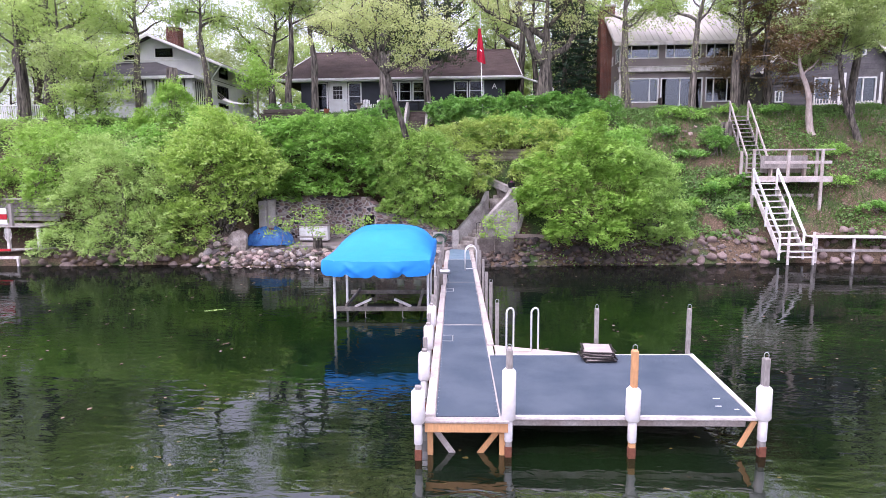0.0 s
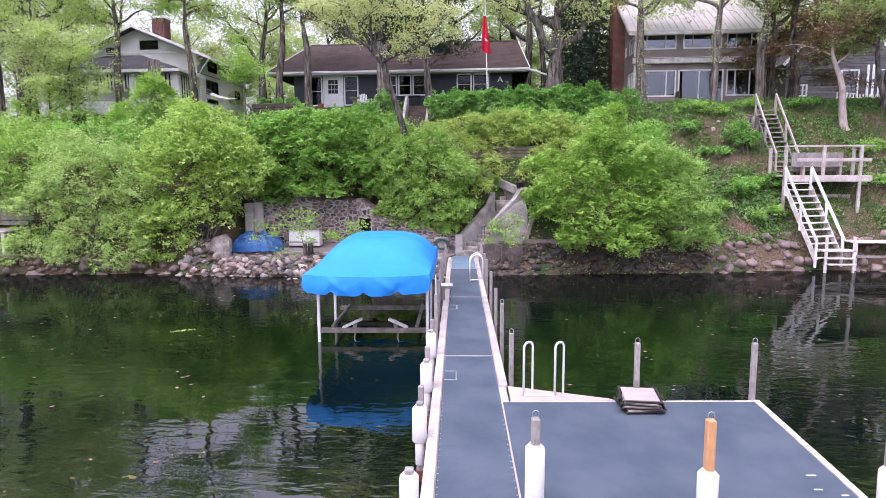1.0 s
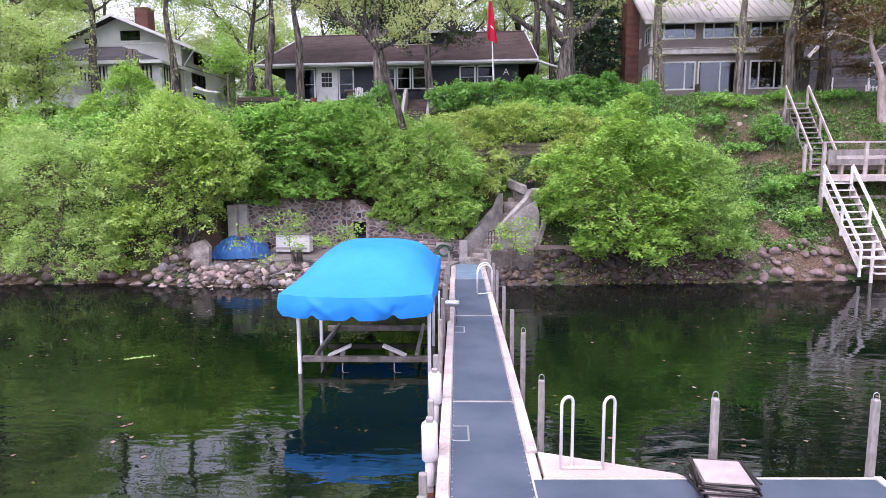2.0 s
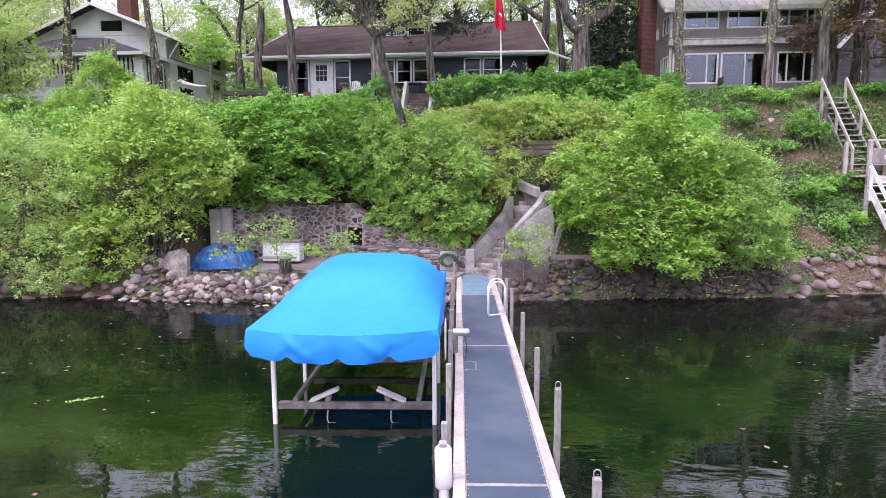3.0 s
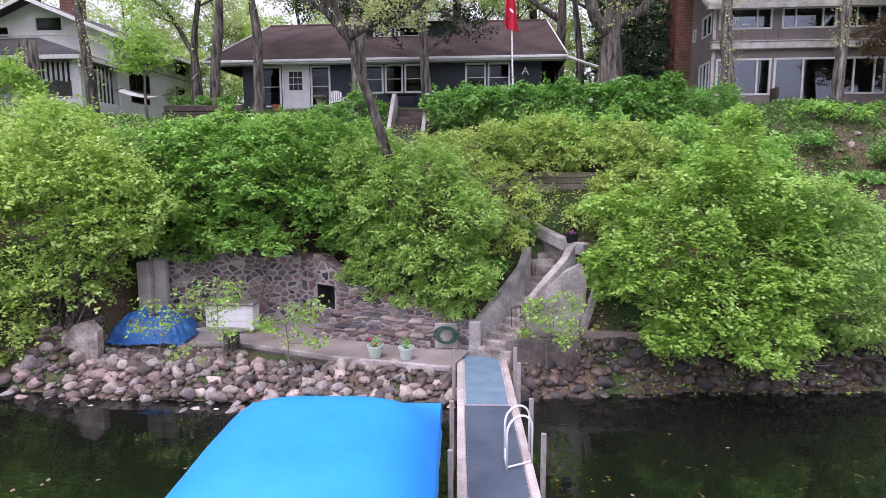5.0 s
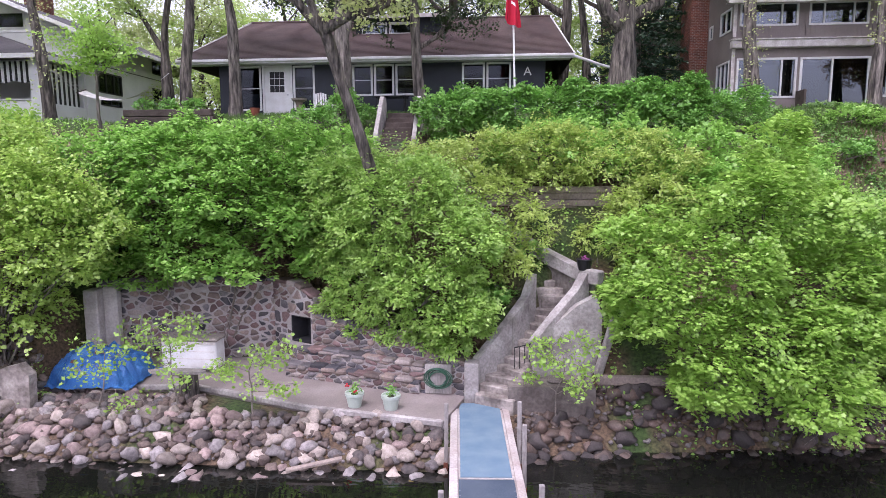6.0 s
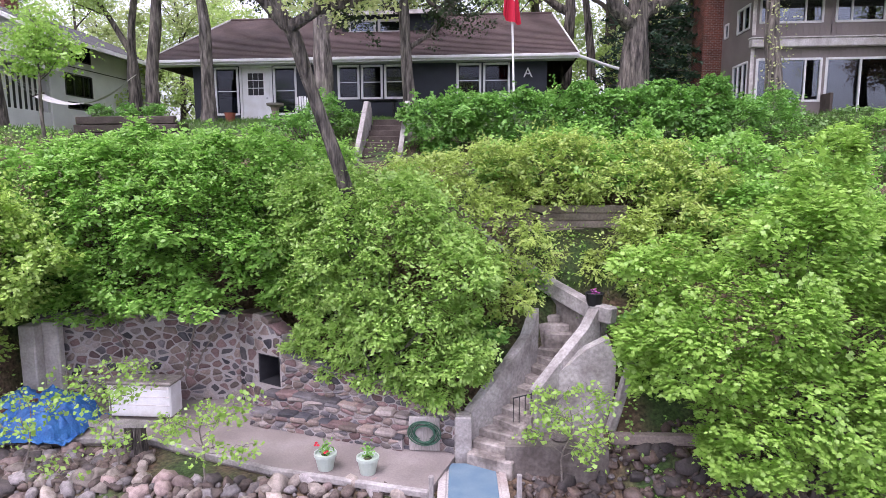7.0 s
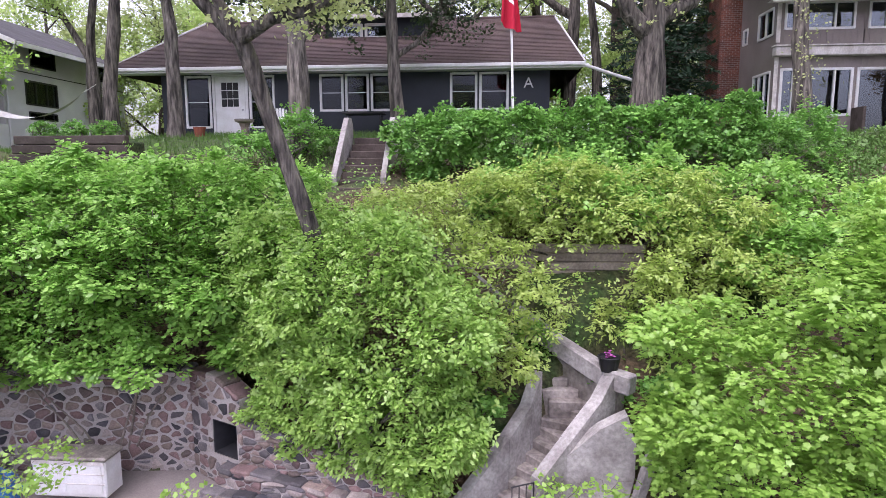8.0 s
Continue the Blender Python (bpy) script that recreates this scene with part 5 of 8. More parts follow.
while x < RX1 + 0.5:
    part("seam", Shape().beam((x, er[0], er[1] + 0.02), (x, rr[0], rr[1] + 0.02), 0.035, 0.045, 0.008), METAL_ROOF, roof)
    x += 0.42
part("fascia", Shape().box((RX0 - 0.55, er[0] - 0.03, er[1] - 0.24), (RX1 + 0.5, er[0] - 0.002, er[1] - 0.02), 0.005), WORN_WHITE, tau)
part("soffit", Shape().box((RX0 - 0.4, er[0], er[1] - 0.1), (RX1 + 0.4, RFY, er[1] - 0.07)), WORN_WHITE, tau)
part("rake", Shape().beam((RX0 - 0.57, er[0], er[1] - 0.08), (RX0 - 0.57, rr[0], rr[1] - 0.08), 0.04, 0.2), WORN_WHITE, tau)
part("stoop_rail", Shape().box((12.1, 41.6, 8.35), (12.2, 42.3, 9.25), 0.01), DARK_WOOD, tau)


def brick_stack(root, x0, x1, y0, y1, z0, z1, joined=False):
    """A chimney of courses of bricks round a mortar core."""
    part("mortar_core", Shape().box((x0 + 0.012, y0 + 0.012, z0), (x1 - 0.012, y1 - 0.012, z1)), MORTAR, root)
    s, z, row = Shape(), z0, 0
    while z < z1 - 0.06:
        for face in range(4):
            along = (x0, x1) if face % 2 == 0 else (y0 + 0.055, y1 - 0.045)
            p = along[0] - (0.1 if row % 2 else 0)
            while p < along[1] - 0.02:
                a, b = max(p, along[0]) , min(p + 0.2, along[1])
                if b - a > 0.03:
                    if face == 0:
                        s.box((a, y0, z), (b - 0.01, y0 + 0.05, z + 0.062))
                    elif face == 2:
                        s.box((a, y1 - 0.05, z), (b - 0.01, y1, z + 0.062))
                    elif face == 1:
                        s.box((x0, a, z), (x0 + 0.05, b - 0.01, z + 0.062))
                    else:
                        s.box((x1 - 0.05, a, z), (x1, b - 0.01, z + 0.062))
                p += 0.21
        z += 0.073
        row += 1
    part("bricks", s, BRICK, root, kind="stuff", recalc=False)


chm = thing("brick_chimney", (9.3, 46, 8.0), "tall red brick chimney on the end wall of the house", "chimney")
brick_stack(chm, 8.75, 9.7, 45.6, 47.1, 8.0, 16.1)
part("cap", Shape().box((8.68, 45.53, 16.1), (9.77, 47.17, 16.25), 0.02), CONCRETE, chm)

# --- the pale stucco house
SX1, SFY = -19.5, 43.2
stc = thing("stucco_house", (-22, 44, 8.0), "pale grey stucco house with striped porch awnings and dark roof", "house")
gw = [(-23.55, -22.1, 12.7, 13.42), (-26.0, -25.0, 12.4, 13.0)]
s = face_wall(Shape(), "y", SFY, 0.2, -28.0, SX1, 7.6, 12.0, [])
sw = [(44.8, 46.3, 11.5, 12.3), (44.4, 46.3, 9.9, 10.9), (49.3, 50.4, 11.5, 12.15), (49.2, 50.2, 10.0, 10.7), (44.5, 46.2, 9.3, 9.62)]
face_wall(s, "x", SX1 - 0.2, 0.2, SFY + 0.2, 51.3, 7.6, 12.45, sw)
face_wall(s, "y", 51.1, 0.2, -28.0, SX1 - 0.2, 7.6, 12.0, [])
face_wall(s, "x", -28.0, 0.2, SFY + 0.2, 51.1, 7.6, 12.0, [])
gz = lambda x: max(12.02, 14.15 - abs(x + 23.6) * 0.41)
xs_ = sorted({-28.0, SX1, -23.6, *[c for g_ in gw for c in g_[:2]]})
for a, b in zip(xs_, xs_[1:]):
    m_ = (a + b) / 2
    hole = [g_ for g_ in gw if g_[0] < m_ < g_[1]]
    lows = [(12.0, hole[0][2], hole[0][2]), (hole[0][3], gz(a), gz(b))] if hole else [(12.0, gz(a), gz(b))]
    for lo_, ha, hb in lows:
        s.prism([(a, lo_), (b, lo_), (b, max(hb, lo_ + 0.01)), (a, max(ha, lo_ + 0.01))], SFY, SFY + 0.2, 1)
part("wall", s, STUCCO, stc)
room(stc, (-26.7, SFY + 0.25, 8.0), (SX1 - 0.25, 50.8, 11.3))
# near-black panels put behind the upper windows in place of shade
part("attic_back", Shape().box((SX1 - 1.6, SFY + 0.6, 11.35), (SX1 - 1.5, 50.8, 12.4)), INNER_SHADE, stc)
part("attic_back", Shape().box((-26.0, SFY + 1.5, 12.05), (-21.3, SFY + 1.6, 13.1)), INNER_SHADE, stc)
for o in gw:
    window(stc, "y", SFY, *o, frame_w=0.05, glass=GLASS_DIM)
for o, sp in zip(sw, ((), (0.33, 0.67), (), (), (0.5,))):
    window(stc, "x", SX1, *o, splits=sp, frame_w=0.05, sgn=-1, glass=GLASS_DIM, frame_mat=BLACK)
part("trim_line", Shape().box((-26.9, SFY - 0.03, 12.5), (-20.2, SFY - 0.001, 12.6), 0.008), WHITE_PAINT, stc)
part("trim_line", Shape().box((SX1 + 0.001, SFY, 11.18), (SX1 + 0.012, 51.3, 11.22)), SHINGLE_GREY, stc)
rf = Shape()
for sg in (-1, 1):
    ex = -23.6 + sg * 5.4
    ez = 14.3 - 5.4 * 0.41
    roof_plane(rf, ((-23.6, SFY - 0.7, 14.3), (ex, SFY - 0.7, ez), (ex, 51.9, ez), (-23.6, 51.9, 14.3)), 0.12)
part("roof", rf, SHINGLE_GREY, stc)
for sg in (-1, 1):
    ex, ez = -23.6 + sg * 5.4, 14.3 - 5.4 * 0.41
    part("rake", Shape().beam((-23.6, SFY - 0.72, 14.2), (ex, SFY - 0.72, ez - 0.1), 0.04, 0.18), WHITE_PAINT, stc)
    part("eave_board", Shape().box((ex - 0.03, SFY - 0.68, ez - 0.2), (ex + 0.03, 51.9, ez - 0.02), 0.006), WHITE_PAINT, stc)
part("downpipe", Shape().tube([(SX1 + 1.1, SFY - 0.5, 11.95), (SX1 + 0.15, SFY + 0.1, 11.2), (SX1 + 0.1, SFY + 0.1, 10.7), (SX1 + 0.1, SFY + 0.1, 7.8)], 0.05, 8), WHITE_PAINT, stc)
# porch
PX0, PX1, PY = -28.9, -19.3, 40.2
p_ = Shape()
for x in (PX0 + 0.15, -25.5, -22.6, PX1 - 0.45):
    part("porch_column", Shape().box((x, PY, 7.4), (x + 0.42, PY + 0.42, 10.8), 0.02), STUCCO, stc)
part("porch_parapet", Shape().box((PX0 + 0.57, PY + 0.06, 7.4), (PX1 - 0.45, PY + 0.3, 9.05), 0.02), WHITE_PAINT, stc, "white porch half wall")
part("porch_sill", Shape().box((PX0 + 0.57, PY + 0.0, 9.06), (PX1 - 0.45, PY + 0.36, 9.12), 0.01), WHITE_PAINT, stc)
part("porch_side", Shape().box((PX1 - 0.3, PY + 0.42, 7.4), (PX1 - 0.06, SFY, 9.0), 0.02), STUCCO, stc)
part("porch_floor", Shape().box((PX0 + 0.1, PY + 0.4, 7.4), (PX1 - 0.31, SFY - 0.01, 7.9)), CONCRETE, stc)
rf = roof_plane(Shape(), ((PX0 - 0.5, PY - 0.5, 10.88), (PX1 + 0.4, PY - 0.5, 10.88), (PX1 - 4.1, SFY, 12.4), (PX0 + 3.0, SFY, 12.4)), 0.1)
roof_plane(rf, ((PX1 + 0.4, PY - 0.5, 10.88), (PX1 + 0.4, SFY, 10.88), (PX1 - 4.1, SFY, 12.4)), 0.1)
part("porch_roof", rf, SHINGLE_GREY, stc, "charcoal shingle porch roof")
part("porch_fascia", Shape().box((PX0 - 0.5, PY - 0.54, 10.7), (PX1 + 0.4, PY - 0.505, 10.89), 0.006).box((PX1 + 0.405, PY - 0.5, 10.7), (PX1 + 0.44, SFY, 10.89), 0.006), WHITE_PAINT, stc, "white porch fascia")
part("porch_downpipe", Shape().tube([(PX1 + 0.3, PY - 0.4, 10.4), (PX1 + 0.05, PY - 0.05, 10.0), (PX1 + 0.03, PY - 0.05, 7.6)], 0.05, 8), WHITE_PAINT, stc)
for x0, x1 in ((-28.3, -25.55), (-25.05, -22.65), (-22.15, -19.8)):
    n = int((x1 - x0) / 0.12)
    for k in range(n):
        a = x0 + (x1 - x0) * k / n
        part("awning_stripe", Shape().box((a, PY + 0.2 + 0.02 * (k % 2), 9.85 - 0.05 * math.sin(k * 0.9)), (a + (x1 - x0) / n - 0.006, PY + 0.22 + 0.02 * (k % 2), 10.7)), (STRIPE, BLACK)[k % 2], stc)
for k in range(14):
    a = PY + 0.6 + k * 0.15
    part("awning_stripe", Shape().box((PX1 - 0.2, a, 9.0), (PX1 - 0.18, a + 0.14, 10.7)), (STRIPE, BLACK)[k % 2], stc)
ch2 = thing("stucco_house_chimney", (-23.3, 45.85, 13.5), "short red brick chimney with a metal flue cap", "chimney")
brick_stack(ch2, -23.75, -22.85, 45.4, 46.3, 13.5, 15.4)
part("flue", Shape().lathe((-23.3, 45.85, 15.4), ((0.5, 0), (0.35, 0.25), (0.2, 0.35), (0.2, 1.0), (0.1, 1.05)), 12), STEEL, ch2)
# side deck railing of that house
rl = thing("porch_railing", (-30, 37.4, 7.6), "white wooden railing beside the porch", "railing")
for z in (7.9, 8.75):
    part("rail", Shape().box((-33, 37.4, z), (-27.7, 37.5, z + 0.08), 0.01), WHITE_PAINT, rl)
for k in range(34):
    part("baluster", Shape().box((-32.95 + k * 0.155, 37.42, 7.98), (-32.9 + k * 0.155, 37.48, 8.75)), WHITE_PAINT, rl)
part("skirt", Shape().box((-33, 37.45, 7.2), (-27.7, 37.6, 7.85)), SLATE_WALL, rl)

# --- the grey lap-sided house
lap = thing("lap_sided_house", (25.8, 50, 8.2), "weathered grey lap-sided house with white window trim", "house")
LX0, LX1, LFY = 21.2, 30.4, 48.0
holes = [(22.1, 22.7, 9.5, 10.34), (24.9, 26.1, 9.06, 11.28), (27.4, 29.3, 9.4, 11.28), (27.6, 28.4, 12.84, 13.84)]
gl = lambda x: 12.0 + 5.2 * (1 - abs(x - 25.8) / 4.6)
s = face_wall(Shape(), "y", LFY, 0.16, LX0, LX1, 8.0, 12.0, [h for h in holes if h[3] < 12])
cx_ = sorted({LX0, LX1, 25.8, 27.6, 28.4})
for a, b in zip(cx_, cx_[1:]):
    for lo_, ha, hb in ([(12.0, 12.84, 12.84), (13.84, gl(a), gl(b))] if a == 27.6 else [(12.0, gl(a), gl(b))]):
        s.prism([(a, lo_), (b, lo_), (b, max(hb, lo_ + 0.01)), (a, max(ha, lo_ + 0.01))], LFY, LFY + 0.16, 1)
face_wall(s, "x", LX0, 0.16, LFY + 0.16, 56, 8.0, 12.0, [])
face_wall(s, "y", 55.85, 0.15, LX0 + 0.16, LX1, 8.0, 12.0, [])
face_wall(s, "x", LX1 - 0.16, 0.16, LFY + 0.16, 55.85, 8.0, 12.0, [])
part("wall", s, LAP_GREY, lap)
room(lap, (LX0 + 0.2, LFY + 0.2, 8.2), (LX1 - 0.2, LFY + 3, 12.0))
# dark panel that paints the shade behind the gable window
part("attic_back", Shape().box((26.5, LFY + 1.2, 12.3), (28.6, LFY + 1.3, 13.9)), INNER_SHADE, lap)
z = 8.1
while z < 16.9:
    cuts = sorted([(h[0] - 0.06, h[1] + 0.06) for h in holes if h[2] - 0.1 < z + 0.08 < h[3] + 0.06])
    inset = max(0, (z + 0.19 - 12.0) / 5.2 * 4.6)
    a = LX0 + inset
    for c0, c1 in cuts + [(LX1 - inset, LX1 - inset)]:
        if c0 - a > 0.05:
            sb = Shape().add([(a, LFY - 0.045, z), (c0, LFY - 0.045, z), (c0, LFY - 0.008, z + 0.185), (a, LFY - 0.008, z + 0.185), (a, LFY - 0.002, z), (c0, LFY - 0.002, z)],
                             [(0, 1, 2, 3), (4, 5, 1, 0)])
            part("lap_board", sb, LAP_GREY, lap, recalc=False)
        a = c1
    z += 0.18
for o, sp, b in zip(holes, ((0.5,), (), (0.5,), (0.5,)), (1, 3, 0, 1)):
    window(lap, "y", LFY, *o, splits=sp, frame_w=0.09, bars=b, proud=0.07)
for x in (26.6, 26.95, 29.5):
    part("trim", Shape().box((x, LFY - 0.1, 8.2), (x + 0.16, LFY - 0.05, 11.6), 0.01), WHITE_PAINT, lap)
rf = Shape()
for sg in (-1, 1):
    ex, ez = 25.8 + sg * 5.0, 17.35 - 5.0 * 5.2 / 4.6
    roof_plane(rf, ((25.8, 47.5, 17.35), (ex, 47.5, ez), (ex, 56.6, ez), (25.8, 56.6, 17.35)), 0.14)
    part("rake", Shape().beam((25.8, 47.48, 17.24), (ex, 47.48, ez - 0.1), 0.05, 0.22), WORN_WHITE, lap)
part("roof", rf, SHINGLE_GREY, lap)
pk = thing("porch_fence", (26, 46.4, 8.5), "white picket porch fence with a star ornament", "fence")
for k in range(44):
    x = 23.9 + k * 0.21
    part("picket", Shape().box((x, 46.4, 8.5), (x + 0.09, 46.44, 9.4 + 0.25 * (k < 8) * (1 - k / 8)), 0.01), WORN_WHITE, pk)
for z in (8.7, 9.15):
    part("rail", Shape().box((23.9, 46.45, z), (33.2, 46.5, z + 0.08), 0.01), WORN_WHITE, pk)

# ---------------------------------------------------------------- concrete stair up the bank
stair = thing("concrete_stair", (0.3, 29.8, 0.4), "steep aged concrete stair with stained side walls", "stairs", kind="structure")
path = [Vector((-0.28, 29.15, 0)), Vector((0.0, 29.75, 0)), Vector((0.75, 30.55, 0)), Vector((1.25, 30.95, 0)), Vector((1.45, 31.4, 0))]
lens = [0.0]
for a, b in zip(path, path[1:]):
    lens.append(lens[-1] + (b - a).length)


def along(d):
    for i in range(len(path) - 1):
        if d <= lens[i + 1] or i == len(path) - 2:
            return path[i].lerp(path[i + 1], (d - lens[i]) / (lens[i + 1] - lens[i])), (path[i + 1] - path[i]).normalized()


STEPS = 12
for k in range(STEPS):
    d = lens[-1] * k / STEPS
    c, t = along(d + 0.1)
    n = Vector((t.y, -t.x, 0))
    z = 0.62 + k * 0.168
    wd = 0.5
    dp = lens[-1] / STEPS + 0.32
    m = Matrix((n.to_4d(), t.to_4d(), (0, 0, 1, 0), (0, 0, 0, 1))).transposed()
    m.translation = c
    m[3][3] = 1.0
    part("step", Shape().box((-wd, -0.12, 0.3 if k < 3 else z - 0.5), (wd, dp, z + 0.2), 0.03, m), STAINED_STEP, stair)


def wall_strip(pts, thick, low):
    """A wall along plan points with a height at each; low: its foot."""
    s = Shape()
    for (a, b) in zip(pts, pts[1:]):
        a3, b3 = Vector(a), Vector(b)
        d = (b3 - a3)
        d.z = 0
        n = Vector((d.y, -d.x, 0)).normalized() * thick / 2
        top = [a3 - n, a3 + n, b3 + n, b3 - n]
        bot = [Vector((p.x, p.y, low)) for p in top]
        s.add(top + bot, [(0, 1, 2, 3), (7, 6, 5, 4), (0, 4, 5, 1), (1, 5, 6, 2), (2, 6, 7, 3), (3, 7, 4, 0)])
    return s


part("newel_block", Shape().box((-0.98, 29.42, 0.4), (-0.62, 29.8, 1.52), 0.03), CONCRETE, stair)
part("side_wall", wall_strip([(-0.72, 29.72, 1.55), (0.1, 30.4, 2.42), (0.5, 30.9, 2.85), (0.72, 31.25, 3.4)], 0.24, 0.4), CONCRETE, stair)
part("side_wall", wall_strip([(0.62, 29.72, 2.02), (1.15, 30.05, 2.6), (1.72, 30.5, 3.15), (2.0, 30.72, 3.62)], 0.26, 0.9), CONCRETE, stair)
top_ = [(2.35, 30.5, 3.42), (1.95, 30.85, 3.45), (1.15, 31.75, 3.78), (0.2, 32.6, 4.3), (-0.8, 33.3, 5.05)]
for q0, q1 in zip(top_, top_[1:]):
    part("parapet", Shape().beam(q0, q1, 0.28, 0.36, 0.03), CONCRETE, stair)
part("retaining_wall", wall_strip([(2.2, 30.75, 3.25), (1.3, 31.75, 3.5), (0.4, 32.6, 3.95)], 0.2, 2.2), STAINED_STEP, stair, "dark stained wall below the parapet")
for k in range(4):
    part("step", Shape().box((0.95 - 0.22 * k, 31.15 + 0.16 * k, 2.3), (1.75 - 0.2 * k, 31.75 + 0.2 * k, 2.84 + 0.17 * k), 0.03, None), STAINED_STEP, stair)
part("base_block", Shape().prism([(0.06, 0.2), (2.1, 0.2), (2.05, 1.12), (1.2, 1.14), (0.05, 1.1)], 29.05, 29.9, 1), STAINED_BASE, stair, "stained dark concrete base block")
part("buttress", Shape().prism([(0.66, 1.1), (2.1, 1.1), (2.3, 2.0), (2.3, 2.6), (2.15, 3.1), (1.7, 2.85), (1.1, 2.3), (0.62, 1.85)], 29.9, 30.2, 1), CONCRETE, stair)
part("buttress_cap", Shape().beam((2.2, 29.75, 1.2), (2.6, 29.85, 2.6), 0.16, 0.2, 0.03), CONCRETE, stair)
part("stone_on_base", Shape().lathe((1.15, 29.4, 1.13), ((0.16, 0), (0.2, 0.05), (0.14, 0.11)), 9), FIELD[4], stair)
rail_ = thing("iron_railing", (0.4, 29.75, 1.0), "small black wrought iron stair railing", "railing")
for k in range(4):
    x = 0.22 + k * 0.12
    part("baluster", Shape().tube([(x, 29.72, 0.95), (x, 29.72, 1.85 + k * 0.03)], 0.009, 6), BLACK, rail_)
part("top_rail", Shape().tube([(0.2, 29.72, 1.84), (0.6, 29.72, 1.95)], 0.014, 6), BLACK, rail_)
pot = thing("black_planter", (1.98, 30.8, 3.58), "black plastic planter with violet flowers on the wall top", "planter")
part("tub", Shape().lathe((1.98, 30.8, 3.58), ((0.15, 0), (0.2, 0.26), (0.215, 0.27), (0.2, 0.28), (0.18, 0.24)), 16), BLACK, pot)
part("soil", Shape().lathe((1.98, 30.8, 3.76), ((0.17, 0), (0.05, 0.05)), 12), SOIL, pot)
fl = Shape()
for k in range(16):
    a = k * 2.4
    p = Vector((1.98 + 0.1 * math.cos(a) * (k % 3) / 2, 30.8 + 0.1 * math.sin(a) * (k % 3) / 2, 3.82 + 0.03 * (k % 4)))
    fl.lathe(p, ((0.01, 0), (0.03, 0.02), (0.01, 0.03)), 6)
part("flowers", fl, mat("violet_petal", (0.4, 0.08, 0.3), 0.6, 0.1, 8, 30, 0), pot, kind="stuff")
kerb = thing("timber_kerb", (3.4, 29.35, 1.0), "weathered timber kerb holding the rocky shore", "timber")
part("beam", Shape().beam((2.1, 29.25, 1.26), (5.2, 29.45, 1.22), 0.2, 0.2, 0.02), TIMBER, kerb)
part("beam", Shape().beam((2.2, 29.36, 1.04), (5.0, 29.56, 1.02), 0.2, 0.2, 0.02), TIMBER, kerb)
lg = Shape().tube([(6.9, 29.2, 1.7), (7.8, 29.25, 1.86), (9.2, 29.5, 1.8)], [0.1, 0.11, 0.08], 9)
solo("fallen_log", lg, BARK_PALE, (8, 29.3, 1.6), "bleached fallen log lying on the shore", "log", smooth=True)
dw = Shape()
for k in range(26):
    a = Vector((7.6 + rng.uniform(-0.8, 2.4), 28.9 + rng.uniform(-0.3, 0.8), 0.25 + rng.uniform(0, 0.7)))
    dw.tube([a, a + Vector((rng.uniform(-0.9, 0.9), rng.uniform(-0.4, 0.2), rng.uniform(-0.3, 0.25)))], [0.018, 0.006], 5)
solo("driftwood", dw, BARK_PALE, (8.4, 29, 0.3), "tangle of bleached driftwood twigs at the water", "driftwood", kind="stuff")

# ---------------------------------------------------------------- boulders of the shore
BOULDERS = []
for k in range(12):
    b = bmesh.new()
    bmesh.ops.create_icosphere(b, subdivisions=2, radius=1)
    br = random.Random(100 + k)
    sc = Vector((1, br.uniform(0.65, 0.95), br.uniform(0.5, 0.8)))
    flat = Vector((br.uniform(-1, 1), br.uniform(-1, 1), br.uniform(-0.3, 1))).normalized()
    for v in b.verts:
        q = v.co.copy()
        f = 1 + 0.4 * noise.noise(q * 1.2 + Vector((k * 7, 0, 0))) + 0.16 * noise.noise(q * 2.6 + Vector((0, k * 5, 0)))
        h = q.dot(flat)
        for cut in (flat, flat.cross(Vector((0.3, 0.5, 0.8))).normalized(), -flat.cross(Vector((0.9, -0.2, 0.4))).normalized()):
            h = q.dot(cut)
            if h > 0.55:
                q -= cut * (h - 0.55) * 0.85
        v.co = Vector((q.x * sc.x, q.y * sc.y, q.z * sc.z)) * f
    me = bpy.data.meshes.new("boulder")
    b.to_mesh(me)
    b.free()
    me.shade_smooth()
    BOULDERS.append(me)


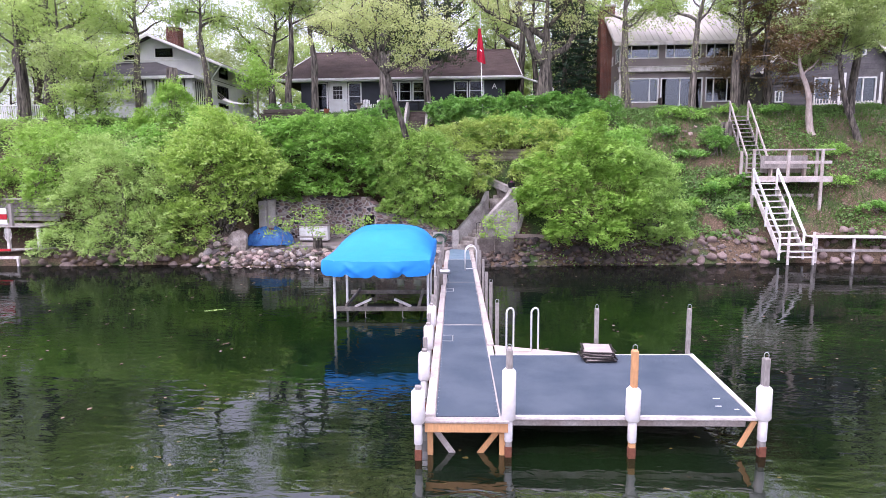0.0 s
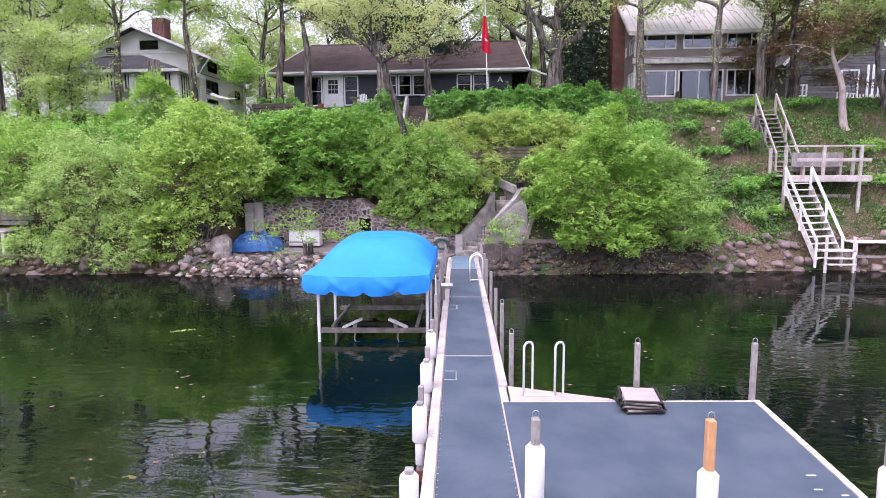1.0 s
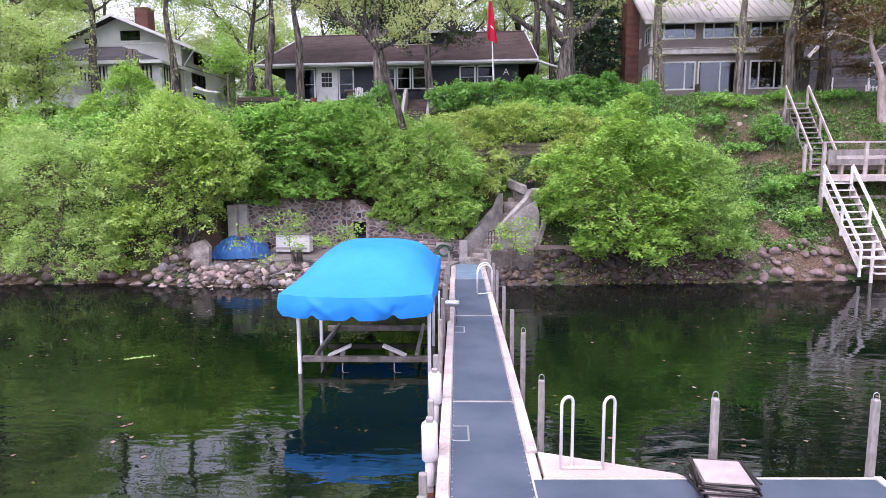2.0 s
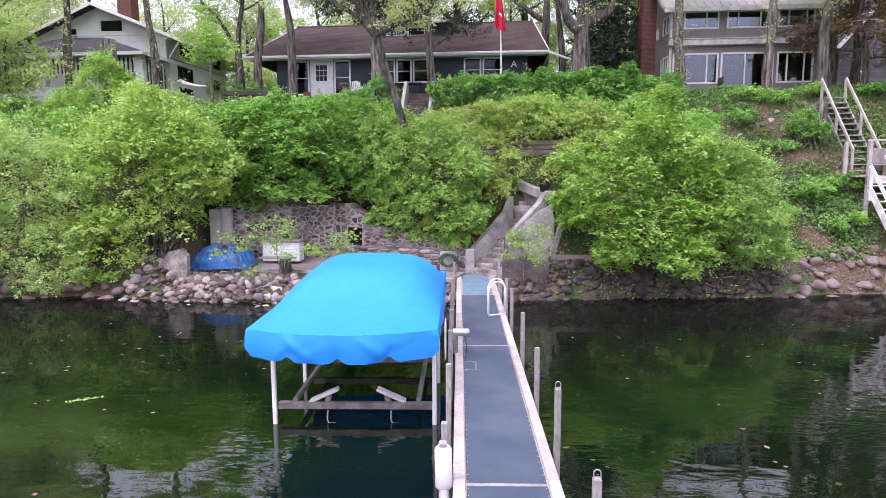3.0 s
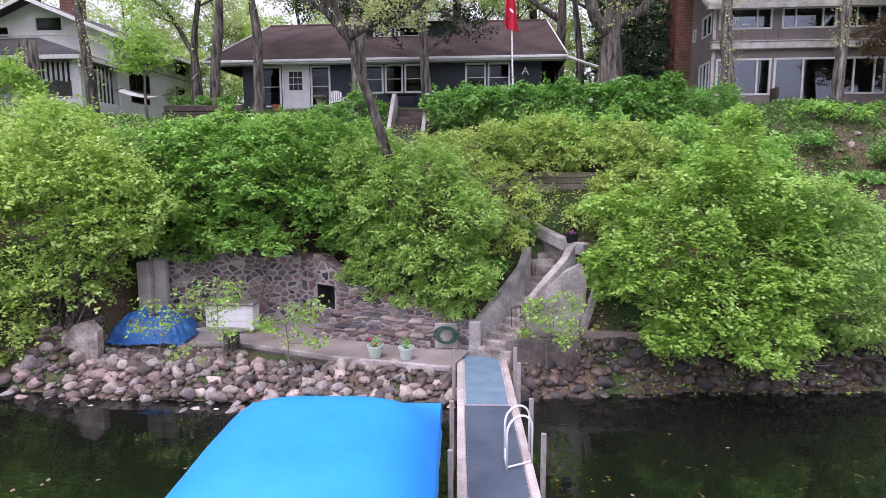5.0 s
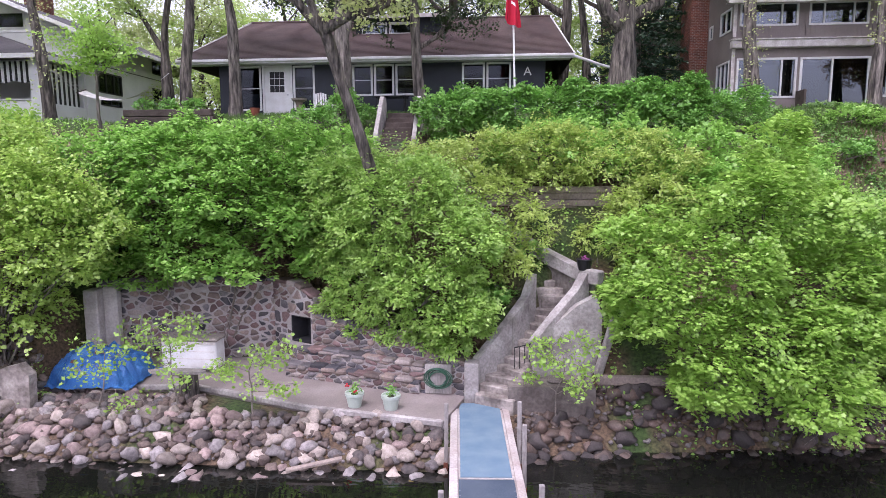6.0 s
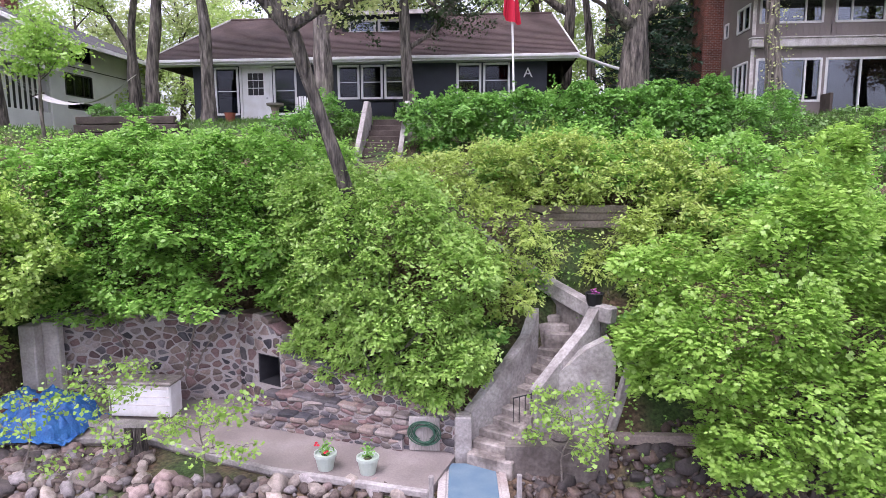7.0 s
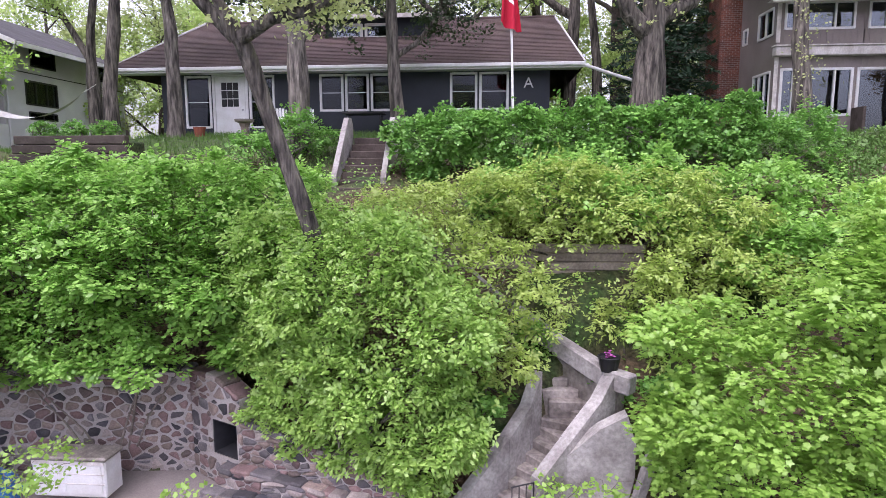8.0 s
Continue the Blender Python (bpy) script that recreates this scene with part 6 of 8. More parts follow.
def boulders(n, x0, x1, d0, d1, rad, seed, mats, label, group, line=None, sink=0.25, zmax=9, joined=False):
    br = random.Random(seed)
    placed = []
    heap_ = Shape()
    tries = 0
    while len(placed) < n and tries < n * 60:
        tries += 1
        x = br.uniform(x0, x1)
        base = line(x) if line else shore(x)
        dd = br.uniform(d0, d1)
        y = base + dd
        r = br.uniform(*rad) * (1.15 if br.random() < 0.15 else 1)
        if any((x - p[0]) ** 2 + (y - p[1]) ** 2 < ((0.42 if joined else 0.52) * (r + p[2])) ** 2 for p in placed):
            continue
        placed.append((x, y, r))
        z = max(land(x, y), -0.25) + r * sink
        me = br.choice(BOULDERS)
        if joined:
            m = Matrix.LocRotScale((x, y, z), Euler((br.uniform(-0.4, 0.4), br.uniform(-0.4, 0.4), br.uniform(0, 6.28))), (r, r, r))
            heap_.add([m @ v.co for v in me.vertices], [tuple(p.vertices) for p in me.polygons])
            continue
        key = (me.name, br.choice(mats))
        if key not in boulders.cache:
            c = me.copy()
            c.materials.append(key[1])
            boulders.cache[key] = c
        ob = new("boulder", boulders.cache[key])
        ob.matrix_basis = Matrix.LocRotScale((x, y, min(z, zmax)), Euler((br.uniform(-0.4, 0.4), br.uniform(-0.4, 0.4), br.uniform(0, 6.28))), (r, r, r))
        tagged(ob, label, "boulder", group)
    if joined:
        solo("shore_rocks", heap_, mats[0], (x0, shore(x0), 0), label, "rocks", kind="stuff", smooth=True, recalc=False)


boulders.cache = {}
MIX = ROCKS[:3] * 3 + ROCKS[3:]
boulders(215, -13.2, -1.25, -0.6, 1.35, (0.13, 0.27), 1, MIX, "rounded rose-grey boulder in the bank below the patio", "riprap boulders")
boulders(60, -22, -13.3, -0.3, 0.9, (0.14, 0.36), 2, ROCKS[:2] + ROCKS[3:], "dull grey boulders at the waterline under shrubs", "", joined=True)
boulders(75, 0.2, 5.6, -0.25, 0.8, (0.1, 0.26), 3, [ROCK_WET], "wet brown rocks at the waterline beside the dock", "", joined=True)
boulders(110, 5.6, 10.4, -0.25, 0.8, (0.1, 0.26), 33, [ROCK_WET], "wet brown rocks at the waterline under young maples", "", joined=True)
boulders(85, 10.2, 21, -0.4, 1.1, (0.14, 0.36), 4, [ROCKS[0], ROCKS[1], ROCKS[0], ROCKS[3]], "flat pinkish-grey rocks along the shore", "", sink=0.1, joined=True)
boulders(46, 0.35, 7.5, -0.35, 0.9, (0.14, 0.3), 15, [ROCKS[3], ROCK_BROWN, ROCKS[1]], "dark grey-brown boulders along the shore under the maple", "", joined=True)
boulders(240, 0.3, 10.2, 0.3, 1.25, (0.08, 0.16), 5, [ROCK_WET], "small brown rocks behind the shore", "", joined=True)
boulders(4, 11.6, 13.0, 4.6, 7.0, (0.1, 0.22), 6, [ROCKS[0]], "pale stone lying on the worn slope", "slope stones", sink=0.15)
boulders(85, -12.6, -7.3, 1.0, 2.35, (0.12, 0.25), 21, MIX, "rounded rose-grey boulder in the bank below the patio", "riprap boulders")
boulders(420, -13.0, -1.3, -0.6, 1.2, (0.09, 0.17), 23, [ROCK_BROWN], "dull brown stones packed between the boulders", "", joined=True, sink=0.35)
boulders(260, -12.6, -7.4, 1.0, 2.3, (0.08, 0.15), 24, [ROCK_BROWN], "dull brown stones packed below the patio corner", "", joined=True, sink=0.35)
# small stones between the boulders
r_ = random.Random(9)
peb = Shape()
for k in range(900):
    x = r_.uniform(-13, 14)
    if -1.25 < x < 0.1:
        continue
    y = shore(x) + r_.uniform(-0.1, 1.2)
    rad = r_.uniform(0.03, 0.08)
    peb.lathe((x, y, land(x, y)), ((rad * 0.7, -0.02), (rad, rad * 0.3), (rad * 0.6, rad * 0.8), (rad * 0.15, rad * 0.9)), 6)
solo("shore_pebbles", peb, ROCKS[1], (0, 28.5, 0), "small grey stones between the boulders", "pebbles", kind="stuff", recalc=False)
pl = Shape().beam((-4.48, 26.8, 0.05), (-3.39, 27.1, 0.2), 0.14, 0.05, 0.006)
solo("loose_plank", pl, TIMBER, (-3.9, 26.95, 0.1), "loose pinkish plank lying at the waterline", "plank")

# ---------------------------------------------------------------- things on the patio
bx_ = thing("deck_box", (-8.3, 30.7, 0.8), "white plastic deck box with a dark lid", "storage box")
part("body", Shape().box((-9.12, 30.52, 0.84), (-7.6, 31.05, 1.6), 0.03), WHITE_PAINT, bx_)
part("lid", Shape().box((-9.17, 30.46, 1.605), (-7.55, 31.08, 1.69), 0.03), DARK_STEEL, bx_, "dark grey lid")
for x in (-9.02, -8.28):
    part("panel", Shape().box((x, 30.505, 0.92), (x + 0.6, 30.518, 1.5), 0.005), WHITE_PAINT, bx_)
for z in (1.12, 1.32):
    part("groove", Shape().box((-9.09, 30.5, z), (-7.63, 30.517, z + 0.02), 0.003), WORN_WHITE, bx_)
part("lid_band", Shape().box((-9.1, 30.495, 1.52), (-7.62, 30.518, 1.6), 0.005), WORN_WHITE, bx_)
bn = thing("slab_bench", (-7.9, 29.45, 0.4), "weathered grey slab bench on a dark tree stump", "bench")
seat_ = [(-8.75, 29.32), (-8.4, 29.26), (-7.95, 29.3), (-7.5, 29.34), (-7.38, 29.46), (-7.6, 29.6), (-8.1, 29.62), (-8.65, 29.58), (-8.88, 29.46)]
part("seat", Shape().add([(x, y, z) for z in (1.12, 1.18) for x, y in seat_], [tuple(reversed(range(9))), tuple(range(9, 18))] + [(k, (k + 1) % 9, 9 + (k + 1) % 9, 9 + k) for k in range(9)]), GREY_POST, bn)
for x, rr in ((-7.72, 0.13), (-7.98, 0.09)):
    st_ = Shape()
    rough_pts = [(rr * 1.35, -0.3), (rr * 1.05, 0.1), (rr * 0.92, 0.35), (rr * 1.0, 0.475)]
    st_.lathe((x, 29.45, 0.64), rough_pts, 14)
    part("stump", st_, BARK, bn, "dark rough stump")


def heap(a, b):
    u, v = a * 2 - 1, b * 2 - 1
    rr = max(0, 1 - (abs(u) ** 2.2 + abs(v) ** 2.2)) * (0.75 + 0.35 * noise.noise(Vector((u * 1.6, v * 1.6, 5))))
    p = Vector((u * 2, v * 2, 1))
    z = 0.66 + 0.78 * rr ** 0.42 + (0.5 * abs(noise.noise(p * 1.1)) + 0.3 * abs(noise.noise(p * 2.6)) + 0.14 * abs(noise.noise(p * 6))) * (0.35 + 0.5 * rr)
    return (-10.55 + u * 1.25 * (1 + 0.12 * noise.noise(p)), 30.15 + v * 0.9 * (1 + 0.15 * noise.noise(p + Vector((9, 0, 0)))), max(z, 0.65))


tp_ = thing("tarp_heap", (-10.4, 30, 0.64), "crumpled blue tarpaulin over a heap, held by bricks", "tarpaulin")
part("tarp", Shape().grid(52, 38, heap), TARP, tp_)
for u, v in ((0.35, 0.2), (0.6, 0.25), (0.5, 0.55), (0.25, 0.5)):
    p = Vector(heap(u, v))
    br_ = solo("loose_brick", Shape().box((-0.1, -0.05, 0), (0.1, 0.05, 0.065), 0.006, Matrix.Translation(p) @ Euler((0.2, 0.1, u * 5)).to_matrix().to_4x4()), BRICK, p, "loose red brick weighing down the tarpaulin", "brick", "bricks on the tarpaulin")
for i, x in enumerate((-3.5, -2.63)):
    y = 28.8 - 0.1 * i
    pt = thing("flower_pot", (x, y, 0.64), "pale green flower pot with red geranium" if i == 0 else "pale green flower pot with young plant", "flower pot")
    part("pot", Shape().lathe((x, y, 0.645), ((0.15, 0), (0.205, 0.28), (0.225, 0.28), (0.225, 0.34), (0.2, 0.34), (0.19, 0.3)), 18), POT_GREEN, pt, smooth=False)
    part("soil", Shape().lathe((x, y, 0.9), ((0.185, 0), (0.19, 0.03), (0.05, 0.05)), 14), SOIL, pt)
    rr_ = np.random.RandomState(i)
    pnt = np.array((x, y, 1.08)) + rr_.normal(size=(70, 3)) * np.array((0.06, 0.06, 0.09))
    nn = rr_.normal(size=(70, 3)) + np.array((0, 0, 1))
    nn /= np.linalg.norm(nn, axis=1)[:, None]
    tt = np.cross(nn, rr_.normal(size=(70, 3)))
    tt /= np.linalg.norm(tt, axis=1)[:, None]
    ss = np.cross(nn, tt)
    quads("plant", np.stack([pnt - tt * 0.04, pnt + ss * 0.02, pnt + tt * 0.05, pnt - ss * 0.02], 1), LEAF_DARK, pt, (x, y, 0.9), kind="stuff")
    if i == 0:
        f_ = Shape()
        for q in ((-0.17, -0.02, 1.16), (-0.13, -0.04, 1.12), (0.02, -0.1, 1.0), (0.06, -0.08, 1.02), (-0.2, 0, 1.1)):
            f_.lathe((x + q[0], y + q[1], q[2]), ((0.01, 0), (0.035, 0.02), (0.015, 0.045)), 7)
        part("blossom", f_, FLOWER, pt, "red geranium blossom")
hs = thing("garden_hose", (-1.6, 29.75, 0.9), "coiled dark green garden hose on a pale hanger board", "hose")
pts = []
for k in range(260):
    a = k * 0.2
    loop = 0.16 + 0.02 * ((k * 0.2 / 6.283) % 6) + 0.015 * math.sin(k * 0.37)
    pts.append((-1.62 + loop * 1.25 * math.cos(a), 29.6 - 0.05 * math.sin(k * 0.21) - 0.04 * math.cos(a * 0.5), 1.08 + loop * math.sin(a) + 0.02 * math.sin(k * 0.11)))
part("reel", Shape().box((-1.95, 29.66, 0.66), (-1.3, 29.74, 1.4), 0.02), GREY_POST, hs, "pale grey hanger board")
part("coil", Shape().tube(pts, 0.013, 5), HOSE, hs, smooth=True)

# ---------------------------------------------------------------- upper garden
ust = thing("garden_steps", (-3.6, 36, 6.7), "brown stone garden steps between sloped concrete cheeks", "stairs", kind="structure")
for k in range(8):
    part("step", Shape().box((-4.05, 35.0 + k * 0.3, 6.2), (-3.08, 35.36 + k * 0.3, 6.75 + k * 0.19), 0.02), DARK_WOOD, ust)
for x in (-4.28, -3.0):
    part("cheek", Shape().prism([(35.2, 6.0), (37.3, 6.0), (37.3, 8.4), (37.1, 8.62), (36.8, 8.62), (36.5, 8.35), (35.2, 7.0)], x + 0.03, x + 0.17, 0), CONCRETE, ust)
tw = thing("timber_retaining_wall", (0.9, 33.4, 4.2), "stacked weathered timbers holding the slope", "retaining wall")
for k in range(8):
    for a, b in ((-1.5, 0.9), (0.92, 3.2)):
        o = rng.uniform(-0.1, 0.1)
        part("timber", Shape().box((a + o, 33.15 - 0.02 * k, 4.1 + k * 0.19), (b + o - 0.02, 33.35 - 0.02 * k, 4.28 + k * 0.19), 0.02), TIMBER, tw)
pln = thing("timber_planter", (-10.8, 35, 7.2), "dark stacked timber planter on the lawn", "planter")
for k in range(4):
    part("timber", Shape().box((-12.7 + 0.08 * k, 34.9, 7.15 + k * 0.235), (-9.3 - 0.05 * k, 35.1, 7.37 + k * 0.235), 0.02), DARK_WOOD, pln)
part("soil", Shape().box((-12.4, 35.11, 6.8), (-9.5, 35.9, 7.95), 0.05), SOIL, pln)
for k in range(3):
    part("timber", Shape().box((-9.6, 34.4, 6.85 + k * 0.235), (-7.9, 34.6, 7.07 + k * 0.235), 0.02), DARK_WOOD, pln)
# flag
fp = thing("flagpole", (0.36, 36.3, 7.6), "white flagpole with a limp crimson flag above the hedge", "flagpole")
part("pole", Shape().tube([(0.4, 36.3, 7.6), (0.22, 36.3, 13.6)], [0.035, 0.025], 10), WHITE_PAINT, fp)
part("finial", Shape().lathe((0.22, 36.3, 13.6), ((0.02, 0), (0.05, 0.05), (0.02, 0.1)), 8), STEEL, fp)


def flag(a, b):
    """Cloth hanging limp from its top corner in deep folds, its free corner lowest."""
    wide = 0.16 + 0.4 * b ** 0.8
    fold = math.sin(a * 11 + b * 1.5)
    return (0.17 + wide * (a - 0.3) + 0.03 * fold, 36.3 - 0.07 - 0.09 * fold * (0.3 + 0.7 * b), 12.7 - b * (1.75 + 0.5 * a - 0.25 * a * a))


part("flag", Shape().grid(30, 20, flag), RED_CLOTH, fp, "limp crimson flag", smooth=True)
part("emblem", Shape().grid(6, 4, lambda a, b: tuple(Vector(flag(0.45 + 0.2 * a, 0.6 + 0.05 * b + 0.05 * a)) + Vector((0, -0.012, 0)))), WHITE_PAINT, fp, "small white mark", smooth=True)
# bird bath, chairs, pot
bb = thing("bird_bath", (-7.25, 37.2, 7.9), "weathered stone bird bath on a pedestal", "bird bath")
part("pedestal", Shape().lathe((-7.25, 37.2, 7.8), ((0.17, 0), (0.15, 0.1), (0.1, 0.2), (0.11, 0.6), (0.16, 0.75)), 14), FIELD[1], bb)
part("basin", Shape().lathe((-7.25, 37.2, 8.5), ((0.1, 0), (0.26, 0.06), (0.28, 0.13), (0.24, 0.13), (0.1, 0.09)), 16), DARK_STEEL, bb)


def adirondack(x, y, turn):
    z = land(x, y)
    t = thing("garden_chair", (x, y, z), "white plastic garden chair with fan back", "chair", "white garden chairs", turn=turn)
    m = WHERE[t]
    part("seat", Shape().box((-0.26, -0.25, 0.36), (0.26, 0.28, 0.4), 0.015, m), WHITE_PAINT, t)
    bk = Matrix(m) @ Matrix.Translation((0, 0.27, 0.38)) @ Euler((radians(-14), 0, 0)).to_matrix().to_4x4()
    for k in range(5):
        part("back_slat", Shape().box((-0.24 + k * 0.1, 0, 0), (-0.16 + k * 0.1, 0.025, 0.52 + 0.08 * math.sin((k + 0.5) * math.pi / 5)), 0.01, bk), WHITE_PAINT, t)
    for sx in (-0.3, 0.24):
        part("arm", Shape().box((sx, -0.28, 0.56), (sx + 0.08, 0.3, 0.59), 0.01, m), WHITE_PAINT, t)
        for sy in (-0.24, 0.22):
            part("leg", Shape().box((sx + 0.01, sy, 0), (sx + 0.06, sy + 0.06, 0.56), 0.008, m), WHITE_PAINT, t)


adirondack(-7.5, 41.0, 20)
adirondack(-6.75, 41.1, -10)
gt = thing("patio_table", (-4.6, 41.2, 8.4), "dark patio table with a covered grill beside it", "table")
part("tabletop", Shape().box((-5.3, 40.9, 9.08), (-3.9, 41.6, 9.14), 0.015), BLACK, gt)
for x in (-5.2, -4.05):
    for y in (41.0, 41.5):
        part("leg", Shape().box((x, y, 8.3), (x + 0.05, y + 0.05, 9.08), 0.006), BLACK, gt)
rp = thing("terracotta_pot", (-10.15, 40.4, 8.35), "terracotta pot with red flowers", "flower pot")
part("pot", Shape().lathe((-10.15, 40.4, 8.3), ((0.14, 0), (0.2, 0.3), (0.22, 0.34), (0.16, 0.34)), 14), TERRACOTTA, rp)
hm = thing("hammock", (-14.2, 38.2, 8.0), "white net hammock slung between trees", "hammock")
hp = lambda a, b: Vector((-16.6 + 3.2 * a, 38.9 + 0.2 * a + 0.5 * (b - 0.5) * (1 - a ** 3), 9.22 - 0.38 * math.sin(a * math.pi) ** 0.8 + 0.42 * a ** 3 + 0.16 * (b - 0.5) * (1 - a)))
part("bed", Shape().grid(24, 8, hp), ROPE, hm, smooth=True)
part("rope", Shape().tube([hp(1, 0.5), (-13.75, 40.4, 10.1)], 0.012, 6), ROPE, hm)
for b_ in (0.0, 0.5, 1.0):
    part("rope", Shape().tube([hp(0, b_), (-16.95, 37.7, 9.9)], 0.008, 6), ROPE, hm)
part("spreader", Shape().tube([hp(0, -0.1), hp(0, 1.1)], 0.025, 6), DARK_WOOD, hm)
snag = Shape().tube([(-18.6, 36.2, 7.3), (-18.55, 36.2, 9.2), (-18.6, 36.2, 10.75)], [0.42, 0.36, 0.33], 12)
solo("tree_snag", snag, BARK, (-18.6, 36.2, 7.3), "broken-off dead tree trunk by the porch", "tree stump", smooth=True)
stump = Shape().tube([(14.2, 35.6, 5.4), (14.22, 35.65, 7.15)], [0.36, 0.3], 12)
solo("old_stump", stump, BARK, (14.2, 35.6, 5.4), "dark tall stump beside the wooden stairs", "tree stump", smooth=True)

# ---------------------------------------------------------------- wooden stairs of the neighbour
ns = thing("wooden_stairs", (15, 33, 0.3), "weathered wooden stairs with landing and white lower flight", "stairs")


def flight(a, b, width, n, board, rail, rail_h, first_post=True):
    """Stringers, treads and sloping rails from a to b (middle of lowest and highest tread)."""
    a, b = Vector(a), Vector(b)
    d = b - a
    flat = Vector((d.x, d.y, 0)).normalized()
    side = Vector((flat.y, -flat.x, 0)) * width / 2
    for sg in (-1, 1):
        part("stringer", Shape().beam(a + side * sg - Vector((0, 0, 0.12)), b + side * sg - Vector((0, 0, 0.12)), 0.05, 0.24), board, ns)
        part("hand_rail", Shape().beam(a + side * sg * 1.05 + Vector((0, 0, rail_h)), b + side * sg * 1.05 + Vector((0, 0, rail_h)), 0.06, 0.13), rail, ns)
        for f in (0.02, 0.5, 0.98):
            p = a.lerp(b, f) + side * sg
            part("rail_post", Shape().beam(p - Vector((0, 0, 0.5)), p + Vector((0, 0, rail_h)), 0.09, 0.09, 0.008), rail, ns)
    for k in range(n):
        p = a.lerp(b, k / (n - 1))
        part("tread", Shape().beam(p - side, p + side, 0.26, 0.045), board, ns)


flight((15.45, 29.75, 0.55), (14.85, 31.75, 3.75), 1.35, 12, WORN_WHITE, WHITE_PAINT, 0.75)
flight((15.2, 33.7, 4.3), (15.25, 36.7, 7.55), 1.0, 14, GREY_POST, WEATHERED, 0.85)
part("bottom_landing", Shape().box((15.0, 29.3, 0.85), (16.3, 29.9, 0.92), 0.01), WORN_WHITE, ns)
for x in (15.05, 16.2):
    part("post", Shape().box((x, 29.3, -0.3), (x + 0.1, 29.4, 1.5), 0.01), WORN_WHITE, ns)
for k in range(2):
    part("tread", Shape().box((15.1, 29.05 + k * 0.1, 0.3 + k * 0.25), (16.2, 29.3 + k * 0.1, 0.35 + k * 0.25), 0.01), WORN_WHITE, ns)
for k in range(12):
    part("deck_board", Shape().box((14.3, 32.0 + k * 0.142, 4.05), (18.25, 32.135 + k * 0.142, 4.11), 0.008), WEATHERED, ns)
part("rim_board", Shape().box((14.3, 31.94, 3.82), (18.25, 31.99, 4.1), 0.008), WEATHERED, ns)
part("rim_board", Shape().box((14.5, 32.6, 3.0), (17.7, 32.7, 3.2), 0.008), WEATHERED, ns)
for x, y, lo in ((14.3, 31.98, 2.0), (17.65, 31.98, 2.3), (18.15, 33.5, 3.0), (14.3, 33.6, 3.2), (16.0, 31.98, 4.1)):
    part("post", Shape().box((x, y - 0.05, lo - 0.3), (x + 0.13, y + 0.08, 5.45), 0.012), WEATHERED, ns)
for lo, hi in (((14.3, 31.96, 5.43), (18.3, 32.1, 5.5)), ((14.9, 31.99, 4.75), (18.2, 32.05, 4.9)), ((18.15, 32.1, 5.43), (18.3, 33.6, 5.5)), ((18.18, 32.1, 4.75), (18.25, 33.5, 4.9))):
    part("rail", Shape().box(lo, hi, 0.01), WEATHERED, ns)
bch = thing("landing_bench", (16.6, 33.4, 4.11), "pale grey bench with back on the wooden landing", "bench")
part("back", Shape().box((15.3, 33.45, 4.3), (17.7, 33.52, 5.2), 0.015), GREY_POST, bch)
part("seat", Shape().box((15.3, 33.05, 4.5), (17.7, 33.44, 4.56), 0.015), GREY_POST, bch)
for x in (15.7, 17.4):
    part("leg", Shape().box((x, 33.1, 4.115), (x + 0.09, 33.4, 4.5), 0.01), PALE_BOARD, bch)
nd = thing("neighbour_dock", (19, 30.3, 0.3), "low weathered white plank dock along the shore", "dock")
for k in range(5):
    part("plank", Shape().box((16.55, 29.95 + k * 0.2, 1.16), (26, 30.13 + k * 0.2, 1.21), 0.008), WORN_WHITE, nd)
for k in range(6):
    x = 16.65 + k * 1.75
    part("post", Shape().box((x, 30.0, -0.5), (x + 0.11, 30.12, 1.15), 0.01), WORN_WHITE, nd)
part("stringer", Shape().box((16.6, 29.93, 0.5), (26, 29.98, 0.62), 0.01), GREY_POST, nd)

# ---------------------------------------------------------------- old dock at the other end
od = thing("old_boathouse_deck", (-24, 28, 0.4), "old weathered deck on posts with red and white trim", "deck")
for k in range(7):
    part("deck_board", Shape().box((-30, 27.4 + k * 0.25, 1.76), (-21.1, 27.63 + k * 0.25, 1.82), 0.01), GREY_POST, od)
for k in range(5):
    part("side_board", Shape().box((-30, 29.2, 1.95 + k * 0.22), (-21.4 + 0.3 * (k % 2), 29.26, 2.14 + k * 0.22), 0.01), GREY_POST, od)
part("top_rail", Shape().box((-30, 28.9, 3.05), (-20.9, 29.3, 3.13), 0.01), GREY_POST, od)
for x in (-29, -26, -23.0, -21.4):
    part("post", Shape().box((x, 27.5, -0.8), (x + 0.14, 27.64, 1.76), 0.012), WORN_WHITE if x > -24 else GREY_POST, od)
part("upper_post", Shape().box((-22.8, 27.5, 1.82), (-22.62, 27.65, 2.9), 0.01), GREY_POST, od)
part("red_board", Shape().box((-25.5, 27.42, 2.15), (-22.82, 27.46, 2.4), 0.008), RED_PAINT, od, "red painted board")
part("white_board", Shape().box((-25.5, 27.42, 2.42), (-22.82, 27.46, 2.7), 0.008), WHITE_PAINT, od)
part("white_board", Shape().box((-25.5, 27.42, 1.9), (-22.82, 27.46, 2.13), 0.008), WHITE_PAINT, od)
part("gangplank", Shape().beam((-24.2, 27.2, 0.62), (-20.4, 27.4, 0.75), 0.5, 0.06), GREY_POST, od)
part("red_edge", Shape().beam((-24.2, 26.93, 0.64), (-22.4, 26.98, 0.7), 0.04, 0.12), RED_PAINT, od)
part("frame_beam", Shape().beam((-24.5, 26.8, 0.3), (-21.8, 26.8, 0.35), 0.12, 0.12), WORN_WHITE, od)
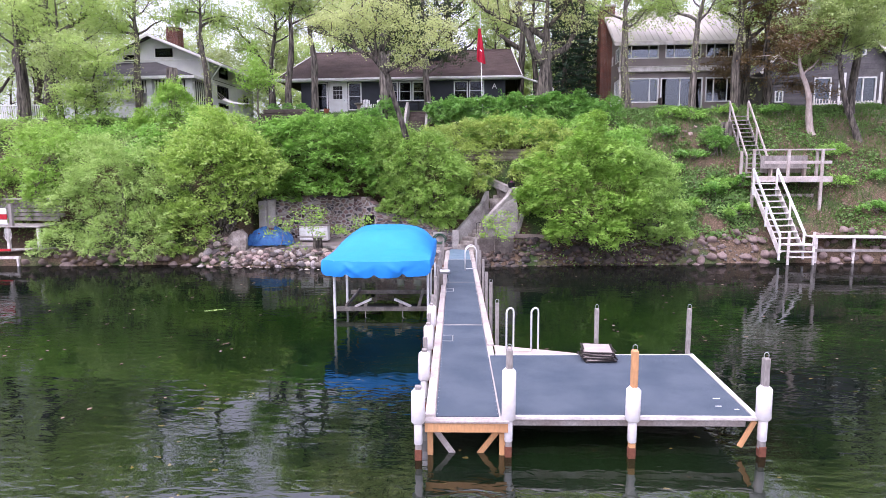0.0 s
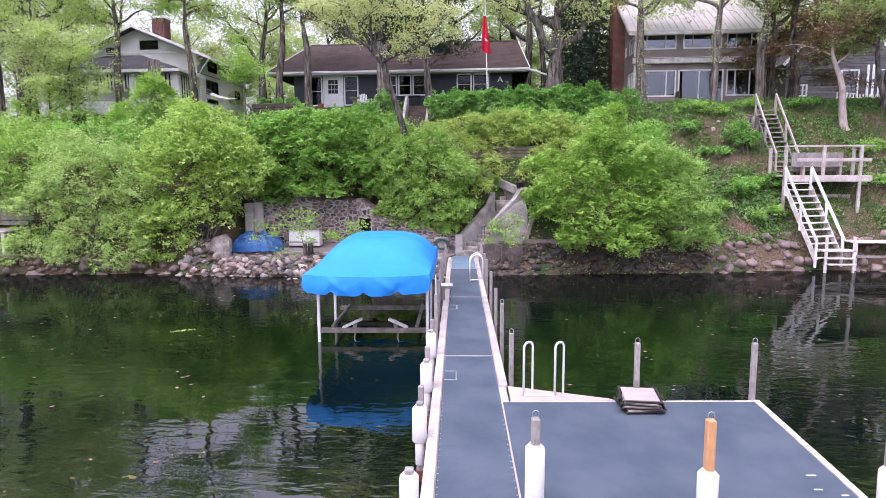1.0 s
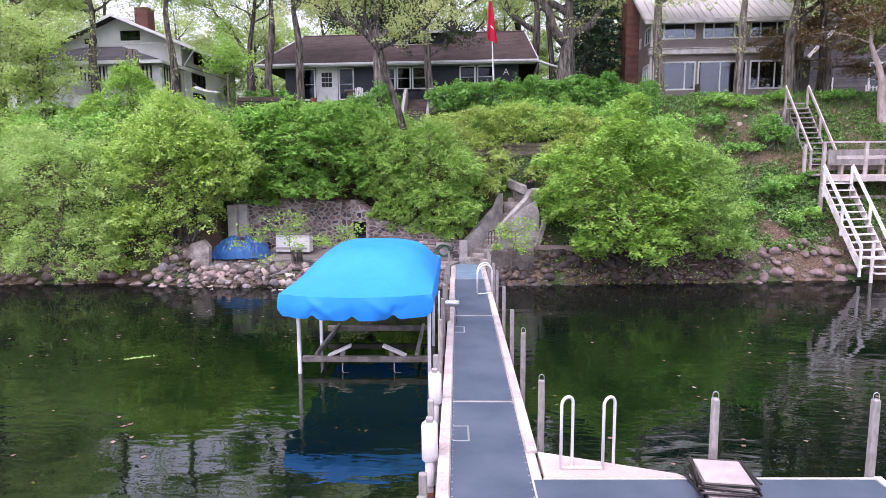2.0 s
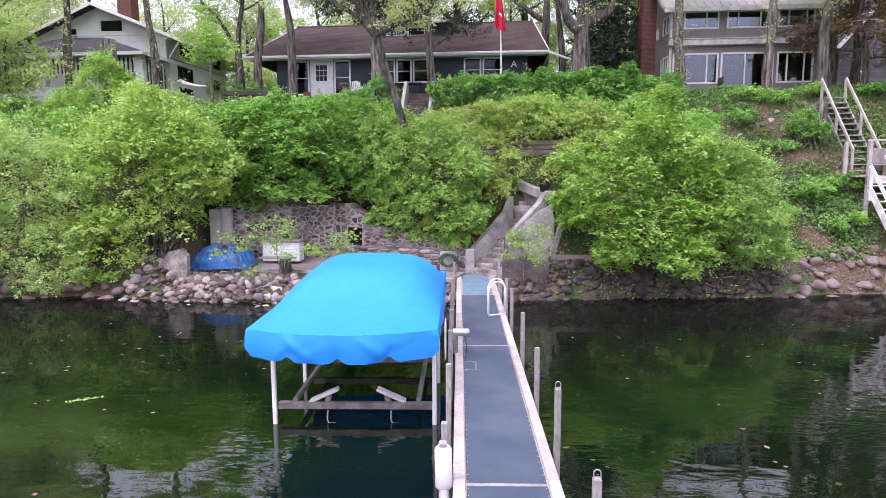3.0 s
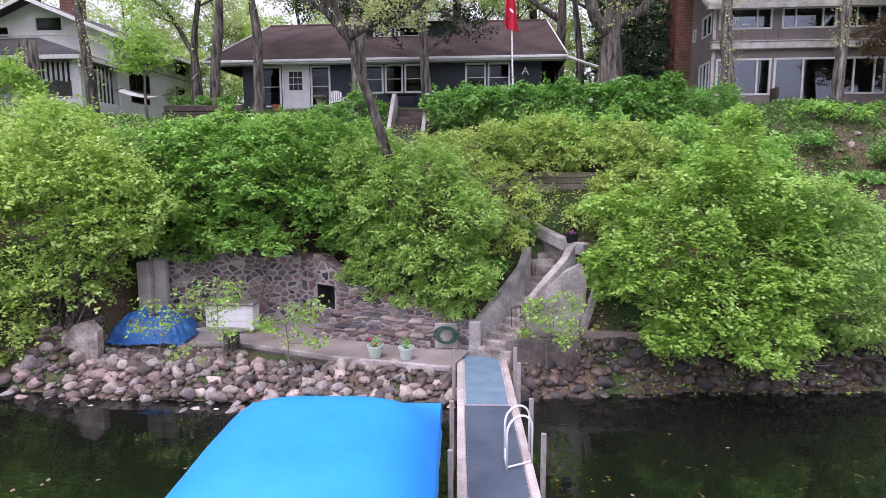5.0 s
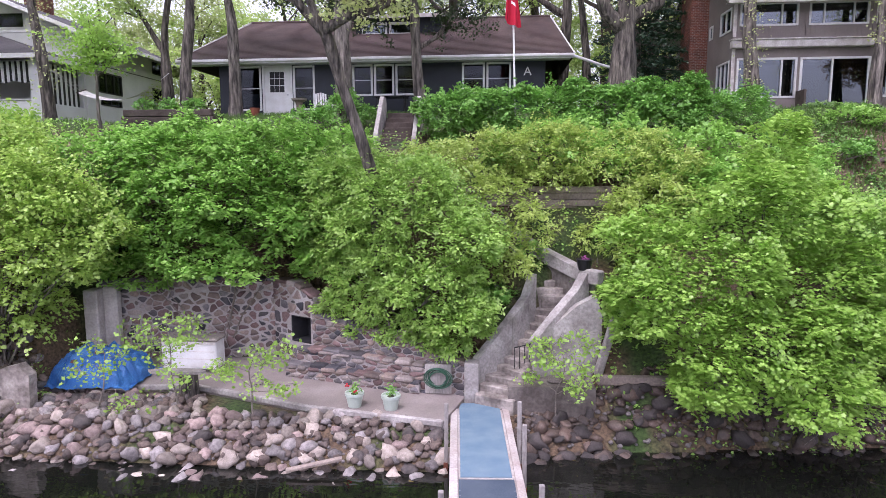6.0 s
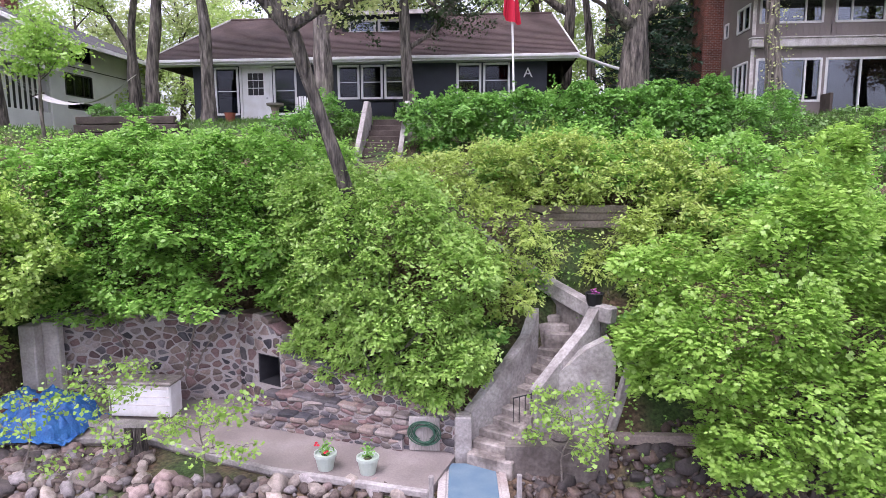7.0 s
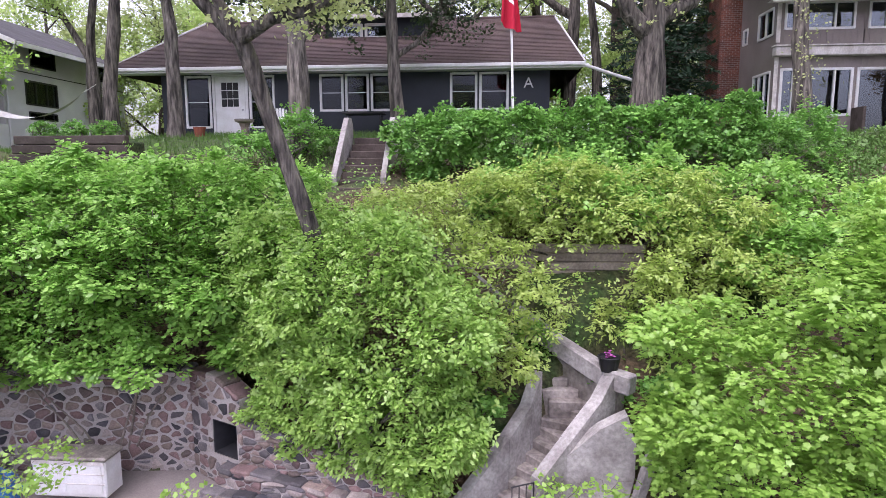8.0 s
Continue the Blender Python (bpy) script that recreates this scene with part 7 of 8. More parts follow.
part("frame_post", Shape().beam((-21.9, 26.8, -0.6), (-21.9, 26.8, 0.35), 0.1, 0.1), WORN_WHITE, od)
rp_ = Shape()
for k in range(7):
    rp_.tube([(-23.0 + 0.05 * k, 27.45, 1.7), (-23.05 + 0.07 * k, 27.42, 1.3 - 0.06 * (k % 3)), (-22.95 + 0.03 * k, 27.45, 1.1)], 0.014, 5)
part("rope", rp_, ROPE, od, "bundle of white rope")

# ---------------------------------------------------------------- plants
NR = np.random.RandomState(7)


def unit(v):
    return v / np.maximum(np.linalg.norm(v, axis=-1, keepdims=True), 1e-6)


def blades(p, nrm, size, width=0.42, fold=0.12, r=NR, along=None, lobed=False):
    """Leaf blades at points p facing nrm: base, side, tip, side; lobed ones have two side points more."""
    n = len(p)
    t = unit(np.cross(nrm, unit(r.normal(size=(n, 3)))))
    if along is not None:
        t = unit(along - nrm * np.sum(along * nrm, 1, keepdims=True) + t * 0.3)
    s = np.cross(nrm, t)
    L = (size * r.uniform(0.6, 1.3, n))[:, None]
    drop = -nrm * L * fold
    at_ = lambda a, b, d: p + t * L * a + s * L * b + drop * d
    if lobed == "oval":
        return np.stack([at_(-0.45, 0, 0), at_(-0.16, width * 0.82, 0.8), at_(0.2, width * 0.8, 1), at_(0.58, 0, 0.6), at_(0.2, -width * 0.8, 1), at_(-0.16, -width * 0.82, 0.8)], 1)
    if lobed:
        half = ((-0.3, 0.36, 0.5), (-0.06, 0.26, 0.1), (0.12, 0.5, 0.7), (0.24, 0.18, 0.1))
        return np.stack([at_(-0.34, 0, 0)] + [at_(*q) for q in half] + [at_(0.58, 0, 0.8)] + [at_(q[0], -q[1], q[2]) for q in reversed(half)], 1)
    return np.stack([at_(-0.45, 0, 0), at_(0.05, width, 1), at_(0.55, 0, 0.5), at_(0.05, -width, 1)], 1)


def lobes_leaves(lobes, shoots, per, size, spread, r, width=0.42, low=-0.75, up=0.5, lumps=0.2, level=0.0, sub=6, rise=0.25, wild=0.12, lobed=False, grow=1.12):
    """Leaves along arching shoots that grow out of a crown of uneven lobes (cx, cy, cz, rx, ry, rz)."""
    main = np.array(lobes, float) * np.array((1, 1, 1, grow, grow, grow))
    small = []
    for q in main:
        for _ in range(sub):
            d = unit(r.normal(size=3) + np.array((0, -0.4, 0.35)))
            small.append(np.concatenate([q[:3] + d * q[3:] * r.uniform(0.6, 0.9), q[3:].mean() * r.uniform(0.28, 0.52) * np.array((1.1, 1.1, 0.85))]))
    lob = np.concatenate([main * np.array((1, 1, 1, 0.86, 0.86, 0.86))] + ([np.array(small)] if small else []))
    area = lob[:, 3] * lob[:, 4] + lob[:, 3] * lob[:, 5] + lob[:, 4] * lob[:, 5]
    area[:len(main)] *= 0.6
    k = r.choice(len(lob), shoots * 3, p=area / area.sum())
    d = unit(r.normal(size=(shoots * 3, 3)))
    ok = d[:, 2] > low
    k, d = k[ok], d[ok]
    d[:, 2] *= 1 - level * 0.6
    far = 1 + lumps * np.sin(d[:, 0] * 5 + k * 1.7) * np.sin(d[:, 1] * 6 + k * 2.3) + r.normal(size=len(k)) * 0.1
    longer = r.uniform(size=len(k)) < wild
    far = far + longer * r.uniform(0.1, 0.4, len(k))
    o = lob[k, :3] + d * lob[k, 3:] * 0.4
    e = lob[k, :3] + d * lob[k, 3:] * far[:, None] + np.array((0, 0, 1.0)) * (rise * lob[k, 5] * r.uniform(0.2, 1, len(k)) * (1 + longer))[:, None] * (1 - level)
    keep = np.ones(len(e), bool)
    for j, q in enumerate(lob):
        keep &= ~((np.sum(((e - q[:3]) / q[3:]) ** 2, 1) < 0.55) & (k != j))
    o, e, d = o[keep][:shoots], e[keep][:shoots], d[keep][:shoots]
    n = len(o)
    m = (o + e) / 2 + np.stack([r.normal(size=n) * 0.08, r.normal(size=n) * 0.08, r.uniform(-0.02, 0.16, n)], 1)
    f = r.uniform(0.12, 1.0, (n, per, 1)) ** 0.75
    o_, m_, e_ = o[:, None], m[:, None], e[:, None]
    p = o_ * (1 - f) ** 2 + m_ * 2 * f * (1 - f) + e_ * f * f
    tan = unit((m_ - o_) * (1 - f) + (e_ - m_) * f)
    refv = unit(np.array((0, 0, 1.0)) + r.normal(size=(n, 1, 3)) * (0.55 - 0.35 * level))
    side = unit(np.cross(tan, refv))
    face = np.cross(side, tan)
    w = r.uniform(-1, 1, (n, per, 1))
    p = p + side * w * spread * (1.25 - 0.85 * f) + r.normal(size=p.shape) * spread * 0.16 - np.array((0, 0, 0.25)) * spread * np.abs(w)
    nrm = unit(face + np.array((0, 0, up)) + d[:, None] * 0.3 + r.normal(size=p.shape) * 0.36)
    lie = tan * 0.6 + side * np.sign(w) * 0.8 + np.array((0, 0, -0.3))
    return blades(p.reshape(-1, 3), nrm.reshape(-1, 3), size, width, r=r, along=lie.reshape(-1, 3), lobed=lobed, fold=0.07 if lobed is True else 0.12)


def stem(base, lobes, r, rad=0.03):
    """One thin stem from the foot of a shrub into a lobe."""
    q = lobes[r.randint(len(lobes))]
    b = Vector(base) + Vector((r.uniform(-0.4, 0.4), r.uniform(-0.3, 0.3), -0.1))
    e = Vector(q[:3]) + Vector([r.uniform(-0.85, 0.85) * q[3 + i] for i in range(3)])
    m = b.lerp(e, 0.5) + Vector((r.uniform(-0.3, 0.3), r.uniform(-0.3, 0.3), r.uniform(0, 0.4)))
    q2 = b.lerp(e, 0.8) + Vector((r.uniform(-0.2, 0.2), r.uniform(-0.2, 0.2), r.uniform(0, 0.3)))
    return Shape().tube([b, m, q2, e], [rad, rad * 0.7, rad * 0.4, rad * 0.15], 5, False)


def shrub(name, label, lobes, leaf, sprays, per, size, spread, seed, base=None, bark=TWIG, n_stems=10, category="shrub", **kw):
    """A shrub: stems and a crown of leaf sprays over its lobes."""
    r = np.random.RandomState(seed)
    lob = np.array(lobes, float)
    if base is None:
        c = lob[:, :3].mean(0)
        base = (c[0], c[1], land(c[0], c[1]))
    t = thing(name, base, label, category)
    for _ in range(n_stems):
        part("stem", stem(base, lobes, r), bark, t, smooth=True, recalc=False)
    quads("foliage", lobes_leaves(lobes, sprays, per, size, spread, r, **kw), leaf, t, base, kind="stuff", n={True: 10, "oval": 6}.get(kw.get("lobed"), 4))
    return t


def rough_trunk(s, pts, radii, seed, sides=18, steps=4):
    """A trunk with furrowed, lumpy bark relief."""
    full, rr = [], []
    for i in range(len(pts) - 1):
        for j in range(steps):
            full.append(pts[i].lerp(pts[i + 1], j / steps))
            rr.append(radii[i] + (radii[i + 1] - radii[i]) * j / steps)
    full.append(pts[-1])
    rr.append(radii[-1])
    k = len(s.v)
    s.tube(full, rr, sides)
    for i, c in enumerate(full):
        for j in range(sides):
            q = k + i * sides + j
            v = Vector(s.v[q]) - c
            u = v.normalized()
            lump = 0.14 * noise.noise(Vector((u.x * 1.3, u.y * 1.3, c.z * 0.7 + seed))) + 0.16 * noise.noise(Vector((u.x * 6, u.y * 6, c.z * 1.1 + seed * 3)))
            s.v[q] = tuple(c + v * (1 + lump))


def tree(name, label, base, height, rad, bark, leaf, seed, crown_from=0.4, reach=3.5, limbs=11, subs=6, per_tip=70, size=0.12, tip=0.55, lean=(0, 0), wobble=0.25, top_lean=(0, 0), category="tree", flare=1.5, shape_up=0.55, drop=0.1, forks=(), rough=False):
    """A tree: tapered trunk, limbs and twigs, leaf clumps at their ends; forks are (height share, azimuth, rise, length) of great limbs."""
    r = np.random.RandomState(seed)
    t = thing(name, base, label, category)
    b = Vector(base)
    pts, radii = [], []
    for i in range(11):
        f = i / 10
        wob = Vector((math.sin(f * 5 + seed) + 0.4 * math.sin(f * 13 + seed * 3), math.cos(f * 4 + seed * 2) + 0.4 * math.sin(f * 11 + seed), 0)) * wobble * min(1, f * 1.6)
        pts.append(b + Vector((lean[0] * f * height + top_lean[0] * f * f * height, lean[1] * f * height + top_lean[1] * f * f * height, f * height - 0.25)) + wob)
        cut = 1
        for g in forks:
            cut *= 0.8 if f > g[0] else 1
        radii.append(rad * (1 - 0.82 * f ** 1.1) * cut * (flare if i == 0 else 1))
    pts.insert(1, pts[0].lerp(pts[1], 0.35))
    radii.insert(1, rad * 1.08)
    s = Shape()
    if rough:
        rough_trunk(s, pts, radii, seed)
    else:
        s.tube(pts, radii, 12)
    tips, dirs = [], []
    def at(f):
        k = f * 10
        i = min(int(k), 9)
        full = [pts[0]] + pts[2:]
        rr = [radii[0]] + radii[2:]
        return full[i].lerp(full[i + 1], k - i), rr[i] + (rr[i + 1] - rr[i]) * (k - i)
    def grow(p, d, ln, r0, segs, bend, n_subs, sub_len):
        limb, lr = [p], [r0]
        q = p
        for i in range(segs):
            d = (d + Vector((r.uniform(-bend, bend), r.uniform(-bend, bend), r.uniform(-bend * 0.45, bend * 0.7)))).normalized()
            q = q + d * ln / segs
            limb.append(q)
            lr.append(r0 * (1 - (i + 1) / (segs * 1.15)))
        if rough and r0 > 0.09:
            rough_trunk(s, limb, lr, seed + r0 * 9, 12, 3)
        else:
            s.tube(limb, lr, 7, False)
        for j in range(n_subs):
            g = r.uniform(0.3, 1)
            i = min(int(g * segs), segs - 1)
            o = limb[i].lerp(limb[i + 1], g * segs - i)
            dd = (d + Vector((r.normal() * 0.8, r.normal() * 0.8, r.normal() * 0.5))).normalized()
            e = o + dd * sub_len * r.uniform(0.5, 1.2)
            m = o.lerp(e, 0.5) + Vector((r.uniform(-0.16, 0.16), r.uniform(-0.16, 0.16), r.uniform(-0.05, 0.15)))
            a = lr[min(i + 1, segs)]
            s.tube([o, m, e], [a * 0.5 + 0.008, a * 0.3 + 0.005, 0.004], 5, False)
            tips.extend((tuple(e), tuple(m)))
    for f, az, rise, ln in forks:
        p, pr = at(f)
        grow(p, Vector((math.cos(az), math.sin(az), rise)).normalized(), ln, pr * 0.8, 8, 0.5, subs * 3, reach * 0.45)
    for k in range(limbs):
        f = crown_from + (0.97 - crown_from) * (k + r.uniform(0, 0.8)) / limbs
        p, pr = at(f)
        az = k * 2.4 + r.uniform(-0.5, 0.5)
        ln = reach * (1.1 - 0.55 * (f - crown_from) / (1 - crown_from)) * r.uniform(0.75, 1.2)
        grow(p, Vector((math.cos(az), math.sin(az), shape_up * r.uniform(0.5, 1.4))).normalized(), ln, pr * 0.55, 4, 0.38, subs, reach * 0.35)
    part("trunk", s, bark, t, smooth=True, recalc=False)
    tp = np.repeat(np.array(tips), per_tip, 0)
    n = len(tp)
    tw = np.repeat(r.normal(size=(len(tips), 6, 3)) * tip * np.array((0.8, 0.8, 0.5)), math.ceil(per_tip / 6), 1)[:, :per_tip].reshape(-1, 3)
    p = tp + tw + r.normal(size=(n, 3)) * tip * np.array((0.33, 0.33, 0.16)) + np.array((0, 0, -drop))
    nrm = unit(np.array((0, 0, 0.6)) + r.normal(size=(n, 3)) * 0.5)
    quads("crown", blades(p, nrm, size, 0.4, r=r), leaf, t, base, kind="stuff")
    return t


def gz_(x, y):
    return (x, y, land(x, y) - 0.05)


# shrubs on the bank and over the water
shrub("willow_shrub", "pale grey-green willow shrub leaning over the water", [(-18.2, 28.6, 2.9, 2.0, 1.4, 2.2), (-16.6, 28.4, 4.1, 1.7, 1.4, 2.0), (-20.4, 28.6, 1.9, 1.5, 1.2, 1.7), (-16.6, 27.9, 1.5, 1.9, 1.2, 1.4), (-19.2, 29.3, 4.9, 1.5, 1.3, 1.4), (-17.2, 27.1, 0.85, 1.6, 0.8, 0.65), (-19.8, 27.0, 0.9, 1.4, 0.8, 0.7), (-15.4, 27.3, 0.8, 1.1, 0.7, 0.6)],
      LEAF_WILLOW, 3200, 15, 0.1, 0.2, 21, lumps=0.3, sub=9, width=0.26, bark=BARK_PALE, n_stems=24)
shrub("honeysuckle_shrub", "large yellow-green honeysuckle shrub on the bank", [(-13.6, 29.0, 3.9, 1.9, 1.5, 2.2), (-12.4, 29.3, 2.9, 1.4, 1.2, 1.7), (-14.0, 28.3, 1.7, 1.6, 1.2, 1.4), (-12.7, 29.8, 5.7, 1.7, 1.3, 1.5), (-10.9, 29.7, 4.4, 1.2, 1.1, 1.5)],
      LEAF_HONEY, 3200, 15, 0.1, 0.2, 22, lumps=0.32, sub=10, bark=BARK_PALE, n_stems=34, wild=0.2)
shrub("bank_shrub", "bright green shrub at the foot of the bank", [(-22.0, 29.4, 4.2, 1.7, 1.4, 1.7), (-24.2, 29.8, 3.6, 2.0, 1.5, 2.0), (-26.2, 30, 3.4, 2.0, 1.5, 2.0), (-22.6, 30.4, 5.6, 1.8, 1.3, 1.2)], LEAF_BRIGHT, 1500, 20, 0.1, 0.25, 23, bark=BARK_PALE, n_stems=16)
shrub("bank_shrub", "tall bright green shrub below the stucco house", [(-17.0, 33.2, 8.0, 1.0, 1.0, 1.3), (-16.2, 33.0, 7.0, 1.3, 1.1, 1.3), (-18.2, 33.0, 6.7, 1.2, 1.0, 1.2), (-15.0, 32.8, 6.6, 1.2, 1.0, 1.2)], LEAF_BRIGHT, 1500, 18, 0.09, 0.22, 24, wild=0.25)
shrub("bank_shrub", "leafy green shrub on the slope", [(-14.2, 31.6, 5.9, 1.6, 1.2, 1.3), (-16.8, 31.2, 5.4, 1.7, 1.3, 1.3), (-19.6, 31.6, 5.6, 1.7, 1.3, 1.2), (-11.6, 32.2, 6.1, 1.4, 1.1, 1.2)], LEAF_MID, 1700, 14, 0.11, 0.22, 25)
shrub("lilac_shrub", "dense dark green shrub above the stone wall", [(-9.6, 31.7, 5.3, 1.5, 1.3, 1.5), (-7.4, 31.6, 5.4, 1.5, 1.3, 1.5), (-5.7, 31.9, 5.2, 1.2, 1.1, 1.5), (-8.5, 31.3, 4.1, 1.7, 1.0, 0.9), (-6.6, 32.4, 6.5, 1.4, 1.1, 1.0), (-8.8, 32.6, 6.7, 1.4, 1.1, 0.9), (-10.4, 32.4, 6.2, 1.0, 1.0, 0.9), (-9.2, 31.0, 3.45, 1.5, 0.55, 0.45), (-7.2, 31.0, 3.5, 1.2, 0.5, 0.45), (-4.9, 31.5, 3.6, 0.8, 0.6, 0.6), (-10.2, 31.2, 3.3, 0.9, 0.5, 0.4)],
      LEAF_MID, 3600, 14, 0.118, 0.2, 26, lobed="oval", width=0.34, up=0.8, level=0.3, lumps=0.3, sub=9)
shrub("mock_orange_shrub", "spreading yellow-green shrub draped over the wall", [(-3.0, 30.8, 4.7, 1.2, 1.0, 1.1), (-1.7, 30.4, 4.3, 1.5, 1.1, 1.4), (-1.7, 30.0, 3.1, 0.9, 0.7, 0.9), (-0.9, 30.5, 4.1, 0.9, 0.8, 0.85), (-3.7, 31.2, 5.3, 1.2, 1.0, 1.0), (-2.4, 31.2, 5.6, 1.1, 1.0, 0.7), (-1.0, 29.9, 2.6, 0.8, 0.6, 0.7), (-2.6, 30.6, 4.9, 1.1, 0.9, 0.8), (-3.5, 30.75, 3.5, 0.75, 0.5, 0.55), (-4.2, 31.05, 3.5, 0.8, 0.6, 0.7), (-2.5, 30.3, 3.1, 0.8, 0.6, 0.7), (-3.9, 30.95, 2.75, 0.7, 0.45, 0.5), (-3.0, 30.6, 2.55, 0.8, 0.5, 0.5), (-2.0, 30.25, 2.35, 0.8, 0.5, 0.55), (-1.3, 30.0, 2.0, 0.55, 0.45, 0.55), (-4.5, 31.0, 2.45, 0.55, 0.35, 0.4), (-3.6, 30.75, 2.15, 0.6, 0.35, 0.35), (-2.7, 30.45, 2.0, 0.6, 0.35, 0.35), (-1.8, 30.15, 1.8, 0.5, 0.35, 0.35), (-5.0, 31.7, 4.6, 0.8, 0.7, 0.8)],
      LEAF_FRESH, 4300, 15, 0.094, 0.18, 27, lobed="oval", width=0.3, lumps=0.34, sub=10, wild=0.2, bark=BARK_PALE, n_stems=18)
shrub("honeysuckle_shrub", "airy olive-tinged shrub above the timber wall", [(-0.6, 33.0, 6.5, 1.2, 0.8, 0.55), (1.2, 33.3, 6.6, 1.3, 0.8, 0.6), (2.9, 33.2, 6.4, 1.3, 0.9, 0.7), (4.2, 32.8, 6.0, 1.1, 0.9, 0.8), (4.6, 32.2, 5.1, 1.0, 0.8, 0.9), (3.7, 32.3, 5.0, 0.8, 0.6, 0.9), (-1.8, 32.4, 6.2, 1.1, 0.8, 0.6), (0.5, 33.7, 5.95, 0.9, 0.3, 0.35), (1.8, 33.7, 5.95, 0.9, 0.3, 0.35), (0.2, 32.75, 5.85, 0.8, 0.35, 0.32), (1.5, 32.75, 5.9, 0.9, 0.35, 0.32)],
      LEAF_OLIVE, 2500, 13, 0.1, 0.18, 28, lobed="oval", width=0.24, lumps=0.34, sub=9, wild=0.3, rise=0.15, bark=BARK, n_stems=14, base=(2.5, 33.5, 5.0))
shrub("honeysuckle_shrub", "thin olive shrub hanging over the stair wall", [(-1.2, 31.5, 5.6, 1.1, 0.7, 0.6), (-0.2, 31.4, 5.1, 1.0, 0.6, 0.75), (0.7, 31.6, 4.7, 0.9, 0.6, 0.7), (-0.2, 31.0, 4.3, 0.8, 0.5, 0.5), (0.3, 30.9, 3.6, 0.6, 0.4, 0.5)],
      LEAF_OLIVE, 620, 11, 0.1, 0.17, 58, lobed="oval", width=0.24, lumps=0.34, sub=7, wild=0.35, rise=0.1, bark=BARK_PALE, n_stems=14, base=(-1.0, 31.9, 3.9))
shrub("honeysuckle_shrub", "sparse olive shrub before the timber wall", [(2.9, 31.7, 4.5, 0.8, 0.6, 0.9), (2.5, 32.3, 4.2, 0.5, 0.4, 0.5), (3.5, 31.3, 3.7, 0.7, 0.6, 0.8)],
      LEAF_OLIVE, 420, 11, 0.1, 0.17, 59, lobed="oval", width=0.24, lumps=0.34, sub=7, wild=0.35, rise=0.1, bark=BARK, n_stems=8, base=(2.75, 32.0, 3.3))
shrub("young_maple", "bright green young maple leaning over the water in layered sprays", [(5.7, 29.2, 6.3, 0.75, 0.8, 0.8), (5.2, 28.9, 5.1, 1.35, 1.2, 0.9), (6.5, 28.9, 5.0, 0.9, 1.0, 0.8), (4.3, 28.8, 3.9, 1.5, 1.2, 0.9), (6.5, 28.8, 3.7, 1.3, 1.2, 0.9), (3.6, 28.7, 2.8, 1.2, 1.0, 0.7), (5.5, 28.2, 2.5, 1.6, 1.2, 0.8), (7.2, 28.7, 2.5, 1.1, 1.1, 0.8), (4.7, 28.1, 1.6, 1.2, 0.9, 0.5), (6.3, 27.8, 1.5, 1.3, 0.9, 0.5), (3.0, 29.3, 4.5, 0.9, 0.8, 0.6), (2.8, 29.1, 3.4, 0.7, 0.7, 0.5)],
      LEAF_BRIGHT, 3300, 17, 0.1, 0.22, 29, sub=9, level=0.25, up=0.85, lobed=True, wild=0.25, lumps=0.25, base=(5.6, 29.6, 0.6), bark=BARK, n_stems=14, category="tree")
shrub("young_tree", "soft green feathery young tree beside the bank", [(8.0, 29.6, 4.3, 0.9, 0.9, 1.0), (8.6, 29.5, 3.2, 1.1, 1.0, 1.1), (9.3, 29.5, 2.1, 1.1, 0.9, 1.0), (9.1, 29.9, 3.9, 0.9, 0.8, 0.9), (8.0, 29.3, 2.2, 0.9, 0.8, 0.9), (9.6, 29.3, 1.3, 0.9, 0.7, 0.6)], LEAF_SOFT, 2000, 15, 0.1, 0.2, 30, lumps=0.3, sub=9, wild=0.3, width=0.3, category="tree", base=(8.6, 30.0, 0.9))
shrub("hedge", "clipped dark green hedge along the lawn edge", [(x, 35.6 + 0.05 * i, 7.86 + 0.025 * i, 1.0, 0.85, 0.94 + 0.05 * math.sin(i * 2.1)) for i, x in enumerate(np.arange(-2.0, 6.4, 0.85))],
      LEAF_DARK, 3300, 15, 0.092, 0.14, 31, category="hedge", lumps=0.06, sub=2, grow=1.0, wild=0.04, rise=0.05, base=(3.2, 35.7, 7.0))
shrub("hedge", "rounded dark green hedge end", [(x, 36.3, 7.7 - 0.12 * i, 1.0, 0.9, 0.9) for i, x in enumerate((6.9, 7.8))], LEAF_DARK, 480, 18, 0.085, 0.17, 32, category="hedge", lumps=0.1, sub=3)
shrub("yew_shrub", "small rounded shrub beside the steps", [(-5.4, 36.4, 7.9, 0.8, 0.7, 0.75), (-6.2, 35.8, 7.5, 0.9, 0.8, 0.7)], LEAF_DARK, 420, 16, 0.075, 0.15, 33, sub=3)
for i, (x, y) in enumerate(((-12.0, 35.45), (-11.2, 35.5), (-10.3, 35.45))):
    shrub("box_bush", "small clipped round bush behind the timber planter", [(x, y, 8.2, 0.38, 0.34, 0.3)], LEAF_DARK, 130, 16, 0.05, 0.08, 440 + i, base=(x, y, 7.9), n_stems=4, sub=0, lumps=0.04, wild=0.0, rise=0.0)
shrub("slope_shrub", "small green shrub on the worn slope", [(13.2, 35.0, 6.3, 0.7, 0.6, 0.6), (13.5, 34.6, 5.9, 0.6, 0.5, 0.5)], LEAF_DARK, 320, 16, 0.075, 0.15, 34, sub=3)
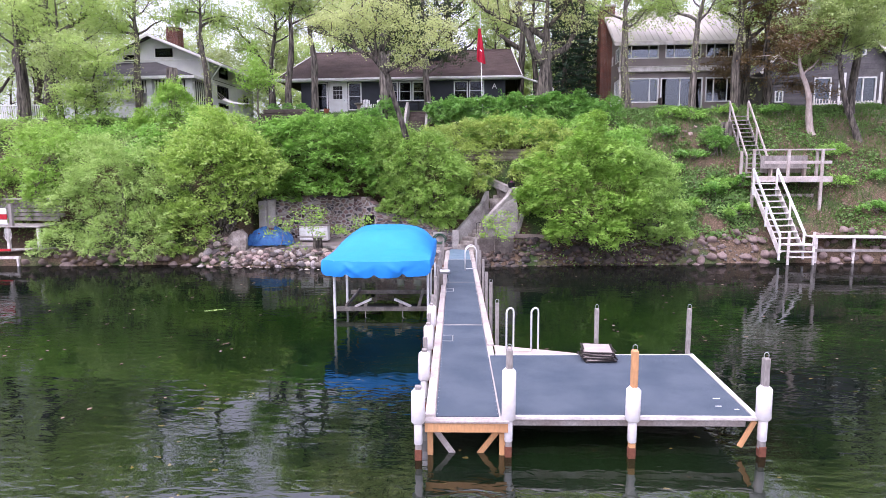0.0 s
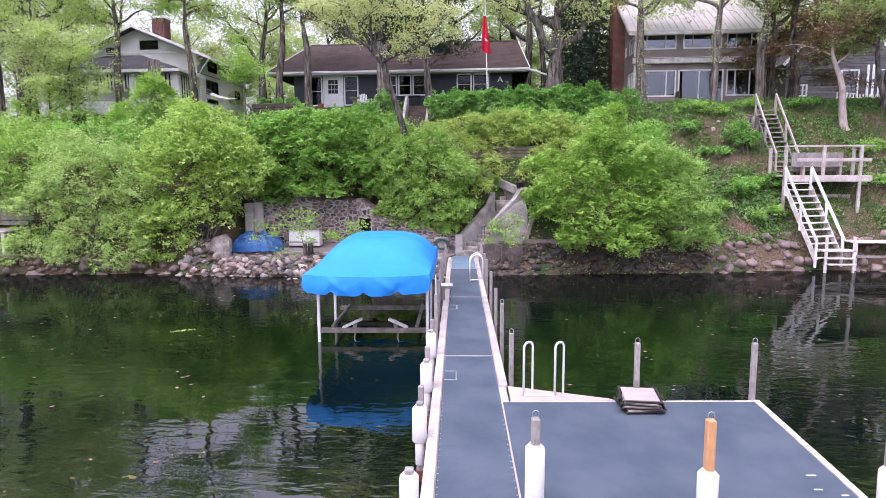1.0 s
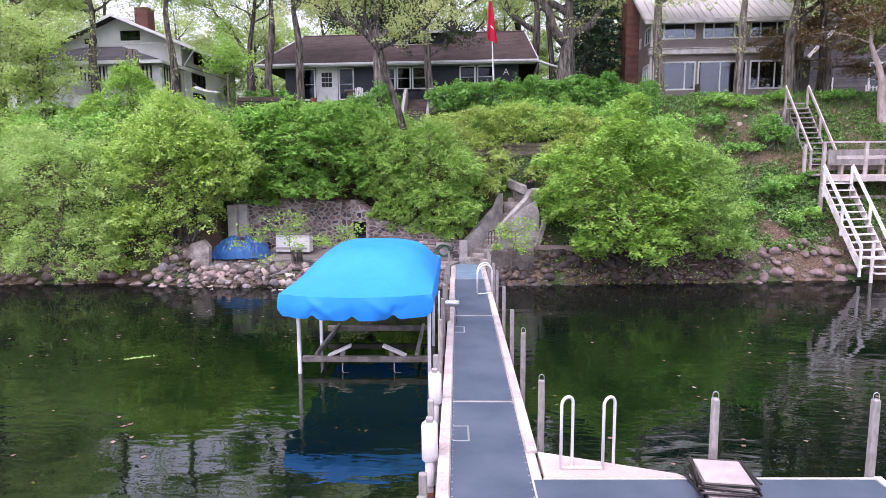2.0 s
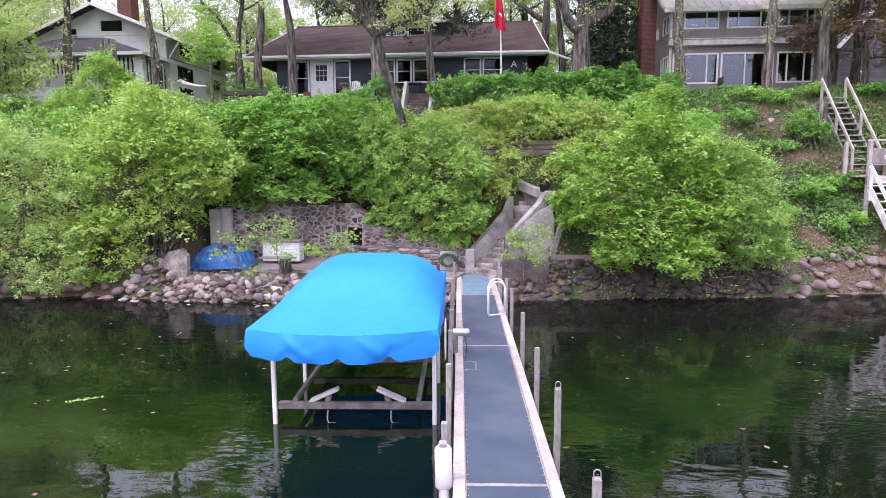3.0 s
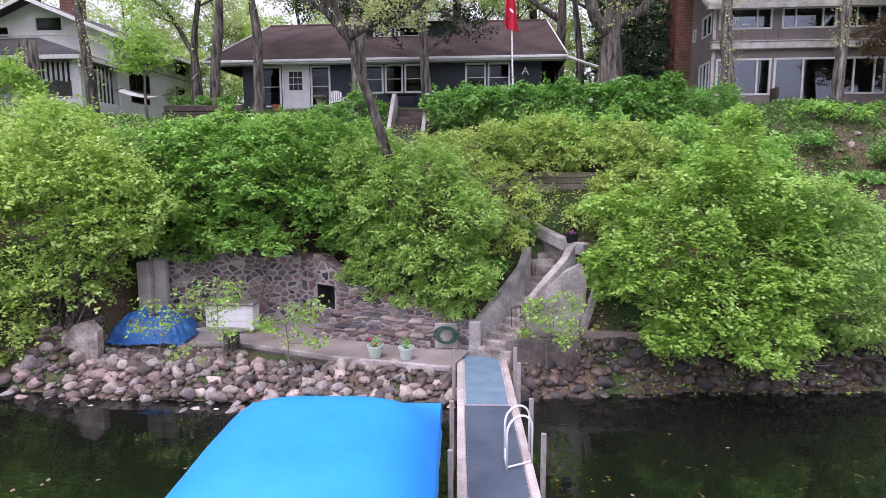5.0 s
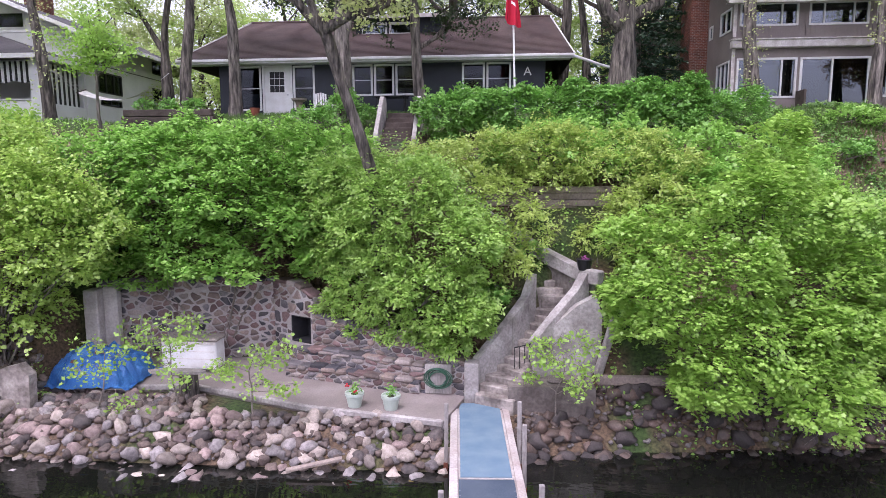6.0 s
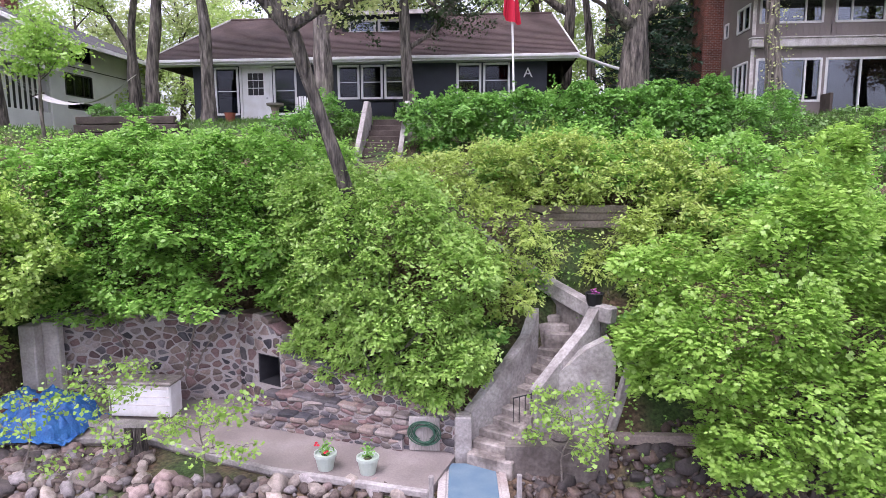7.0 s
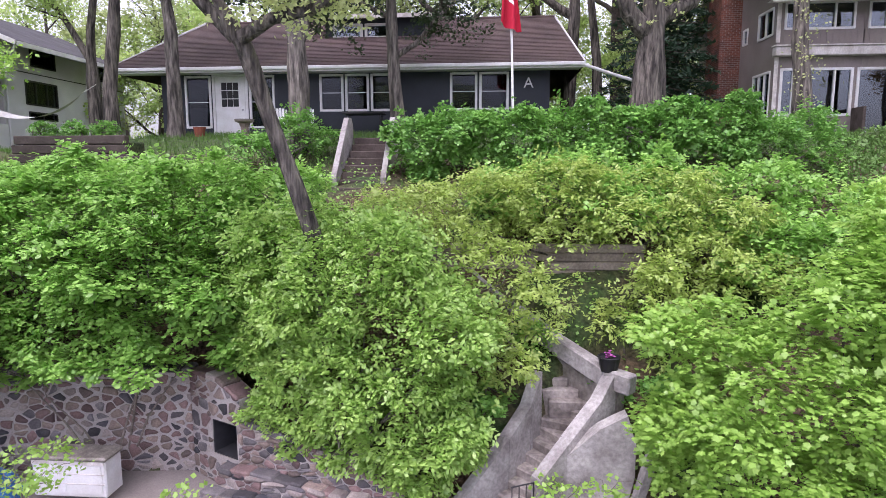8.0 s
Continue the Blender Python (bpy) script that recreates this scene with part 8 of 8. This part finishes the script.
for i, (x, y) in enumerate(((12.4, 32.6), (12.9, 33.0), (10.5, 33.6), (13.4, 31.6), (20.2, 31.8), (19.6, 34.8), (17.5, 37.6), (11.4, 37.4), (10.6, 35.8), (14.6, 37.9), (12.0, 34.6), (19.0, 33.0), (21.4, 33.4), (11.0, 31.9), (13.9, 33.0), (12.6, 36.9), (-0.7, 30.9), (0.1, 31.7), (2.7, 31.1), (3.0, 30.5), (1.9, 31.9))):
    z = land(x, y)
    shrub("slope_plant", "low leafy ground plant on the bank", [(x, y, z + 0.2, 0.75, 0.6, 0.4), (x + 0.5, y + 0.3, z + 0.25, 0.6, 0.5, 0.35)], (LEAF_DARK, LEAF_MID)[i % 2], 130, 13, 0.09, 0.16, 40 + i, n_stems=4, low=-0.1, sub=2)
shrub("bank_shrub", "green undergrowth between the shrubs", [(-4.6, 31.6, 4.4, 1.0, 0.8, 1.0), (-4.2, 32.0, 5.5, 1.1, 0.9, 0.9), (-11.2, 31.5, 4.3, 1.1, 0.9, 1.2), (-12.4, 31.2, 5.0, 1.2, 1.0, 1.2), (-5.2, 32.6, 5.2, 1.2, 1.0, 1.1), (-4.9, 33.6, 6.2, 1.3, 1.0, 0.8), (-6.8, 33.4, 6.6, 1.5, 1.0, 0.8), (-9.4, 33.8, 6.9, 1.6, 1.0, 0.7)], LEAF_MID, 1700, 14, 0.11, 0.2, 55)
shrub("bank_shrub", "green undergrowth below the hedge", [(2.0, 33.8, 6.6, 1.5, 1.0, 0.7), (5.0, 33.6, 6.3, 1.7, 1.1, 0.8), (7.5, 33.2, 5.6, 1.5, 1.2, 0.9), (9.2, 32.2, 4.4, 1.2, 1.1, 0.8), (6.2, 32.4, 5.2, 1.4, 1.0, 0.9), (3.9, 33.4, 6.1, 1.2, 0.8, 0.6), (0.4, 33.9, 6.6, 1.3, 0.7, 0.5), (7.6, 31.2, 4.2, 1.0, 1.0, 0.9), (6.2, 34.2, 6.7, 1.4, 0.8, 0.6), (3.6, 34.4, 6.9, 1.4, 0.7, 0.5), (1.0, 34.4, 6.9, 1.3, 0.7, 0.5), (8.4, 34.4, 6.3, 1.2, 0.9, 0.6)], LEAF_MID, 2500, 14, 0.105, 0.2, 56)
shrub("bank_shrub", "leafy green thicket on the far bank", [(-23.5, 32.4, 6.0, 2.2, 1.4, 1.4), (-27, 32.0, 5.6, 2.4, 1.5, 1.5), (-30.5, 31.6, 5.2, 2.4, 1.5, 1.7), (-26, 34.4, 7.3, 2.4, 1.3, 0.8), (-30, 34.2, 7.1, 2.4, 1.3, 0.8), (-22, 34.0, 7.1, 1.8, 1.2, 0.8)],
      LEAF_FRESH, 1300, 16, 0.11, 0.26, 57)

# trees of the bank and lawns
oak = thing("leaning_oak", (-3.4, 31.75, 3.0), "dark gnarled oak leaning over the bank with pale spring leaves", "tree")
os_ = Shape()
rough_trunk(os_, [Vector(q) for q in ((-3.4, 31.75, 3.0), (-3.36, 31.3, 4.6), (-3.34, 30.6, 5.9), (-3.62, 30.4, 7.0), (-4.0, 30.25, 8.2), (-4.24, 29.98, 9.2), (-4.5, 29.7, 9.8))], [0.24, 0.18, 0.155, 0.145, 0.135, 0.15, 0.1], 5, 16, 6)
orng = np.random.RandomState(61)
otw = Shape()
otips = []
for k, pts_ in enumerate((((-4.2, 29.2, 9.5), (-4.7, 28.9, 10.1), (-5.5, 28.7, 10.5), (-6.6, 28.8, 11.1), (-7.6, 28.9, 11.4)), ((-4.1, 29.2, 9.5), (-3.5, 29.0, 9.75), (-2.9, 29.0, 9.85), (-2.5, 29.2, 10.4), (-1.9, 29.3, 11.2)),
                          ((-4.3, 29.1, 9.8), (-4.6, 28.7, 10.7), (-4.4, 28.5, 11.6), (-4.8, 28.3, 12.8)), ((-2.9, 29.0, 9.85), (-2.2, 28.7, 10.1), (-1.5, 28.6, 10.9), (-0.9, 28.7, 11.6)),
                          ((-4.6, 28.9, 10.2), (-5.0, 28.2, 11.0), (-5.6, 27.7, 12.0)), ((-4.4, 28.9, 10.4), (-3.6, 28.9, 11.4), (-3.0, 29.2, 12.6)), ((-5.5, 28.7, 10.5), (-5.9, 29.4, 11.5), (-6.3, 29.8, 12.4)))):
    pts_ = [(x - 0.13, y + 0.65, z - 0.17) for x, y, z in pts_]
    limb_ = Shape().tube(pts_, [0.13 * (1 - 0.8 * i / (len(pts_) - 1)) * (0.75 if k > 1 else 1) for i in range(len(pts_))], 8, False)
    part("limb", limb_, BARK, oak, smooth=True, recalc=False)
    for q in range(13):
        f = orng.uniform(0.35, 1) * (len(pts_) - 1)
        i = min(int(f), len(pts_) - 2)
        o = Vector(pts_[i]).lerp(Vector(pts_[i + 1]), f - i)
        e = o + Vector((orng.normal() * 0.7, orng.normal() * 0.6, orng.uniform(0.0, 1.0)))
        m = o.lerp(e, 0.5) + Vector((0.12 * orng.normal(), 0.1 * orng.normal(), 0.1))
        otw.tube([o, m, e], [0.028, 0.018, 0.005], 5, False)
        otips += [tuple(e), tuple(m), tuple(o + Vector((orng.normal() * 0.6, orng.normal() * 0.5, orng.uniform(-0.5, 0.3))))]
part("trunk", os_, BARK, oak, smooth=True, recalc=False)
part("twig", otw, BARK, oak, kind="stuff", smooth=True, recalc=False)
ot = np.repeat(np.array(otips), 54, 0)
ot = ot + np.repeat(orng.normal(size=(len(otips), 3)) * 0.15, 54, 0) + orng.normal(size=ot.shape) * np.array((0.19, 0.19, 0.12))
ot = ot[ot[:, 2] > 9.35]
quads("crown", blades(ot, unit(np.array((0, 0, 0.6)) + orng.normal(size=ot.shape) * 0.6), 0.1, 0.36, r=orng), LEAF_OAK, oak, (-3.4, 31.75, 3.0), kind="stuff")
for i, (x, y, h, r, lf, cf, bark, rch, forks) in enumerate((
        (-10.9, 40.2, 9, 0.27, LEAF_OAK, 0.62, BARK_PALE, 3, ((0.6, 2.6, 0.7, 3), (0.7, 0.4, 0.7, 3))), (-5.7, 37.2, 11, 0.33, CEDAR, 0.29, BARK_PALE, 3.0, ((0.3, 0.3, 0.9, 3.5),)), (-3.23, 40.2, 11, 0.24, CEDAR, 0.25, BARK_PALE, 3.4, ()),
        (-13.9, 40.6, 9, 0.27, LEAF_SPRING, 0.6, BARK, 3, ((0.38, 3.3, 1.2, 5), (0.7, 0.5, 0.6, 3))), (-12.15, 38.7, 9, 0.25, LEAF_SPRING, 0.66, BARK, 3, ((0.72, -0.6, 0.6, 3),)),
        (4.1, 37.6, 12, 0.5, LEAF_OAK, 0.5, BARK, 4, ((0.27, 3.0, 0.55, 8), (0.31, 0.15, 0.75, 6), (0.4, 3.5, 0.8, 7), (0.45, -0.4, 0.9, 6))),
        (2.9, 46.5, 13, 0.34, LEAF_SPRING, 0.5, BARK, 4, ((0.4, 3.3, 0.7, 5),)), (4.2, 46.8, 12, 0.24, LEAF_SPRING, 0.5, BARK, 3.4, ()), (9.6, 40.4, 11, 0.3, LEAF_SPRING, 0.5, BARK_PALE, 3, ((0.5, 0.5, 0.9, 3),)), (13.3, 39.0, 11, 0.23, LEAF_SPRING, 0.5, BARK_PALE, 3.5, ((0.5, 2.8, 1.0, 3),)),
        (15.8, 38.7, 9.5, 0.3, LEAF_SPRING, 0.62, BARK, 3, ((0.42, 0.6, 2.2, 5),)), (-27.0, 36.6, 12, 0.38, LEAF_SPRING, 0.3, BARK, 4, ((0.35, 3.0, 0.9, 6), (0.45, 0.4, 0.8, 5))), (-29.2, 37.2, 12, 0.4, LEAF_SPRING, 0.35, BARK, 4, ((0.3, 2.6, 1.0, 6),)),
        (-16.85, 37.4, 9, 0.24, LEAF_SPRING, 0.68, BARK, 2.6, ((0.66, 0.6, 0.7, 3), (0.75, 2.9, 0.7, 3))), (-21.3, 37.0, 9, 0.26, LEAF_SPRING, 0.6, BARK, 2.6, ((0.6, 2.6, 0.8, 3),)), (-22.2, 34.2, 5.2, 0.11, LEAF_SPRING, 0.2, BARK, 2.0, ()), (-25.4, 35.6, 8, 0.16, LEAF_SPRING, 0.3, BARK, 3.2, ()),
        (22.0, 37.8, 9, 0.26, LEAF_SPRING, 0.5, BARK, 3, ((0.5, 2.8, 0.8, 3),)), (24.6, 38.6, 9, 0.3, LEAF_SPRING, 0.5, BARK, 3, ()), (17.2, 41.0, 12, 0.24, LEAF_SPRING, 0.5, BARK, 3.4, ((0.4, 0.2, 0.8, 4),)), (18.6, 41.4, 12, 0.22, LEAF_SPRING, 0.5, BARK, 3.4, ()),
        (-23.6, 34.4, 5.0, 0.1, LEAF_LIME, 0.2, BARK, 2.2, ()))):
    tree("lawn_tree", "tall tree with rough furrowed bark and light spring leaves", gz_(x, y), h, r, bark, lf, 70 + i, cf, rch, 9, 6, 120 if lf is CEDAR else 80 if lf is LEAF_LIME or x < -20 else 64, 0.115, 0.5, drop=0.45 if lf is CEDAR else 0.1, forks=forks, rough=r > 0.15, lean=(0.03 * math.sin(i * 2.3), 0.02 * math.cos(i * 1.7)) if r < 0.4 else (0, 0), wobble=0.22)
tree("young_tree", "slender young tree with bright yellow-green leaves on the bank", gz_(-11.65, 33.05), 5.9, 0.08, BARK, LEAF_BRIGHT, 98, 0.68, 1.2, 8, 5, 26, 0.1, 0.28, lean=(-0.12, 0.02), wobble=0.12, shape_up=0.6, forks=((0.66, 2.7, 1.1, 1.6), (0.7, 0.4, 1.2, 1.1)))
tree("birch", "pale peeling leaning tree above the wooden landing", gz_(19.1, 36.2), 5.6, 0.2, mat("pale_peeling_bark", (0.5, 0.42, 0.38), 0.9, 0.3, 5, 20, 0.7, tint=(0.33, 0.26, 0.23), stretch=(1, 1, 0.3)), LEAF_RED, 95, 0.6, 2.4, 7, 5, 50, 0.12, 0.5, lean=(-0.17, 0.0), wobble=0.14, rough=True)
tree("russet_tree", "tree with russet-brown young foliage", gz_(17.9, 39.2), 7.0, 0.18, BARK, LEAF_RED, 96, 0.25, 2.6, 13, 8, 110, 0.1, 0.45, shape_up=0.15)
tree("oak_tree", "small crooked tree with yellow-green leaves beside the grey house", gz_(21.4, 35.6), 7.4, 0.18, BARK, LEAF_LIME, 97, 0.66, 2.4, 11, 8, 120, 0.1, 0.45, lean=(-0.24, 0), wobble=0.4, rough=True, forks=((0.62, 3.0, 0.9, 2.4), (0.68, 0.2, 0.9, 2.4)))


def spruce(base, h, seed):
    r = np.random.RandomState(seed)
    t = thing("spruce", base, "dark blue-green spruce with drooping boughs", "tree")
    s = Shape().tube([base, (base[0], base[1], base[2] + h)], [0.22, 0.02], 8)
    leaves = []
    for k in range(150):
        f = 0.08 + 0.9 * k / 150
        z, ln, az = base[2] + h * f, 2.6 * (1 - f) + 0.2, k * 2.4
        o = np.array((base[0], base[1], z))
        d = np.array((math.cos(az), math.sin(az), -0.25))
        s.tube([tuple(o), tuple(o + d * ln * 0.6), tuple(o + d * ln + np.array((0, 0, 0.1)))], [0.03, 0.02, 0.005], 4, False)
        n = int(60 * (1 - f)) + 12
        q = r.uniform(0.15, 1, (n, 1))
        p = o + d * ln * q + r.normal(size=(n, 3)) * 0.16 * (1.2 - q) + np.array((0, 0, -0.05))
        leaves.append(blades(p, unit(r.normal(size=(n, 3)) * 0.5 + np.array((0, 0, 1))), 0.32, 0.16, r=r))
    part("trunk", s, BARK, t, recalc=False)
    quads("needle_mass", np.concatenate(leaves), NEEDLE, t, base, kind="stuff")


spruce(gz_(6.0, 44.0), 12, 1)
spruce(gz_(7.6, 47.5), 14, 2)

# woods behind the houses
kinds = []
for i in range(4):
    kinds.append(tree("woodland_tree", "slender woodland tree in fresh spring leaf", (0, 0, 0), 8.8 + 0.8 * i, 0.2, BARK_FAR, (LEAF_WOODS, LEAF_SPRING)[i % 2], 120 + i, 0.1, 3.4, 12, 5, 48, 0.165, 0.7))
spots = []
wr = random.Random(3)
for row, yy in enumerate((54, 62, 72)):
    x = -62 + row * 2
    while x < 62:
        spots.append((x + wr.uniform(-1.5, 1.5), yy + wr.uniform(-2, 2)))
        x += 7.0 + row * 0.8
for i, (x, y) in enumerate(spots):
    m = pose(x, y, land(x, y) - 0.1, 0, 0, wr.uniform(0, 360)) @ Matrix.Diagonal((1, 1, 1, 1))
    if i < 4:
        ob = kinds[i]
    else:
        ob = copy_thing(kinds[i % 4], m)
    ob.matrix_basis = m
    ob["group"] = "woods behind the houses"

for i, (x0, x1, yy) in enumerate(((-34, -19, 51.5), (-19, -12.8, 51.0), (-14, 4, 54.5), (3.5, 9, 53), (9, 20, 55), (18, 36, 53))):
    ur = np.random.RandomState(200 + i)
    lb = [(x, yy + ur.uniform(-1.2, 1.2), 9.6 + ur.uniform(0, 2.2), 1.6, 1.3, ur.uniform(1.3, 2.3)) for x in np.arange(x0, x1, 1.7)]
    lb += [(x, yy + 3 + ur.uniform(-1, 1), 12.6 + ur.uniform(0, 2.0), 1.9, 1.4, ur.uniform(1.2, 1.9)) for x in np.arange(x0, x1, 2.1)]
    shrub("woodland_thicket", "light green spring thicket behind the houses", lb, (LEAF_WOODS, LEAF_SPRING)[i % 2], int(110 * len(lb)), 13, 0.18, 0.45, 210 + i, base=((x0 + x1) / 2, yy, 8.3), n_stems=6, bark=BARK_FAR)

for i, (x, y) in enumerate(((-44, 47), (-38, 50), (-33, 46), (-31, 54), (-36, 42), (-41, 40), (-11, 57), (-6, 58), (27, 57), (33, 50), (36, 45))):
    tree("tall_woodland_tree", "tall woodland tree in pale spring leaf", gz_(x, y), 13 + (i % 3), 0.28, BARK_FAR, (LEAF_SPRING, LEAF_WOODS)[i % 2], 400 + i, 0.12, 4.2, 14, 5, 50, 0.16, 0.75, wobble=0.4)

wr = random.Random(8)
for i in range(22):
    x, y = -44 + 4.2 * i + wr.uniform(-1, 1), (50.5, 57.5)[i % 2] + wr.uniform(-1.2, 1.2)
    if -37 < x < -14 or 12 < x < 30:
        continue
    if -29 < x < 19 and y < 53:
        y += 2.5
    tree("mature_oak", "tall mature oak in spring leaf behind the houses", gz_(x, y), 22.5 + wr.uniform(-1.5, 1.5), 0.36, BARK_FAR, (LEAF_SPRING, LEAF_OAK)[i % 2], 500 + i, 0.25, 4.9, 22, 5, 60, 0.19, 0.85, wobble=0.4)

# low plants, grass and leaf litter on the bank
def scatter(n, box, seed, ok):
    r = np.random.RandomState(seed)
    out = []
    while len(out) < n:
        x, y = r.uniform(box[0], box[1]), r.uniform(box[2], box[3])
        if ok(x, y, r):
            out.append((x, y, land(x, y)))
    return np.array(out), r


patch = lambda x, y: noise.noise(Vector((x * 0.6, y * 0.6, 1)))
p, r = scatter(4200, (9, 26, 30.6, 39), 1, lambda x, y, r: patch(x, y) > 0.02 + r.uniform(-0.15, 0.15) and not (12.2 < x < 14.0 and 33.8 < y < 36.5))
pp = np.repeat(p, 5, 0) + r.normal(size=(len(p) * 5, 3)) * np.array((0.09, 0.09, 0.05)) + np.array((0, 0, 0.1))
quads("bank_plants", blades(pp, unit(r.normal(size=pp.shape) * 0.4 + np.array((0, -0.3, 0.8))), 0.11, r=r), LEAF_HERB, None, (15, 34, 5), "low green plants scattered over the bank", "ground cover", kind="stuff")
p, r = scatter(1500, (9.5, 14.6, 30.6, 34.0), 12, lambda x, y, r: patch(x * 1.3 + 7, y * 1.3) > -0.1 + r.uniform(-0.15, 0.15))
pp = np.repeat(p, 6, 0) + r.normal(size=(len(p) * 6, 3)) * np.array((0.1, 0.1, 0.07)) + np.array((0, 0, 0.14))
quads("bank_herbs", blades(pp, unit(r.normal(size=pp.shape) * 0.4 + np.array((0, -0.3, 0.8))), 0.11, r=r), LEAF_HERB, None, (12, 32, 3), "leafy green herbs at the foot of the bank", "ground cover", kind="stuff")
p, r = scatter(3500, (-26, 9, 28.5, 36), 2, lambda x, y, r: not (-11.4 < x < 2.2 and y < 31.6))
pp = np.repeat(p, 5, 0) + r.normal(size=(len(p) * 5, 3)) * np.array((0.1, 0.1, 0.06)) + np.array((0, 0, 0.12))
quads("bank_plants", blades(pp, unit(r.normal(size=pp.shape) * 0.4 + np.array((0, -0.3, 0.8))), 0.085, r=r), LEAF_MID, None, (-8, 34, 5), "undergrowth between the shrubs", "ground cover", kind="stuff")
p, r = scatter(42000, (-26, 26, 34.6, 42), 3, lambda x, y, r: not (-4.4 < x < -2.5 and y < 38))
t_ = r.uniform(0, 6.28, len(p))
side_ = np.stack([np.cos(t_), np.sin(t_), np.zeros_like(t_)], 1) * 0.014
tipv = np.stack([r.normal(size=len(p)) * 0.04, r.normal(size=len(p)) * 0.04, r.uniform(0.08, 0.2, len(p))], 1)
quads("lawn_grass", np.stack([p - side_, p + side_, p + tipv], 1), GRASS, None, (0, 39, 8), "uncut lawn grass at the top of the bank", "grass", kind="stuff", n=3)
p, r = scatter(15000, (8.5, 26, 31.0, 38.6), 5, lambda x, y, r: patch(x * 0.8 + 4, y * 0.8) > -0.22 + r.uniform(-0.2, 0.2) and not (12.3 < x < 13.2 and 33.4 < y < 36.8))
t_ = r.uniform(0, 6.28, len(p))
side_ = np.stack([np.cos(t_), np.sin(t_), np.zeros_like(t_)], 1) * 0.02
tipv = np.stack([r.normal(size=len(p)) * 0.08, -0.05 + r.normal(size=len(p)) * 0.08, r.uniform(0.1, 0.28, len(p))], 1)
quads("bank_grass", np.stack([p - side_, p + side_, p + tipv], 1), GRASS, None, (15, 34, 5), "rough grass on the steep bank", "grass", kind="stuff", n=3)
p, r = scatter(8000, (9, 26, 30.4, 38), 4, lambda x, y, r: True)
quads("leaf_litter", blades(p + np.array((0, 0, 0.03)), unit(r.normal(size=p.shape) * 0.5 + np.array((0, -0.5, 0.8))), 0.09, r=r), DRY_LEAF, None, (15, 34, 4), "dry brown leaf litter on the bank", "leaf litter", kind="stuff")

# leaves and torn weed floating on the lake
fr = np.random.RandomState(77)
fp_ = np.concatenate([np.stack([fr.uniform(-14, -4.2, 90), fr.uniform(9, 24, 90), np.full(90, -0.062)], 1), np.stack([fr.uniform(2.2, 12, 60), fr.uniform(12.5, 26, 60), np.full(60, -0.062)], 1)])
quads("floating_leaves", blades(fp_, unit(fr.normal(size=fp_.shape) * 0.02 + np.array((0, 0, 1.0))), 0.11, 0.35, 0.02, r=fr), DRY_LEAF, None, (0, 18, 0), "fallen leaves floating on the lake", "leaves", kind="stuff")
fa = fr.uniform(-1, 1, 70)
fw = np.stack([-8.02 + fa * 0.3 + fr.normal(size=70) * 0.02, 18.15 + fa * 0.17 + fr.normal(size=70) * 0.04, np.full(70, -0.058)], 1)
quads("floating_weed", blades(fw, unit(fr.normal(size=fw.shape) * 0.2 + np.array((0, 0, 1.0))), 0.06, 0.26, 0.05, r=fr), LEAF_WILLOW, None, (-8.02, 18.15, 0), "small raft of torn weed floating on the lake", "water weed", kind="stuff")

# thin saplings in front of the patio and the stair
for i, (x, y, h, lx) in enumerate(((-7.75, 28.75, 2.6, -0.05), (-5.75, 28.35, 2.1, 0.02), (1.15, 28.95, 2.2, 0.02), (-9.4, 28.2, 2.0, 0.1))):
    tree("sapling", "thin young sapling with a few bright leaves", gz_(x, y), h, 0.025, TWIG, LEAF_BRIGHT, 140 + i, 0.4, 1.0, (9, 9, 11, 5)[i], 3, 12, 0.1, 0.17, lean=(lx, -0.03), wobble=0.1, flare=1.0, shape_up=0.3)

# leafy sprouts along the bare trunks before the metal-roofed house
for i, (x, y, z0, z1) in enumerate(((9.5, 40.4, 8.6, 13.5), (13.3, 39.0, 10.4, 14), (15.8, 38.7, 11.5, 14), (-21.3, 37.0, 8.6, 13), (-16.85, 37.4, 9.0, 13))):
    sr = np.random.RandomState(300 + i)
    n = 420
    q = np.stack([x + sr.normal(size=n) * 0.22, y - 0.15 + sr.normal(size=n) * 0.2, sr.uniform(z0, z1, n)], 1)
    q += np.stack([np.sin(q[:, 2] * 5 + i) * 0.12, np.zeros(n), np.zeros(n)], 1)
    quads("trunk_sprouts", blades(q, unit(np.array((0, -0.4, 0.6)) + sr.normal(size=q.shape) * 0.6), 0.09, r=sr), LEAF_OAK, None, (x, y, z0), "yellow-green leafy sprouts clinging to a tree trunk", "leaves", kind="stuff")
